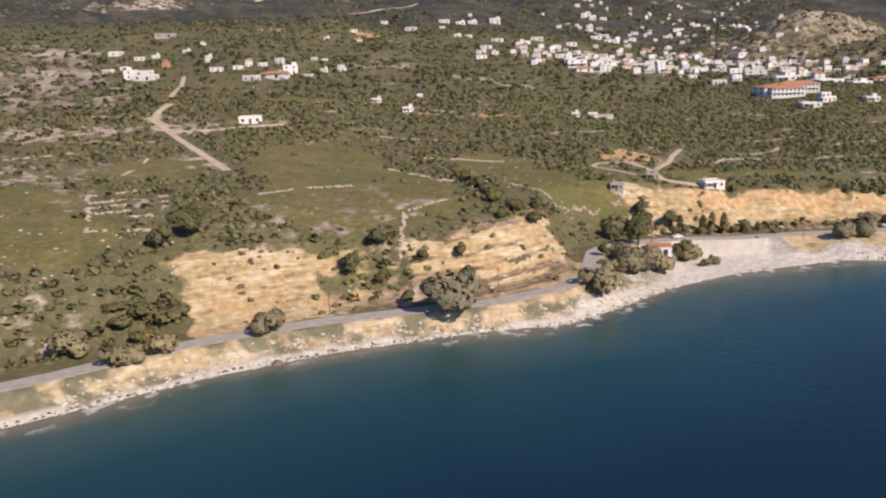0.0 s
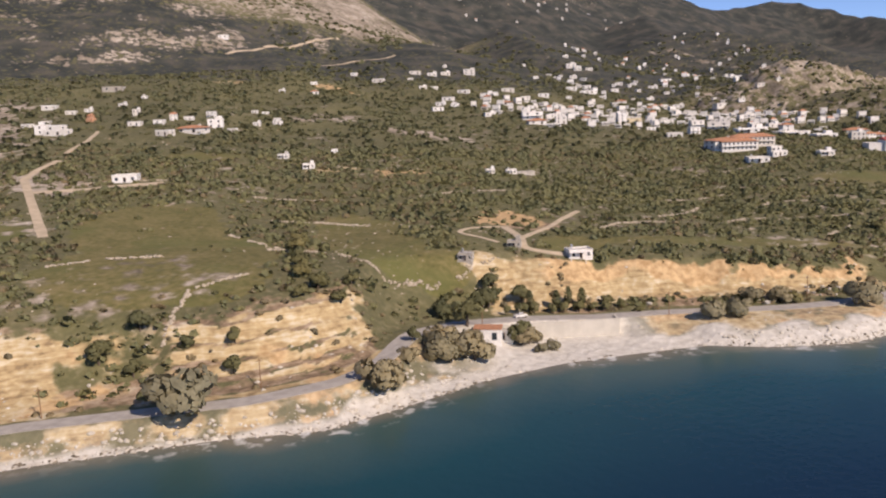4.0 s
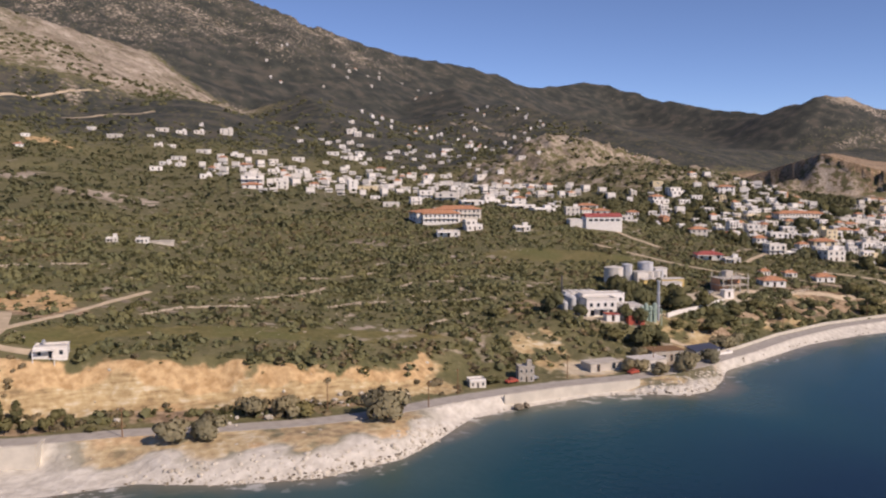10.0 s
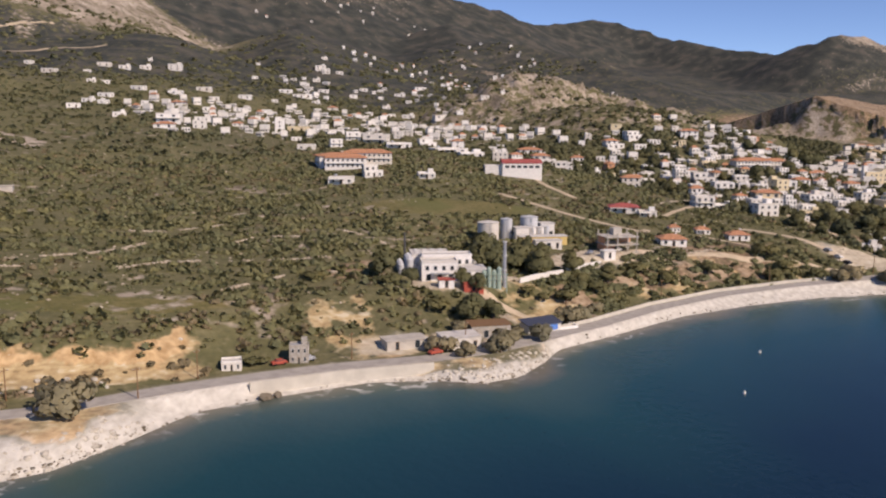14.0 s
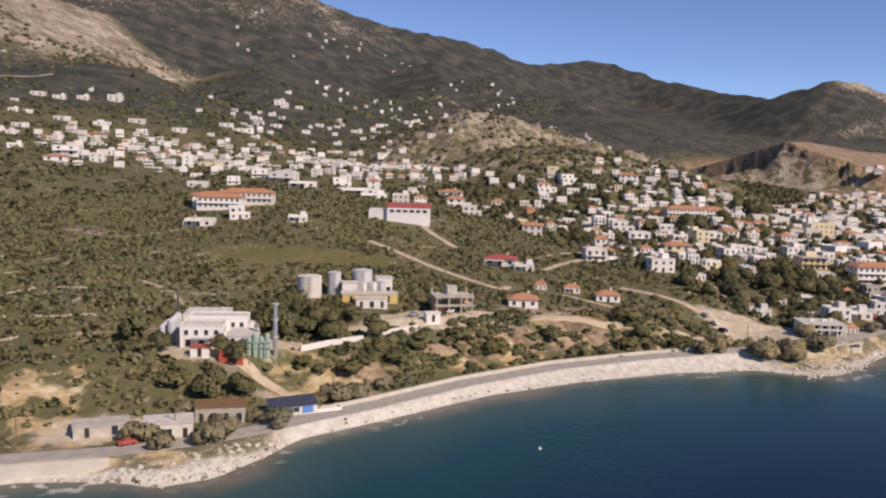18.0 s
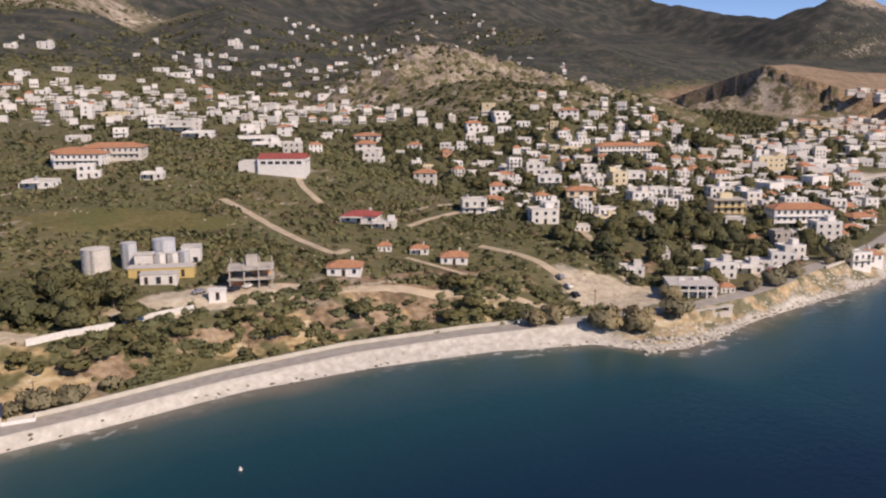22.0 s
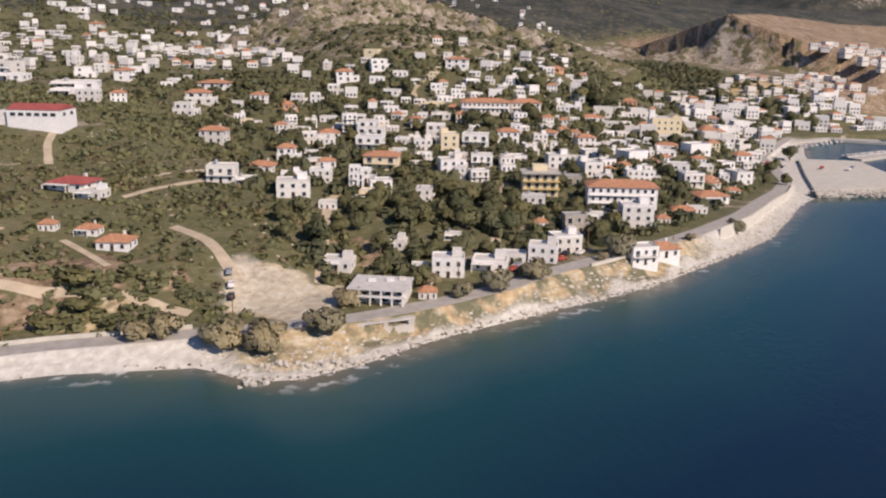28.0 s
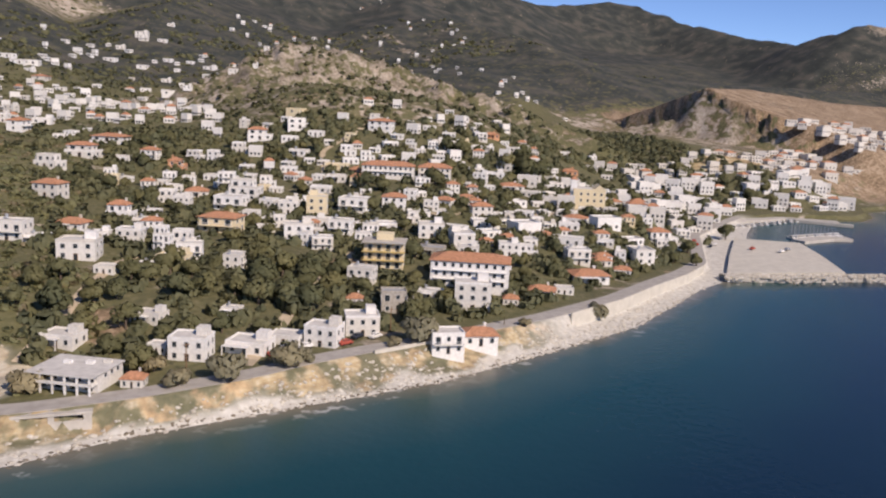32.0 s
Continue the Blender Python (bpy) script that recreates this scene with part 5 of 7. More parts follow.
def beach_bar():
    ob = thing("seafront_taverna", "white two-storey taverna with a columned veranda", "taverna", (651, 219, 6.0), -34)
    ob.scale = (1.22, 0.95, 0.68)
    part("wall", box(-6.2, -2, -2, 6.2, 9, 5.6), W, ob)
    part("roof", box(-6.6, -5, 5.6, 6.6, 9.3, 5.95), ROOFTOP, ob)
    for i in range(6):
        part("column", box(-6.3 + i * 2.4, -4.8, -2, -5.95 + i * 2.4, -4.45, 5.6), W, ob)
    part("veranda_floor", box(-6.4, -4.9, 2.7, 6.4, -2, 2.9), W, ob)
    part("veranda_wall", box(-6.4, -4.9, 2.9, 6.4, -4.75, 3.7), W, ob)
    windows_along(ob, -6, 6, -2, 3.0, 5, 0, DOOR_WINDOW)
    windows_along(ob, -6, 6, -2, 0.1, 4, 0, DOOR_WINDOW)
    windows_along(ob, 0, 8, 6.2, 3.6, 3, 90)
    for i, (px, py) in enumerate(((-3, 3), (1, 4), (3.6, 6))):
        part("roof_unit", box(px, py, 5.95, px + 1.5, py + 1.2, 7), W, ob)
    house_spots.append((651, 219, 17))


beach_bar()


def hall(x, y, turn, w, d, h, roof, label):
    ob = thing("gym_hall", label, "hall", (x, y, ground_z(x, y) + 0.1), turn)
    part("wall", box(-w / 2, -d / 2, -4, w / 2, d / 2, h), W, ob)
    a, b, r = w / 2 + 0.3, d / 2 + 0.3, 2.2
    part("roof", ([(-a, -b, h), (a, -b, h), (a, b, h), (-a, b, h), (-a, 0, h + r), (a, 0, h + r)], [(0, 1, 5, 4), (2, 3, 4, 5), (0, 4, 3), (1, 2, 5), (3, 2, 1, 0)]), roof, ob)
    windows_along(ob, -w / 2 + 1, w / 2 - 1, -d / 2, h - 2.6, 6, 0, WIDE_WINDOW)
    windows_along(ob, -d / 2 + 1, d / 2 - 1, w / 2, h - 2.6, 2, 90, WIDE_WINDOW)
    part("side_block", box(-w / 2 - 10, -d / 2 + 2, -4, -w / 2, d / 2, h - 1.5), W, ob)
    house_spots.append((x, y, w + 8))
    return ob


hall(579, 424, -30, 23, 15, 7.5, REDTILE, "white sports hall with a bright red gabled roof")


def long_building(x, y, turn, w, d, storeys, label, roof=None, wall=None):
    """A hotel or school: rows of windows, tiled hip roof."""
    ob = thing("large_building", label, "building", (x, y, ground_z(x, y) + 0.1), turn)
    h = 3.1 * storeys
    part("wall", box(-w / 2, -d / 2, -3.5, w / 2, d / 2, h), wall or W, ob)
    part("roof", hip_roof(w, d, h + 0.05, 2.2, 0.6), roof or TILE, ob)
    part("cornice", parapet(w + 0.5, d + 0.5, h - 0.45, 0.22, 0.3), FRAME, ob)
    for s in range(storeys):
        windows_along(ob, -w / 2 + 0.6, w / 2 - 0.6, -d / 2, 3.1 * s + 1, max(5, int(w / 2.8)))
        windows_along(ob, -d / 2 + 0.6, d / 2 - 0.6, w / 2, 3.1 * s + 1, 3, 90)
        windows_along(ob, -d / 2 + 0.6, d / 2 - 0.6, -w / 2, 3.1 * s + 1, 3, -90)
        if s:
            part("balcony", box(-w / 2 + 1, -d / 2 - 1.2, 3.1 * s - 0.15, w / 2 - 1, -d / 2, 3.1 * s), wall or W, ob)
    house_spots.append((x, y, w))
    return ob

long_building(781, 282, -30, 27, 13, 3, "white three-storey hotel with an orange tiled roof")
long_building(815, 453, -24, 28, 12, 2, "long white school with a red tiled roof")
long_building(843, 454, -24, 18, 11, 2, "white school wing with a red tiled roof")
long_building(509, 488, -24, 30, 14, 2, "long white school with a broad orange tiled roof")
long_building(492, 481, -28, 24, 12, 2, "white apartment row with pinkish tiled roofs")


def church_block():
    ob = thing("church_hall", "tall cream building with a gabled front and arched windows", "church", (926, 424, ground_z(924, 418) + 0.1), -28)
    part("wall", box(-9, -6, -4, 9, 8, 12), WALLS["cream"], ob)
    part("gable", ([(2, -6.2, 12), (9, -6.2, 12), (5.5, -6.2, 14.5), (2, 7.8, 12), (9, 7.8, 12), (5.5, 7.8, 14.5)], [(0, 1, 2), (5, 4, 3), (0, 2, 5, 3), (1, 4, 5, 2), (0, 3, 4, 1)]), WALLS["cream"], ob)
    part("tower", box(-10.5, -4, -4, -7.02, -0.5, 17), W, ob, "white bell tower")
    cap, cap_faces = hip_roof(3.5, 3.5, 17.25, 1.6, 0.2)
    part("tower_cap", ([(a[0] - 8.75, a[1] - 2.25, a[2]) for a in cap], cap_faces), TILE, ob)
    part("roof", box(-8.7, -5.7, 12, 1.9, 7.7, 12.2), ROOFTOP, ob)
    for z in (1, 5, 8.6):
        windows_along(ob, -6.5, 8.5, -6, z, 4)
        windows_along(ob, -5, 7, 9, z, 3, 90)
    house_spots.append((926, 424, 20))


church_block()


def balcony_block():
    ob = thing("apartment_block", "ochre three-storey apartment block with long balconies", "apartments", (757, 304, ground_z(754, 297) + 0.1), -26)
    part("wall", box(-7, -4, -3, 7, 6, 9.3), WALLS["cream"], ob)
    part("roof", box(-7.8, -6, 9.3, 7.8, 6.4, 9.6), CONCRETE, ob)
    for s in range(3):
        windows_along(ob, -6.5, 6.5, -4, 3.1 * s + 0.15, 4, 0, DOOR_WINDOW)
        windows_along(ob, -3, 5, 7, 3.1 * s + 1, 2, 90)
        if s:
            slab = part("balcony", box(-7.6, -5.8, 3.1 * s - 0.2, 7.6, -4, 3.1 * s), YELLOW, ob)
            part("railing", rail(-7.5, 7.5, -5.7, 3.1 * s), YELLOW, slab)
    part("roof_room", box(-3, 0, 9.6, 3, 5, 12), WALLS["cream"], ob)
    house_spots.append((757, 303, 16))


balcony_block()

# ---- houses that stand out one by one ----
house(34, 681, 7.1, 1, "flat", "white")
house(46, 770, 11.9, 1, "flat", "white")
house(46, 634, 9.8, 2, "flat", "white")
house(46, 689, 7.1, 1, "flat", "white")
house(55, 627, 14.5, 2, "flat", "white")
house(62, 742, 7.7, 1, "flat", "white")
house(75, 746, 5.9, 1, "flat", "white")
house(76, 689, 5.4, 2, "tile", "orange")
house(90, 455, 11.8, 1, "flat", "white")
house(98, 866, 17.9, 1, "flat", "stone")
house(101, 756, 5.9, 1, "flat", "white")
house(104, 632, 8.5, 1, "flat", "white")
house(108, 688, 5.4, 2, "flat", "white")
house(120, 634, 8.5, 1, "flat", "white")
house(120, 591, 9.9, 1, "flat", "white")
house(120, 787, 5.1, 1, "flat", "white")
house(131, 650, 5.1, 2, "tile", "white")
house(139, 606, 18.4, 1, "tile", "white")
house(142, 653, 6.1, 1, "flat", "white")
house(158, 634, 10.8, 2, "flat", "white")
house(161, 678, 6.3, 2, "flat", "white")
house(167, 617, 6.3, 1, "flat", "white")
house(179, 506, 5.8, 1, "flat", "white")
house(191, 269, 4.9, 1, "flat", "stone")
house(192, 662, 5.3, 1, "flat", "white")
house(185, 469, 6.4, 1, "flat", "white")
house(210, 673, 6.4, 2, "flat", "white")
house(213, 276, 4.9, 1, "flat", "stone")
house(202, 725, 4.8, 1, "flat", "white")
house(213, 518, 5.1, 1, "flat", "white")
house(209, 716, 5.8, 1, "flat", "white")
house(231, 262, 8.4, 1, "flat", "white")
house(246, 1174, 12.5, 1, "flat", "white")
house(252, 852, 5.7, 1, "flat", "white")
house(281, 439, 5.0, 1, "flat", "white")
house(296, 443, 6.0, 1, "flat", "white")
plain_block("concrete_slab", "pale flat concrete platform on the slope", "platform", 304, 446, -12, 15, 5, 1.0, CONCRETE, CONCRETE, 0)
house(283, 846, 8.0, 1, "tile", "white")
house(294, 892, 7.3, 1, "flat", "white")
house(344, 224, 5.0, 1, "flat", "white")
house(362, 223, 5.0, 2, "flat", "stone")
house(372, 1007, 9.3, 1, "flat", "white")
house(380, 762, 10.5, 1, "flat", "white")
house(385, 954, 13.1, 1, "flat", "white")
house(403, 696, 9.5, 1, "flat", "white")
house(396, 793, 9.0, 1, "flat", "white")
house(426, 652, 15.1, 1, "tile", "white")
house(406, 781, 8.9, 1, "flat", "white")
house(436, 679, 17.8, 2, "flat", "white")
house(413, 886, 8.1, 1, "flat", "white")
house(414, 817, 11.2, 1, "flat", "white")
house(453, 658, 9.7, 2, "flat", "white")
house(417, 935, 6.5, 1, "flat", "white")
house(425, 883, 8.1, 1, "flat", "white")
house(440, 781, 7.2, 2, "flat", "white")
house(466, 756, 8.7, 2, "flat", "white")
house(463, 686, 12.1, 1, "flat", "white")
house(442, 986, 13.6, 1, "flat", "white")
house(451, 862, 11.9, 1, "flat", "white")
house(486, 671, 8.0, 1, "tile", "white")
house(472, 801, 16.5, 1, "tile", "white")
house(461, 979, 11.3, 1, "flat", "white")
house(470, 438, 13.3, 1, "flat", "white")
house(498, 794, 10.9, 1, "flat", "white")
house(485, 861, 15.8, 1, "flat", "white")
house(538, 757, 5.2, 1, "flat", "white")
house(516, 660, 9.8, 3, "flat", "white")
house(499, 561, 11.6, 1, "flat", "white")
house(509, 606, 7.3, 1, "flat", "white")
house(486, 997, 11.5, 1, "flat", "white")
house(491, 494, 22.5, 2, "tile", "white")
house(518, 848, 9.8, 1, "flat", "white")
house(491, 443, 10.2, 2, "flat", "white")
house(529, 805, 11.2, 1, "flat", "white")
house(536, 671, 16.0, 1, "flat", "cream")
house(498, 1028, 4.8, 1, "flat", "white")
house(556, 760, 8.9, 1, "flat", "white")
house(524, 569, 8.5, 2, "flat", "white")
house(523, 900, 14.6, 1, "flat", "white")
house(518, 996, 13.9, 2, "flat", "white")
house(517, 428, 9.5, 1, "flat", "white")
house(559, 816, 9.5, 1, "flat", "white")
house(565, 707, 8.3, 1, "flat", "white")
house(549, 273, 10.9, 1, "tile", "white")
house(560, 882, 12.4, 1, "flat", "white")
house(552, 601, 10.9, 2, "flat", "white")
house(564, 660, 12.4, 1, "flat", "white")
house(582, 756, 5.3, 1, "flat", "white")
house(574, 296, 5.1, 1, "tile", "white")
house(566, 590, 18.0, 2, "flat", "white")
house(585, 289, 6.5, 1, "tile", "white")
house(589, 875, 6.2, 1, "flat", "white")
house(591, 274, 9.4, 1, "tile", "white")
house(585, 342, 14.4, 1, "red", "white")
house(590, 330, 8.9, 1, "flat", "white")
house(569, 560, 17.6, 1, "flat", "white")
house(609, 682, 9.8, 1, "flat", "white")
house(608, 634, 9.2, 2, "flat", "white")
house(602, 546, 24.1, 1, "flat", "white")
house(603, 481, 9.9, 2, "flat", "white")
house(596, 506, 16.4, 1, "flat", "white")
house(643, 850, 14.2, 1, "tile", "white")
house(611, 593, 13.0, 2, "flat", "white")
house(626, 651, 7.5, 2, "flat", "white")
house(622, 611, 8.3, 2, "flat", "white")
house(604, 982, 6.6, 1, "flat", "white")
house(617, 483, 7.7, 2, "tile", "white")
house(632, 582, 11.9, 2, "tile", "white")
house(658, 804, 7.3, 1, "flat", "white")
house(636, 336, 10.6, 2, "flat", "white")
house(648, 470, 11.6, 2, "flat", "white")
house(645, 611, 11.6, 1, "flat", "white")
house(634, 907, 16.3, 1, "flat", "white")
house(644, 332, 7.7, 1, "flat", "white")
house(648, 405, 11.1, 2, "tile", "white")
house(650, 248, 9.0, 1, "flat", "white")
house(654, 562, 7.7, 1, "flat", "white")
house(655, 351, 10.1, 1, "tile", "white")
house(656, 312, 11.9, 2, "flat", "white")
house(660, 574, 7.5, 1, "flat", "white")
house(665, 515, 16.4, 2, "tile", "white")
house(615, 912, 13.0, 1, "flat", "white")
house(663, 294, 6.3, 1, "flat", "white")
house(663, 338, 7.8, 1, "flat", "white")
house(664, 216, 5.0, 1, "tile", "white")
house(634, 873, 7.8, 1, "flat", "white")
house(671, 579, 7.9, 1, "flat", "white")
house(673, 373, 9.7, 2, "tile", "white")
house(672, 238, 5.0, 1, "flat", "white")
house(672, 257, 7.4, 1, "flat", "white")
house(625, 898, 12.9, 1, "flat", "white")
house(681, 554, 17.7, 1, "tile", "white")
house(683, 511, 8.9, 1, "flat", "white")
house(682, 316, 5.5, 4, "flat", "white")
house(679, 233, 9.5, 2, "flat", "white")
house(684, 304, 9.6, 1, "flat", "cream")
house(691, 329, 8.5, 2, "flat", "white")
house(696, 412, 9.0, 2, "flat", "white")
house(694, 259, 5.3, 1, "flat", "white")
house(699, 518, 9.1, 2, "tile", "white")
house(694, 234, 10.5, 1, "flat", "white")
house(703, 300, 7.8, 2, "flat", "white")
house(708, 353, 14.3, 2, "tile", "cream")
house(705, 239, 8.5, 1, "flat", "white")
house(710, 493, 10.8, 2, "tile", "orange")
house(710, 427, 10.0, 1, "tile", "white")
house(715, 808, 7.3, 1, "flat", "stone")
house(714, 235, 9.1, 2, "flat", "white")
house(720, 396, 12.7, 2, "flat", "white")
house(723, 517, 9.1, 2, "flat", "white")
house(726, 1095, 9.9, 1, "flat", "white")
house(726, 440, 7.8, 4, "flat", "white")
house(727, 242, 9.5, 2, "flat", "white")
house(735, 340, 11.1, 2, "flat", "white")
house(735, 331, 5.9, 2, "flat", "white")
house(732, 424, 13.7, 3, "flat", "white")
house(734, 516, 9.2, 2, "flat", "white")
house(733, 266, 5.0, 1, "tile", "white")
house(740, 325, 7.8, 2, "flat", "white")
house(742, 285, 8.6, 2, "flat", "white")
house(745, 260, 10.4, 2, "flat", "stone")
house(754, 380, 11.3, 3, "flat", "cream")
house(746, 800, 16.1, 1, "flat", "white")
house(747, 493, 7.4, 1, "flat", "white")
house(755, 349, 9.5, 2, "flat", "white")
house(733, 892, 9.7, 1, "flat", "white")
house(751, 531, 9.5, 2, "flat", "white")
house(746, 226, 9.0, 2, "flat", "white")
house(749, 452, 8.1, 2, "flat", "white")
house(755, 1150, 14.6, 2, "flat", "white")
house(755, 1132, 11.0, 2, "flat", "white")
house(756, 779, 7.0, 1, "flat", "white")
house(764, 583, 6.8, 2, "flat", "white")
house(761, 271, 7.7, 1, "flat", "white")
house(758, 230, 10.0, 1, "tile", "white")
house(755, 890, 13.3, 1, "flat", "white")
house(768, 555, 14.9, 2, "tile", "white")
house(775, 391, 13.0, 2, "flat", "white")
house(769, 421, 12.7, 2, "flat", "white")
house(776, 356, 10.9, 1, "flat", "white")
house(771, 260, 11.6, 3, "flat", "white")
house(777, 1134, 10.3, 1, "flat", "white")
house(782, 318, 10.0, 1, "flat", "stone")
house(725, 944, 5.1, 1, "flat", "white")
house(778, 460, 7.0, 1, "flat", "white")
house(783, 540, 9.7, 1, "flat", "white")
house(781, 512, 10.9, 1, "flat", "white")
house(787, 263, 5.2, 1, "tile", "white")
house(793, 344, 10.8, 2, "flat", "white")
house(795, 371, 8.1, 1, "flat", "white")
house(786, 452, 11.0, 1, "flat", "white")
house(796, 395, 11.0, 2, "tile", "white")
house(794, 559, 15.1, 2, "flat", "white")
house(800, 329, 11.5, 2, "flat", "white")
house(798, 796, 8.7, 1, "flat", "white")
house(793, 475, 11.5, 1, "flat", "cream")
house(711, 1035, 12.6, 1, "flat", "white")
house(760, 957, 9.5, 1, "flat", "white")
house(801, 1245, 9.1, 1, "flat", "white")
house(799, 587, 12.5, 1, "flat", "cream")
house(804, 271, 9.1, 1, "tile", "white")
house(800, 541, 9.8, 1, "flat", "white")
house(800, 464, 5.7, 1, "tile", "orange")
house(813, 376, 7.1, 2, "flat", "white")
house(811, 411, 7.7, 2, "flat", "white")
house(742, 1013, 12.9, 1, "flat", "white")
house(814, 392, 7.4, 2, "flat", "white")
house(812, 330, 5.4, 1, "tile", "white")
house(808, 501, 9.2, 2, "flat", "white")
house(814, 314, 8.3, 2, "flat", "white")
house(815, 274, 6.6, 1, "flat", "white")
house(815, 786, 4.4, 1, "flat", "white")
house(822, 312, 7.2, 2, "flat", "white")
house(818, 525, 8.0, 2, "flat", "cream")
house(826, 337, 6.7, 1, "tile", "white")
house(834, 418, 8.0, 1, "flat", "white")
house(837, 384, 9.9, 2, "tile", "white")
house(835, 831, 4.6, 1, "flat", "white")
house(836, 290, 14.0, 1, "tile", "white")
house(843, 413, 8.0, 1, "tile", "white")
house(847, 386, 5.2, 1, "flat", "white")
house(839, 514, 9.6, 1, "flat", "white")
house(844, 310, 9.7, 2, "flat", "white")
house(845, 546, 15.2, 2, "tile", "white")
house(848, 342, 6.9, 1, "tile", "white")
house(856, 389, 7.7, 1, "flat", "white")
house(847, 562, 8.2, 2, "flat", "white")
house(773, 1048, 9.7, 1, "flat", "white")
house(857, 311, 7.7, 1, "tile", "white")
house(860, 300, 7.0, 1, "tile", "white")
house(866, 380, 6.4, 1, "flat", "white")
house(861, 316, 7.3, 1, "tile", "white")
house(862, 350, 7.2, 1, "tile", "white")
house(797, 1047, 7.9, 1, "flat", "white")
house(816, 1027, 12.9, 1, "flat", "white")
house(874, 446, 5.9, 1, "flat", "white")
house(871, 317, 6.2, 2, "flat", "white")
house(879, 475, 9.2, 1, "flat", "white")
house(891, 452, 13.5, 1, "tile", "white")
house(884, 320, 11.4, 2, "flat", "white")
house(891, 472, 10.8, 1, "flat", "white")
house(880, 345, 7.4, 1, "tile", "white")
house(910, 519, 6.8, 1, "flat", "white")
house(925, 543, 9.0, 1, "tile", "orange")
house(921, 355, 10.1, 2, "tile", "white")
house(930, 353, 8.6, 2, "flat", "white")
house(977, 523, 10.9, 1, "tile", "orange")
house(876, 1081, 16.5, 1, "flat", "white")
house(1008, 578, 7.3, 1, "flat", "white")
house(1047, 598, 6.5, 1, "flat", "white")

# ---- closely built quarters round the harbour and up the valley ----
def simple_house(w, d, h):
    """Walls, roof with rim and recessed openings; the last number of each face names its surface: 0 wall, 1 roof, 2 pane."""
    a, b, v, f = w / 2, d / 2, [], []

    def add(shape, surface):
        f.extend([tuple(i + len(v) for i in q) + (surface,) for q in shape[1]])
        v.extend(shape[0])
    add(box(-a, -b, -3, a, b, h), 0)
    add(parapet(w, d, h, 0.6), 0)
    add(([(-a + 0.3, -b + 0.3, h + 0.03), (a - 0.3, -b + 0.3, h + 0.03), (a - 0.3, b - 0.3, h + 0.03), (-a + 0.3, b - 0.3, h + 0.03)], [(0, 1, 2, 3)]), 1)
    for s in range(max(1, int(h / 3))):
        for x in (-a * 0.6, 0, a * 0.6):
            add(box(x - 0.6, -b - 0.05, 3 * s + 0.9, x + 0.6, -b + 0.05, 3 * s + 2.3), 2)
        for y in (-b * 0.45, b * 0.45):
            add(box(a - 0.05, y - 0.55, 3 * s + 0.9, a + 0.05, y + 0.55, 3 * s + 2.3), 2)
            add(box(-a - 0.05, y - 0.55, 3 * s + 0.9, -a + 0.05, y + 0.55, 3 * s + 2.3), 2)
    return v, f


def quarter(label, seed, n, x0, x1, y0, y1, keep, widths=(7, 13), gap=0.62):
    """A crowd of distant houses, too many and too small to pick apart."""
    rng = np.random.default_rng(seed)
    verts, faces, kinds = [], [], []
    for _ in range(n):
        x, y = rng.uniform(x0, x1), rng.uniform(y0, y1)
        w, s, k = rng.uniform(*widths), int(rng.choice([1, 1, 2, 2, 3] if y < 560 and x > 900 else [1, 1, 2])), rng.uniform()
        if not keep(x, y) or any((abs(x - hx) + abs(y - hy)) <= gap * (w + hw) for hx, hy, hw in house_spots):
            continue
        v, f = simple_house(w, w * rng.uniform(0.6, 0.9), 2.8 * s)
        m = pose(x, y, ground_z(x, y) - 0.4, 0, 0, rng.uniform(-50, 5))
        if k > 0.84:
            rv, rf = hip_roof(w, w * 0.75, 2.8 * s + 0.65, 1.5, 0.2)
            f = f + [tuple(i + len(v) for i in q) + (3,) for q in rf]
            v = v + rv
        faces += [tuple(i + len(verts) for i in q[:-1]) for q in f]
        kinds += [q[-1] for q in f]
        verts += [tuple(m @ Vector(p)) for p in v]
        house_spots.append((x, y, w))
    ob = mesh_object("distant_houses", verts, faces, WALLS["white"])
    for mat in (ROOFTOP, GLASS, TILE):
        ob.data.materials.append(mat)
    ob.data.polygons.foreach_set("material_index", np.array(kinds, np.int32))
    return tagged(ob, label, "houses", kind="stuff")


quarter("white houses crowded round the harbour", 1, 520, 960, 1230, 440, 620, lambda x, y: 24 < y - coast(x) < 130 - 0.15 * (x - 960) and not (1136 < x < 1210 and y > 545), (7, 12))
quarter("white houses on the far cape", 2, 190, 1230, 1500, 540, 690, lambda x, y: y - coast(x) > 40 and abs(y - 575 - 0.35 * (x - 1230)) < 42, (7, 12))
quarter("white houses above the harbour road", 3, 130, 900, 1010, 400, 500, lambda x, y: True, (7, 12))
quarter("white houses between gardens", 4, 70, 790, 900, 300, 420, lambda x, y: y - coast(x) > 34, (8, 13), 0.8)
quarter("scattered white houses behind the rocky hill", 5, 120, 640, 1000, 700, 1120, lambda x, y: math.hypot((x - 862) / 115, (y - 800) / 110) > 1, (4.5, 8), 1.2)
quarter("scattered white houses in the high valley", 6, 70, 880, 1350, 1250, 1750, lambda x, y: abs(y - 1300 - 0.5 * (x - 880)) < 160, (4, 6.5), 1.6)
quarter("scattered white houses on the mountain", 7, 60, 900, 1500, 1800, 2150, lambda x, y: abs(y - 1960) < 110, (4.5, 7), 1.6)
quarter("scattered white houses on the valley side", 8, 60, 950, 1250, 820, 1250, lambda x, y: y - 820 > 0.3 * (x - 950), (4, 6.5), 1.6)
quarter("white houses of the upper village", 9, 420, 420, 760, 600, 860, lambda x, y: abs(y - 720) < 110, (4.5, 7.5), 0.95)
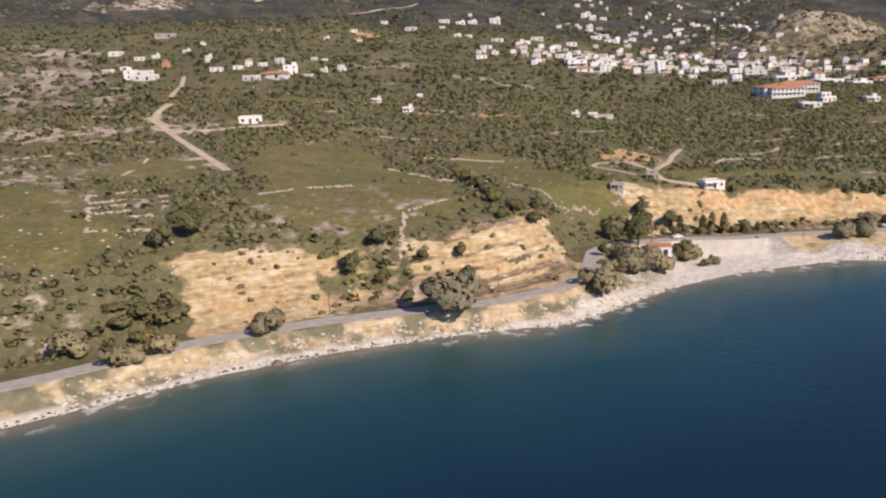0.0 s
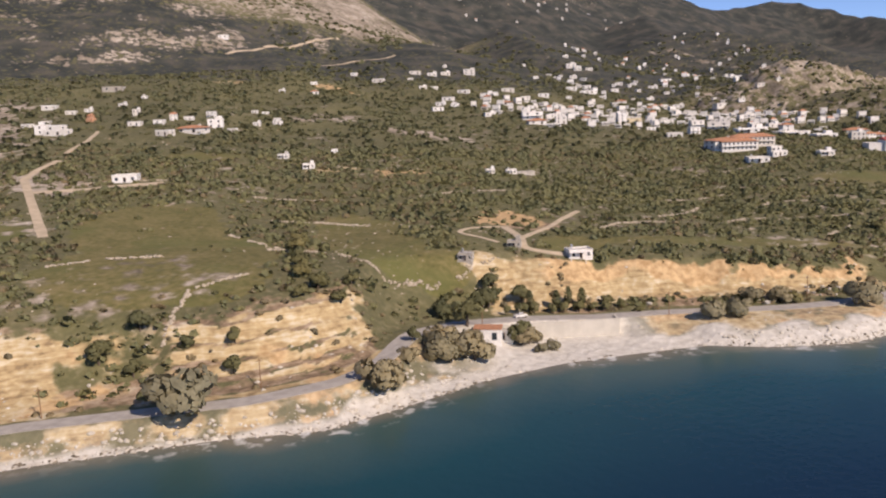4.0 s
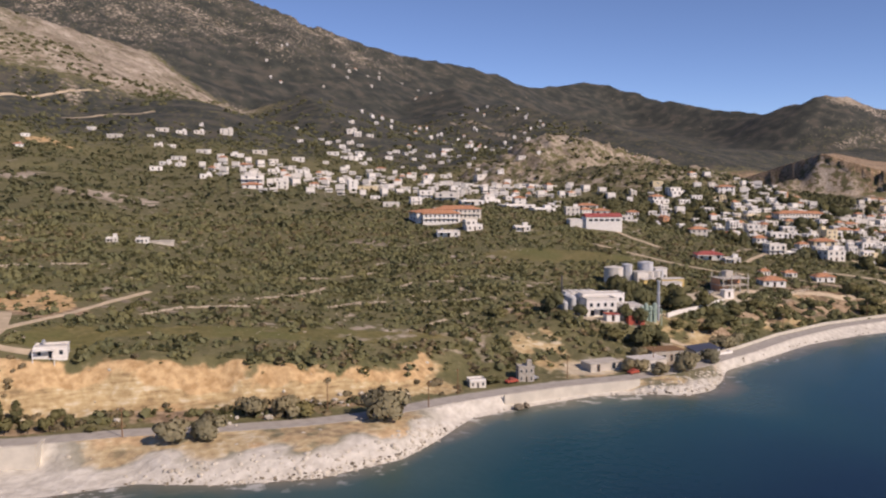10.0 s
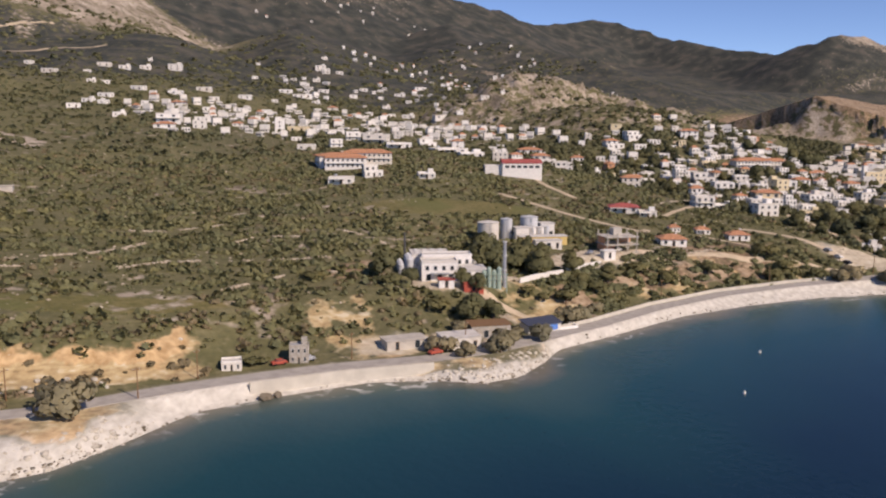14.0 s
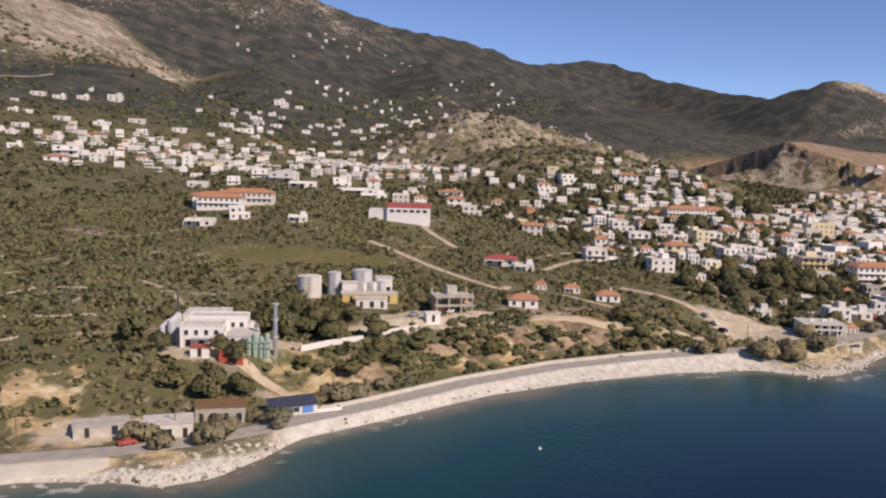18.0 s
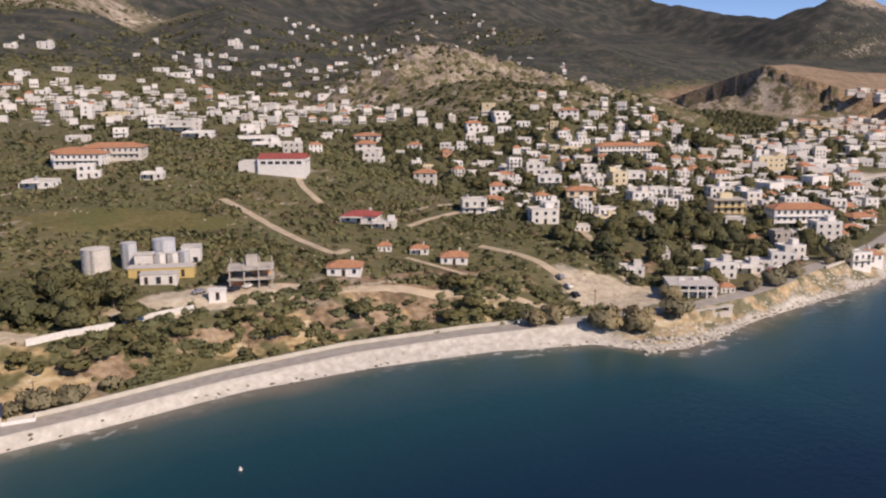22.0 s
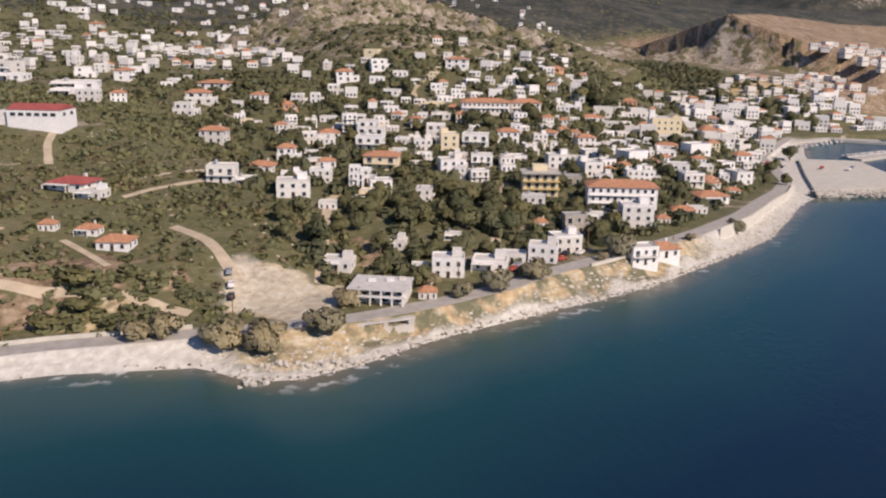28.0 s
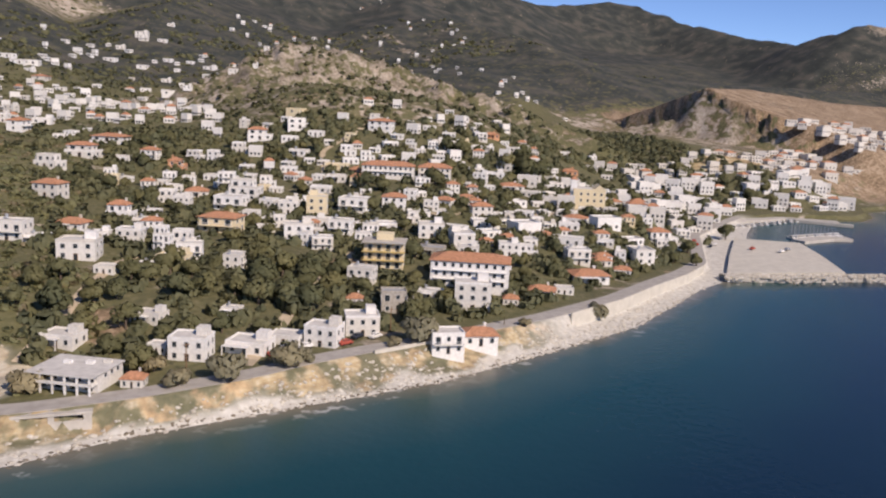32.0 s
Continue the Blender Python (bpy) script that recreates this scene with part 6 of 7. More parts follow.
quarter("white houses above the harbour bay", 11, 260, 1020, 1240, 540, 690, lambda x, y: 600 - 0.1 * (x - 1020) > y - 0.35 * (x - 1100) and not (1150 < x < 1200 and 560 < y < 600), (6, 10), 0.7)
quarter("white houses under the rocky hill", 10, 90, 740, 960, 440, 600, lambda x, y: True, (5, 8.5), 0.9)

# ---- trees ----
tree("tamarisk", -5, 216, 10.5)
tree("tamarisk", 4, 204, 8.5)
tree("olive", 6, 233, 6.5, 3.2)
tree("olive", 7, 227, 7.8, 3.9)
tree("tamarisk", 8, 205, 7.2)
tree("olive", 12, 220, 7.6, 3.8)
tree("olive", 13, 230, 9.5, 4.8)
tree("tamarisk", 15, 207, 8.7)
tree("olive", 19, 227, 10.9, 5.5)
tree("olive", 22, 229, 7.9, 4.0)
tree("pine", 22, 256, 8.7)
tree("pine", 30, 261, 10.6)
tree("pine", 34, 272, 7.3)
tree("tamarisk", 42, 210, 10.4)
tree("pine", 73, 237, 7.5)
tree("pine", 81, 232, 5.4)
tree("pine", 83, 217, 4.8)
tree("pine", 84, 244, 7.1)
tree("tamarisk", 90, 204, 17.2)
tree("pine", 95, 234, 4.4)
tree("pine", 105, 223, 5.4)
tree("pine", 107, 231, 5.2)
tree("tamarisk", 138, 203, 14.3)
tree("tamarisk", 150, 216, 6.5)
tree("pine", 155, 226, 5.1)
tree("tamarisk", 162, 221, 13.0)
tree("tamarisk", 164, 227, 9.4)
tree("tamarisk", 171, 219, 13.4)
tree("pine", 173, 248, 7.0)
tree("pine", 176, 235, 9.5)
tree("pine", 185, 250, 8.1)
tree("pine", 191, 230, 8.8)
tree("pine", 191, 252, 8.2)
tree("tamarisk", 193, 228, 9.2)
tree("tamarisk", 193, 220, 4.6)
tree("pine", 194, 258, 6.7)
tree("pine", 194, 254, 5.2)
tree("tamarisk", 197, 221, 5.3)
tree("pine", 202, 250, 7.5)
tree("cypress", 203, 246, 2.6)
tree("cypress", 211, 243, 3.1)
tree("cypress", 216, 244, 2.8)
tree("cypress", 220, 242, 3.1)
tree("olive", 229, 242, 5.6, 2.8)
tree("olive", 235, 232, 3.4, 1.7)
tree("tamarisk", 250, 215, 8.8)
tree("tamarisk", 259, 213, 9.8)
tree("tamarisk", 273, 223, 7.9)
tree("tamarisk", 281, 218, 8.4)
tree("olive", 284, 217, 7.6, 3.8)
tree("tamarisk", 302, 204, 12.4)
tree("olive", 349, 224, 5.3, 2.6)
tree("olive", 353, 224, 4.7, 2.3)
tree("olive", 387, 273, 7.7, 3.7)
tree("tamarisk", 399, 214, 6.6)
tree("tamarisk", 401, 212, 7.4)
tree("olive", 407, 257, 8.6, 4.1)
tree("tamarisk", 403, 205, 6.3)
tree("pine", 409, 266, 10.3)
tree("pine", 414, 256, 6.7)
tree("tamarisk", 413, 224, 6.0)
tree("tamarisk", 414, 204, 9.0)
tree("olive", 414, 237, 10.9, 5.4)
tree("tamarisk", 417, 206, 8.7)
tree("pine", 421, 231, 10.2)
tree("tamarisk", 428, 216, 4.8)
tree("pine", 428, 247, 7.6)
tree("pine", 429, 230, 8.2)
tree("pine", 431, 242, 7.5)
tree("tamarisk", 432, 209, 7.5)
tree("pine", 449, 268, 13.1)
tree("tamarisk", 447, 222, 5.1)
tree("olive", 450, 241, 6.5, 3.3)
tree("pine", 452, 263, 11.7)
tree("tamarisk", 453, 222, 9.1)
tree("olive", 454, 237, 5.4, 2.7)
tree("pine", 461, 287, 9.0)
tree("tamarisk", 460, 224, 7.2)
tree("olive", 462, 235, 9.7, 4.9)
tree("pine", 464, 266, 10.7)
tree("pine", 465, 289, 9.0)
tree("pine", 465, 253, 11.4)
tree("tamarisk", 469, 228, 6.4)
tree("olive", 469, 238, 9.9, 5.0)
tree("pine", 473, 278, 8.8)
tree("olive", 476, 245, 9.1, 4.6)
tree("olive", 480, 242, 10.2, 5.1)
tree("pine", 479, 253, 9.3)
tree("olive", 489, 245, 8.1, 4.1)
tree("olive", 493, 249, 7.1, 3.6)
tree("olive", 507, 249, 10.7, 5.4)
tree("olive", 517, 243, 10.7, 5.4)
tree("olive", 542, 246, 9.9, 4.9)
tree("olive", 569, 237, 8.7, 4.4)
tree("olive", 578, 238, 10.4, 5.2)
tree("olive", 579, 248, 12.1, 6.2)
tree("olive", 586, 228, 8.9, 4.4)
tree("tamarisk", 588, 220, 8.7)
tree("tamarisk", 595, 219, 9.2)
tree("tamarisk", 606, 210, 11.6)
tree("tamarisk", 616, 205, 11.8)
tree("tamarisk", 631, 205, 10.4)
tree("pine", 639, 265, 7.1)
tree("pine", 643, 282, 7.7)
tree("tamarisk", 642, 219, 7.9)
tree("pine", 647, 261, 11.7)
tree("pine", 650, 286, 8.6)
tree("pine", 655, 252, 6.9)
tree("pine", 658, 268, 8.1)
tree("pine", 660, 239, 6.5)
tree("pine", 665, 252, 8.4)
tree("pine", 668, 290, 7.0)
tree("pine", 666, 225, 8.2)
tree("tamarisk", 669, 224, 6.1)
tree("pine", 674, 283, 7.7)
tree("tamarisk", 673, 212, 7.1)
tree("pine", 673, 243, 5.9)
tree("pine", 681, 291, 10.5)
tree("pine", 680, 246, 7.5)
tree("pine", 681, 270, 9.0)
tree("tamarisk", 684, 214, 9.8)
tree("pine", 687, 287, 7.0)
tree("pine", 689, 273, 8.3)
tree("pine", 689, 247, 6.9)
tree("pine", 695, 293, 6.3)
tree("pine", 697, 271, 7.5)
tree("tamarisk", 699, 219, 9.5)
tree("pine", 699, 245, 6.1)
tree("pine", 703, 266, 9.8)
tree("tamarisk", 705, 221, 5.6)
tree("pine", 707, 280, 11.2)
tree("pine", 711, 298, 10.1)
tree("pine", 712, 270, 10.0)
tree("pine", 716, 289, 10.8)
tree("pine", 718, 262, 9.8)
tree("pine", 721, 278, 8.7)
tree("pine", 724, 285, 9.8)
tree("pine", 727, 272, 9.4)
tree("tamarisk", 731, 227, 4.4)
tree("pine", 735, 289, 8.2)
tree("pine", 739, 274, 6.1)
tree("tamarisk", 740, 230, 11.3)
tree("pine", 744, 231, 6.1)
tree("pine", 744, 247, 8.9)
tree("pine", 751, 252, 6.7)
tree("pine", 759, 281, 6.4)
tree("pine", 762, 264, 5.3)
tree("pine", 761, 433, 8.2)
tree("pine", 771, 314, 8.2)
tree("palm", 769, 259, 2.5)
tree("pine", 773, 292, 6.7)
tree("palm", 772, 240, 2.5)
tree("palm", 773, 259, 2.2)
tree("pine", 773, 276, 5.6)
tree("pine", 782, 387, 8.7)
tree("tamarisk", 778, 238, 4.2)
tree("cypress", 781, 295, 2.2)
tree("pine", 792, 274, 6.7)
tree("pine", 793, 430, 11.1)
tree("pine", 800, 372, 6.1)
tree("pine", 798, 304, 6.2)
tree("cypress", 804, 358, 2.4)
tree("pine", 802, 426, 9.7)
tree("pine", 802, 278, 5.9)
tree("pine", 807, 298, 6.2)
tree("pine", 811, 297, 7.3)
tree("tamarisk", 815, 253, 8.6)
tree("pine", 829, 356, 8.6)
tree("pine", 826, 298, 6.4)
tree("pine", 834, 433, 13.0)
tree("pine", 839, 320, 6.9)
tree("pine", 855, 416, 8.6)
tree("pine", 853, 459, 12.4)
tree("pine", 865, 412, 8.6)
tree("pine", 874, 507, 12.0)
tree("pine", 882, 500, 13.6)
tree("cypress", 896, 428, 4.6)
tree("pine", 891, 391, 7.2)
tree("cypress", 899, 408, 3.9)
tree("cypress", 902, 430, 4.4)
tree("cypress", 906, 427, 4.3)
tree("pine", 906, 486, 13.6)
tree("pine", 904, 321, 5.5)
tree("pine", 911, 314, 6.9)
tree("pine", 917, 481, 17.0)
tree("pine", 924, 476, 15.3)
tree("pine", 928, 506, 14.3)
tree("pine", 940, 424, 8.7)
tree("pine", 963, 451, 8.4)
tree("pine", 985, 409, 10.8)
tree("pine", 988, 464, 9.8)
tree("pine", 997, 388, 10.6)
tree("pine", 1021, 427, 9.6)
tree("pine", 1050, 468, 12.5)
tree("pine", 1105, 561, 14.7)
tree("pine", 1117, 523, 11.9)
tree("pine", 1120, 497, 11.7)
tree("pine", 1126, 482, 11.5)
tree("pine", 1140, 501, 11.9)
# small houses filling the gardens of the seaside town
rng = np.random.default_rng(404)
more = 0
for _ in range(1500):
    x, y, w = rng.uniform(668, 965), rng.uniform(255, 560), rng.uniform(5.5, 9)
    kind, tone = rng.uniform(), rng.uniform()
    back = y - float(coast(x))
    if more == 95 or back < 42 or back > 270 or (700 < x < 765 and 255 < y < 330) or (x < 705 and back < 75):
        continue
    if any(abs(x - hx) + abs(y - hy) < 0.78 * (w + hw) for hx, hy, hw in house_spots) or any(math.hypot(x - tx, y - ty) < w * 0.5 + 2 for tx, ty in tree_spots):
        continue
    house(round(x), round(y), round(w, 1), 1 if kind < 0.55 else 2, "tile" if kind > 0.86 else "flat", "cream" if tone > 0.94 else "white")
    more += 1
for k in range(9):
    tree("pine", 453 + (k * 11) % 27, 262 + (k * 7) % 21, 6.5 + (k * 5) % 4, 7.5 + k % 3)
rng = np.random.default_rng(77)
for _ in range(700):
    x, y = rng.uniform(650, 960), rng.uniform(245, 560)
    if len(tree_spots) > 330:
        break
    if y - coast(x) > 34 and all(abs(x - hx) > hw * 0.5 + 2 or abs(y - hy) > hw * 0.5 + 2 for hx, hy, hw in house_spots):
        tree("pine" if rng.uniform() < 0.75 else "olive", round(x), round(y), round(rng.uniform(5, 9), 1))

plain_block("beach_house", "small white house with a reddish roof above the bay", "house", 180, 229, -30, 8, 5, 3.2, W, TILE, 2)
plain_block("beach_shed", "low white shed under tamarisks by the bay", "shed", 187, 233, -30, 6, 3.5, 2.6, W, CONCRETE, 1)
for k in range(9):
    rx_ = 194 + 4.6 * k
    tree("olive", round(rx_), round(float(road_at(rx_)[0]) + 6.5), 3.2 + (k * 7 % 4) * 0.5, 3.6 + (k * 5 % 3) * 0.6)
for gx_, gy_, gw in ((142, 310, 8), (139, 300, 7), (137, 288, 8), (135, 276, 7), (133, 266, 8), (131, 256, 7), (134, 247, 8), (139, 241, 7), (145, 250, 6), (128, 244, 6)):
    tree("olive", gx_, gy_, gw, gw * 0.62)

# ---- scrub, woods and stones ----
def scrub_chance(x, y, d):
    clump = smooth(-0.1, 0.16, fbm(x / 26, y / 26, 90)) * 0.65 + 0.35
    clump = clump * (1 - 0.4 * smooth(190, 120, x) * smooth(480, 400, y))
    clump = clump * ~near_lines(x, y, [q[1] for q in TRACKS], 4.0) * ~near_lines(x, y, FIELD_WALLS, 2.0)
    return clump * (1 - cut_mask(x, y)) * (1 - 0.98 * field_mask(x, y)) * (1 - clearing(x, y)) * off_road(x, y, 8) * (y > road_at(x)[0] + 5)


BUSH = [bush_template(5), bush_template(6), bush_template(7, 18)]
x, y, rng = spread(11, 46000, -60, 660, 24, 330, scrub_chance)
scattered("scrub", "dark green maquis scrub on the slope", "scrub", x, y, 0.5 + 1.9 * rng.uniform(size=len(x)) ** 1.8, BUSH[2], SCRUB, 1)
x, y, rng = spread(12, 14000, -60, 660, 24, 360, lambda x, y, d: scrub_chance(x, y, d) * smooth(-0.1, 0.1, fbm(x / 60, y / 60, 92)))
scattered("dry_scrub", "dry brownish scrub on the slope", "scrub", x, y, 0.6 + 1.3 * rng.uniform(size=len(x)), BUSH[2], SCRUB_DRY, 2)
x, y, rng = spread(13, 17000, -60, 1000, 300, 800, lambda x, y, d: scrub_chance(x, y, d) * (1 - 0.3 * hill_mask(x, y)))
scattered("far_scrub", "dark green scrub and olive groves further up", "scrub", x, y, 1.2 + 2.4 * rng.uniform(size=len(x)) ** 1.5, BUSH[2], WOODS, 3)
x, y, rng = spread(14, 9800, 640, 1180, 26, 380, lambda x, y, d: 0.8 * off_road(x, y, 10) * (1 - clearing(x, y)) * (1 - 0.85 * hill_mask(x, y)) * (smooth(-0.2, 0.0, fbm(x / 30, y / 30, 94))), 0.2)
scattered("town_greenery", "dark green trees and shrubs between the houses", "greenery", x, y, 1.3 + 2.3 * rng.uniform(size=len(x)) ** 1.5, BUSH[0], WOODS, 4, (0.8, 1.5))
x, y, rng = spread(15, 9000, 300, 1900, 800, 1900, lambda x, y, d: smooth(-0.08, 0.12, fbm(x / 70, y / 70, 95)) * smooth(1700, 1450, y))
scattered("mountain_scrub", "dark shrubs on the mountain flank", "scrub", x, y, 2.0 + 3.2 * rng.uniform(size=len(x)), BUSH[2], WOODS, 5)
x, y, rng = spread(16, 900, 465, 610, 14, 45, lambda x, y, d: 0.75 * (y > road_at(x)[0] + 5) * smooth(-0.2, 0.1, fbm(x / 12, y / 12, 96)))
scattered("bank_scrub", "grey-green shrubs on the bank above the road", "scrub", x, y, 0.9 + 1.5 * rng.uniform(size=len(x)), BUSH[0], SCRUB, 6)

STONE = [stone_template(1), stone_template(2), stone_template(3)]


def shore_rock(x, y, d):
    rocky = np.maximum.reduce([smooth(-20, 0, x) * smooth(175, 160, x), smooth(236, 246, x) * smooth(326, 312, x), smooth(380, 390, x) * smooth(440, 430, x), smooth(600, 608, x) * smooth(900, 850, x)])
    return (0.03 + 0.97 * rocky) * (y < road_at(x)[0] - 5) * np.clip(1.3 - d / np.where((x > 236) & (x < 326), 7.0, 15.0), 0.03, 1)


x, y, rng = spread(21, 16000, -60, 940, -1.0, 22, shore_rock)
scattered("shore_boulders", "pale limestone boulders along the shore", "rocks", x, y, 0.25 + 1.0 * rng.uniform(size=len(x)) ** 2.6, STONE[0], STONES, 7, (0.7, 1.0), 0.2)
x, y, rng = spread(22, 5200, -60, 940, -3.2, 1.6, lambda x, y, d: 0.15 + shore_rock(x, y, d))
scattered("wet_rocks", "dark wet rocks at the water's edge", "rocks", x, y, 0.2 + 0.7 * rng.uniform(size=len(x)) ** 2, STONE[1], WETSTONES, 8, (0.5, 0.9), 0.1)
x, y, rng = spread(23, 14000, -60, 640, 34, 420, lambda x, y, d: smooth(-0.04, 0.18, fbm(x / 30, y / 30, 97)) * (1 - cut_mask(x, y)) * off_road(x, y, 8))
scattered("field_stones", "pale stones strewn over the scrub slope", "rocks", x, y, 0.25 + 0.9 * rng.uniform(size=len(x)) ** 3, STONE[2], FIELDSTONES, 9, (0.6, 1.0), 0.15)
x, y, rng = spread(24, 2200, 20, 345, 12, 56, lambda x, y, d: 0.5 * cut_mask(x, y) * smooth(-0.05, 0.15, fbm(x / 12, y / 12, 98)))
scattered("cut_rubble", "yellow rubble on the cut slope", "rocks", x, y, 0.25 + 0.9 * rng.uniform(size=len(x)) ** 3, STONE[0], STONES, 10, (0.7, 1.0), 0.2)
x, y, rng = spread(25, 1500, 20, 345, 12, 56, lambda x, y, d: 0.5 * smooth(0.0, 0.2, fbm(x / 10, y / 10, 99)) * (y > road_at(x)[0] + 6))
scattered("cut_shrubs", "small shrubs on the cut slope", "scrub", x, y, 0.5 + 1.0 * rng.uniform(size=len(x)), BUSH[1], SCRUB_DRY, 11)
x, y, rng = spread(27, 400, 200, 340, 10, 60, lambda x, y, d: 0.8 * (y > road_at(x)[0] + 5) * (y < road_at(x)[0] + 17) * smooth(-0.15, 0.1, fbm(x / 9, y / 9, 101)))
scattered("talus_shrubs", "brownish shrubs at the foot of the quarry face", "scrub", x, y, 0.5 + 1.1 * rng.uniform(size=len(x)), BUSH[0], SCRUB_DRY, 13)
x, y, rng = spread(26, 2600, 740, 1110, 220, 660, lambda x, y, d: hill_mask(x, y) * smooth(-0.1, 0.15, fbm(x / 20, y / 20, 100)))
scattered("hill_crags", "grey limestone crags on the rocky hill", "rocks", x, y, 0.5 + 2.0 * rng.uniform(size=len(x)) ** 3, STONE[2], FIELDSTONES, 12, (0.7, 1.3), 0.3)


def boulder(x, y, r, label, material=None):
    v, f = stone_template(int(x * 7 + y))
    ob = mesh_object("boulder", (v * r).tolist(), f.tolist(), material or STONES)
    ob.matrix_basis = pose(x, y, max(0, ground_z(x, y)) + 0.3 * r, 0, 0, x * 13 % 360)
    return tagged(ob, label, "boulder")


boulder(276, 219, 1.7, "large pale boulder beside the road")
boulder(242, 236, 1.3, "pale boulder at the foot of the quarry face")
boulder(347, 206, 2.3, "dark rock outcrop on the beach", WETSTONES)
boulder(350, 207, 1.6, "dark rock outcrop on the beach", WETSTONES)
boulder(41, 199.5, 1.6, "brown rock at the water's edge", WETSTONES)
for i in range(26):
    bx = 262 + (i * 37 % 52)
    boulder(bx, 217 + (i * 53 % 9), 0.5 + (i * 29 % 10) / 14, "pale boulder below the quarry face")
for i in range(22):
    boulder(606 + (i * 17 % 30), 190.5 + (i * 31 % 9), 0.7 + (i * 23 % 10) / 11, "pale boulder on the rocky point")

# ---- walls ----
stone_wall([(184, 234.6), (194, 232.9), (208, 228.5), (222, 223.8)], 1, 0.8, PALEWALL, "retaining_wall", "tall white concrete retaining wall below the road", zs=6.4, rough=0)
stone_wall([(222, 223.8), (224.5, 230)], 1, 0.8, PALEWALL, "retaining_wall", "end return of the white retaining wall", zs=6.0, rough=0)
for x0, x1, top, side in ((344, 392, 0.5, -5.2), (446, 604, 1.1, 4.0), (724, 742, 0.8, -3.9), (800, 915, 0.8, -5.2)):
    for a in np.arange(x0, x1, 36.0):
        seg = np.arange(a, min(a + 36.0, x1) + 0.1, 3.0)
        stone_wall(list(zip(seg, road_at(seg)[0] + side)), top, 0.6, PALEWALL, "parapet_wall", "low pale wall along the coast road", 3.0, "road", rough=0)
for k, pts in enumerate(FIELD_WALLS):
    if k in (23, 24):
        stone_wall(pts, 1.8, 0.4, W, "yard_wall", "white yard wall below the works", rough=0.05)
    else:
        dry_wall(pts)


def culvert():
    ob = thing("road_bridge", "pale concrete bridge with dark openings under the road", "bridge", (647, 204.7, 0), -4)
    part("abutment", joined(box(-7.6, 0, 0.5, -6, 1.6, 4.7), box(-0.8, 0, 0.5, 0.4, 1.6, 4.7), box(6, 0, 0.5, 7.6, 1.6, 4.7), box(-6, 0, 0.5, -0.8, 1.6, 3.1), box(0.4, 0, 0.5, 6, 1.6, 3.3)), CONCRETE, ob)
    part("deck_edge", box(-7.8, -0.2, 4.6, 7.8, 1.7, 5.2), CONCRETE, ob)
    # black panels set back in the openings stand in for shade under the deck
    part("opening_back", joined(box(-6, 1.2, 3.1, -0.8, 1.5, 4.6), box(0.4, 1.2, 3.3, 6, 1.5, 4.6)), RUBBER_AND_SHADE, ob, "black panel in place of the opening's deep shade")


culvert()


# ---- poles, cars, boats ----
def pole_model():
    ob = thing("utility_pole", "wooden utility pole with a cross-arm by the road", "pole")
    part("post", ring(8, 0.16, 0.11, -0.5, 7.5), WOOD, ob)
    part("cross_arm", box(-0.9, -0.06, 6.8, 0.9, 0.06, 6.95), WOOD, ob)
    for i in (-0.8, 0, 0.8):
        part("insulator", ring(6, 0.06, 0.04, 6.95, 7.15, i, 0), FRAME, ob)
    return ob


pole0 = pole_model()
first = True
for px, py in ((241, 224), (292, 218), (318, 209), (180, 233), (110, 213), (60, 217), (12, 214), (334, 219), (375, 218), (408, 213), (452, 223), (505, 234), (560, 231), (612, 221), (676, 221), (735, 240)):
    ob = pole0 if first else copy_thing(pole0, Matrix.Identity(4))
    first = False
    ob.matrix_basis = pose(px, py, ground_z(px, py), 0, 0, 20)
    ob["group"] = "utility poles along the coast road"


def car_model(paint, label):
    ob = thing("car", label, "car")
    v = [(-2.1, 0.35), (-2.1, 0.8), (-1.9, 0.95), (-1.2, 1.0), (-0.7, 1.45), (0.9, 1.45), (1.4, 0.98), (2.0, 0.85), (2.1, 0.35)]
    n = len(v)
    body = [(x, s * (0.85 if z < 1.2 else 0.7), z) for s in (-1, 1) for x, z in v]
    part("body", (body, [tuple(range(n)), tuple(range(2 * n - 1, n - 1, -1))] + [(i, n + i, n + (i + 1) % n, (i + 1) % n) for i in range(n)]), paint, ob)
    part("glasshouse", box(-0.95, -0.79, 1.04, 1.15, 0.79, 1.36), GLASS, ob, "dark car windows")
    for wx in (-1.3, 1.3):
        for wy in (-0.85, 0.68):
            wv, wf = ring(12, 0.33, 0.33, 0, 0.2)
            part("wheel", ([(x, z, y) for x, y, z in wv], wf), RUBBER_AND_SHADE, ob, "", (wx, wy, 0.33))
    return ob


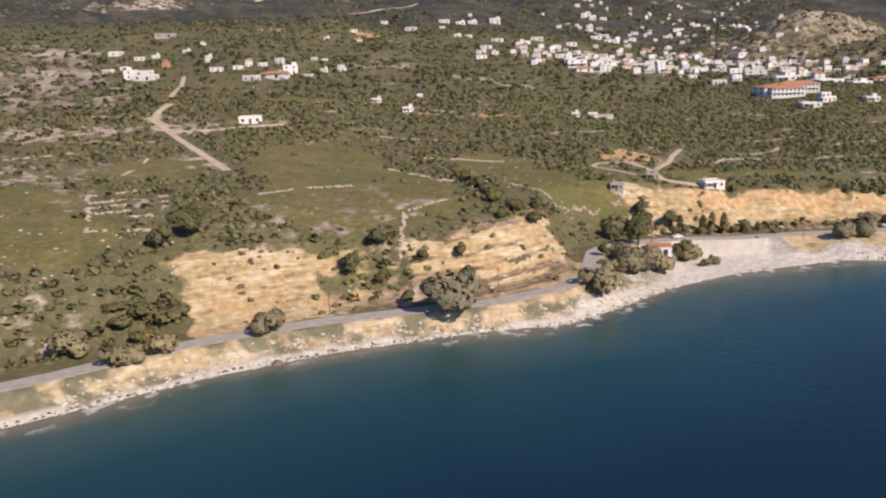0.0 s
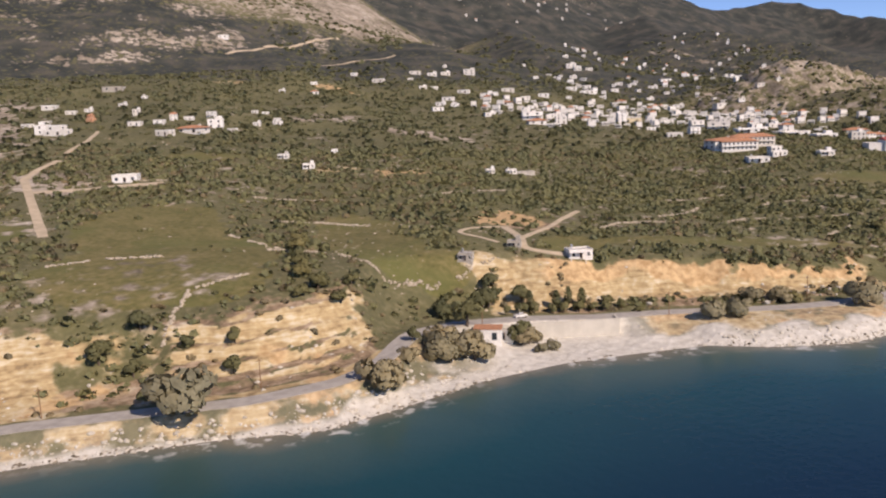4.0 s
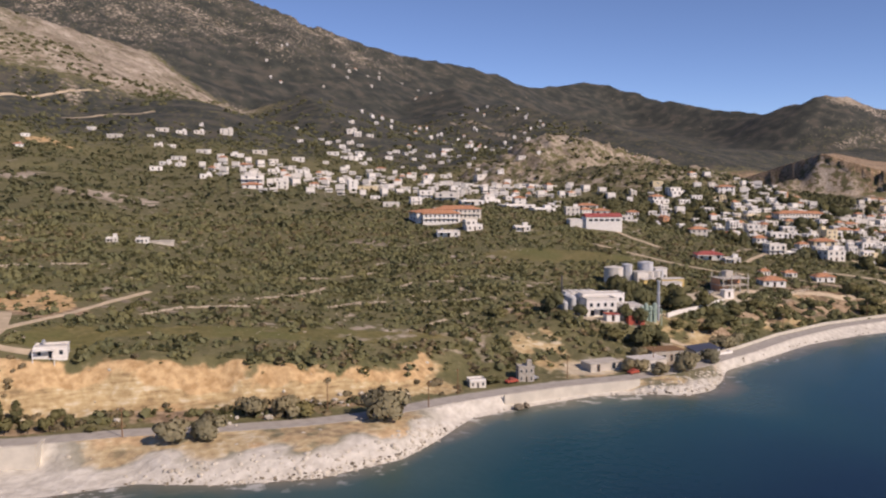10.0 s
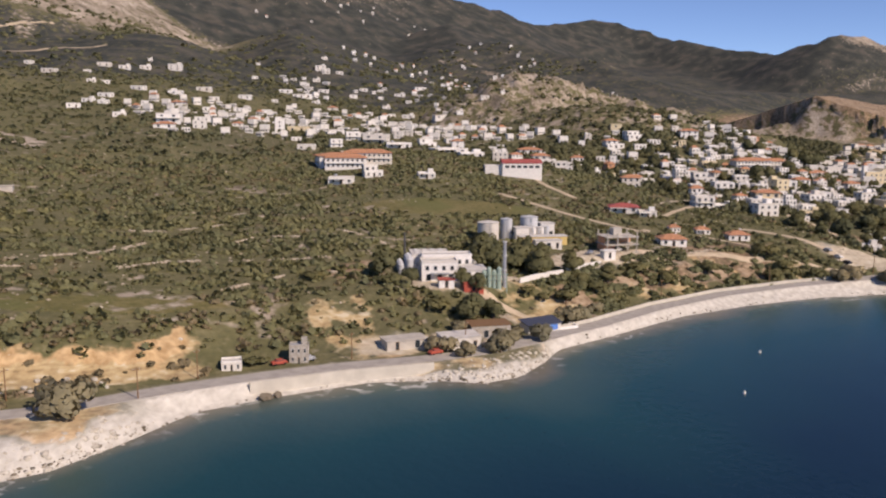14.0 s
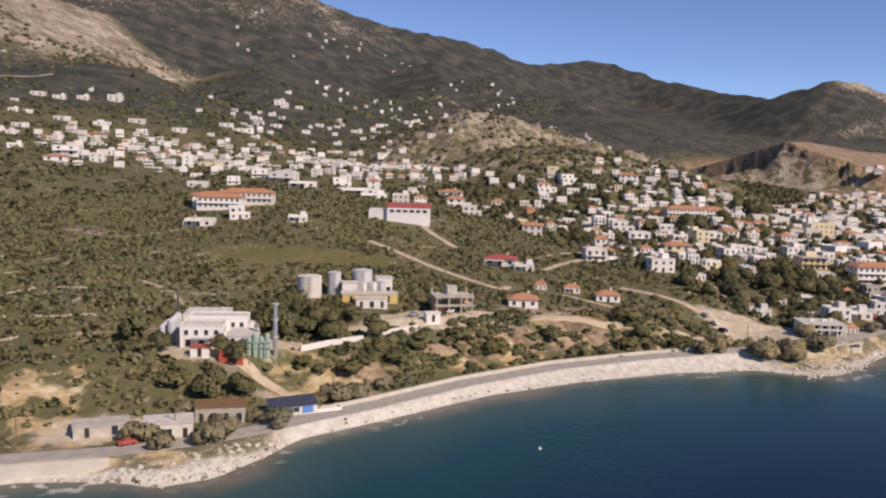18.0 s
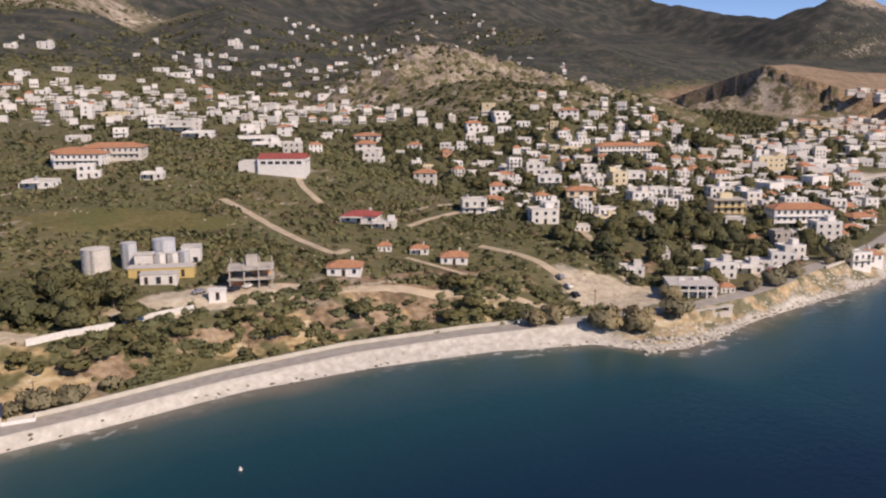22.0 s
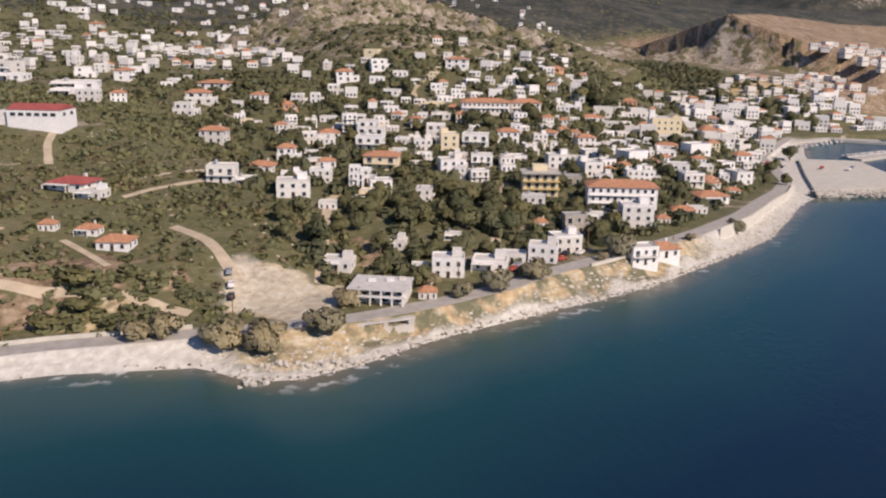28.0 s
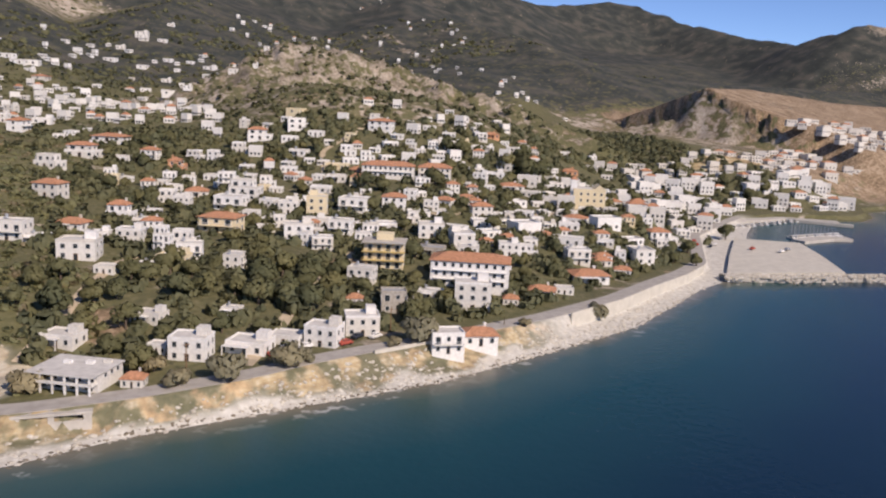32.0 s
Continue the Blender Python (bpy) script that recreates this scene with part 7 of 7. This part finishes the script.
paints = [(W, "white parked car"), (plain("silver_paint", (0.45, 0.46, 0.48), 0.35, 0.5), "silver parked car"), (REDPAINT, "red parked car"), (plain("dark_paint", (0.03, 0.035, 0.05), 0.3), "dark parked car")]
cars = [car_model(p, f"{l} by the roadside") for p, l in paints]
taken = set()
for i, (cx, cy, turn) in enumerate(((708, 232, 25), (714, 235, 30), (719, 232, 20), (724, 237, 35), (729, 236, 30), (702, 231, 20), (699, 228, 15), (615, 235, 80), (616, 240, 80), (617, 246, 78), (397, 211, 5), (510, 266, 30), (515, 268, 40),
                                     (500, 268, 20), (960, 372, 40), (968, 368, 45), (975, 372, 40), (982, 366, 50), (953, 362, 35), (990, 372, 40), (196, 239, 0), (364, 222, 0), (356, 222, 0), (700, 226, 28), (990, 340, 20), (998, 344, 20), (980, 350, 25))):
    src = cars[i % 4]
    ob = src if i % 4 not in taken else copy_thing(src, Matrix.Identity(4))
    taken.add(i % 4)
    z = 1.95 if 940 < cx and cy < 400 and cy < coast(cx) else ground_z(cx, cy) + 0.02
    ob.matrix_basis = pose(cx, cy, z + 0.15, 0, 0, turn)
    ob["group"] = "parked cars"

# ---- harbour ----
quay = mesh_object("quay", [(920, 304, -2), (980, 292, -2), (1006, 328, -2), (1029, 364, -2), (1000, 384, -2), (955, 340, -2), (920, 304, 1.8), (980, 292, 1.8), (1006, 328, 1.8), (1029, 364, 1.8), (1000, 384, 1.8), (955, 340, 1.8)],
                   [(6, 7, 8, 9, 10, 11)] + [(i, (i + 1) % 6, 6 + (i + 1) % 6, 6 + i) for i in range(6)], PALEWALL)
tagged(quay, "pale concrete harbour quay", "quay", kind="structure")
for name, pts, wide in (("mole", [(1036, 372), (1066, 377), (1078, 372)], 9), ("quay_edge", [(1010, 432), (1060, 448), (1110, 452), (1136, 430)], 8), ("spur", [(1108, 448), (1133, 415)], 5)):
    q = np.array(pts, float)
    t = np.gradient(q, axis=0)
    t /= np.linalg.norm(t, axis=1)[:, None]
    s = np.stack([-t[:, 1], t[:, 0]], -1) * wide / 2
    n = len(q)
    v = [(*p, z) for z in (-2, 1.7) for p in np.concatenate([q + s, q - s]).tolist()]
    f = [(2 * n + i, 2 * n + i + 1, 3 * n + i + 1, 3 * n + i) for i in range(n - 1)] + [(i, i + 1, 2 * n + i + 1, 2 * n + i) for i in range(n - 1)] + [(n + i, 3 * n + i, 3 * n + i + 1, n + i + 1) for i in range(n - 1)]
    f += [(0, 2 * n, 3 * n, n), (n - 1, 2 * n - 1, 4 * n - 1, 3 * n - 1)]
    tagged(mesh_object(name, v, f, CONCRETE), "concrete harbour mole", "quay", kind="structure")
rng = np.random.default_rng(31)
bw = np.array([(912, 298), (940, 290), (985, 281), (1040, 268), (1090, 256), (1140, 246)], float)
run = np.append(0, np.cumsum(np.hypot(*np.diff(bw, axis=0).T)))
s = rng.uniform(0, run[-1], 1500)
off = rng.normal(0, 3.2, 1500)
bx, by = np.interp(s, run, bw[:, 0]) + off * 0.25, np.interp(s, run, bw[:, 1]) + off
bz = 2.6 - 0.055 * off ** 2
tv, tf = STONE[0]
vs = np.concatenate([tv * r + np.array([x, y, z]) for x, y, z, r in zip(bx, by, bz, rng.uniform(0.5, 1.3, 1500))])
fs = (tf[None] + (np.arange(1500) * len(tv))[:, None, None]).reshape(-1, 3)
tagged(mesh_object("breakwater_rocks", vs.tolist(), fs.tolist(), STONES), "pale boulders of the harbour breakwater", "breakwater", kind="stuff")
tagged(ribbon("breakwater_core", bw.tolist(), 5, CONCRETE, 0, 5, zs=True), "rubble core of the breakwater", "breakwater", kind="structure").location.z = -0.4


def boat_model(label, length, mast):
    ob = thing("boat", label, "boat")
    a, b, v = length / 2, length * 0.16, []
    for z, k in ((0.9, 1.0), (-0.3, 0.6)):
        v += [(-a * (0.7 + 0.3 * k), -b * k, z), (a * 0.4, -b * k, z), (a * (0.8 + 0.2 * k), 0, z), (a * 0.4, b * k, z), (-a * (0.7 + 0.3 * k), b * k, z)]
    part("hull", (v, [(0, 1, 2, 3, 4), (9, 8, 7, 6, 5)] + [(i, 5 + i, 5 + (i + 1) % 5, (i + 1) % 5) for i in range(5)]), W, ob)
    cabin = part("cabin", box(-a * 0.4, -b * 0.6, 0.9, a * 0.15, b * 0.6, 1.9), W, ob)
    part("cabin_window", box(-a * 0.42, -b * 0.62, 1.25, a * 0.17, b * 0.62, 1.6), GLASS, cabin)
    if mast:
        part("mast", ring(6, 0.08, 0.05, 0.9, length * 1.1, a * 0.1, 0), STEEL, ob)
    return ob


boats = [boat_model("white motor boat moored in the harbour", 6.5, False), boat_model("white sailing yacht moored in the harbour", 10, True)]
for i in range(26):
    src = boats[i % 2]
    ob = src if i < 2 else copy_thing(src, Matrix.Identity(4))
    k = i // 2
    bx_, by_ = (1046 + 3.4 * k, 386 + 0.3 * k) if i % 2 else (1026 + 7 * k, 424 + 1.6 * k)
    ob.matrix_basis = pose(bx_, by_, 0, 0, 0, 70 + i * 9 % 30)
    ob["group"] = "boats in the harbour"
buoy = thing("mooring_buoy", "small white buoy afloat on the sea", "buoy", (452, 152, 0))
part("float", ring(10, 0.5, 0.3, -0.3, 0.5), W, buoy)
part("top_ring", ring(8, 0.12, 0.12, 0.5, 0.8), W, buoy)
copy_thing(buoy, pose(486, 175, 0))
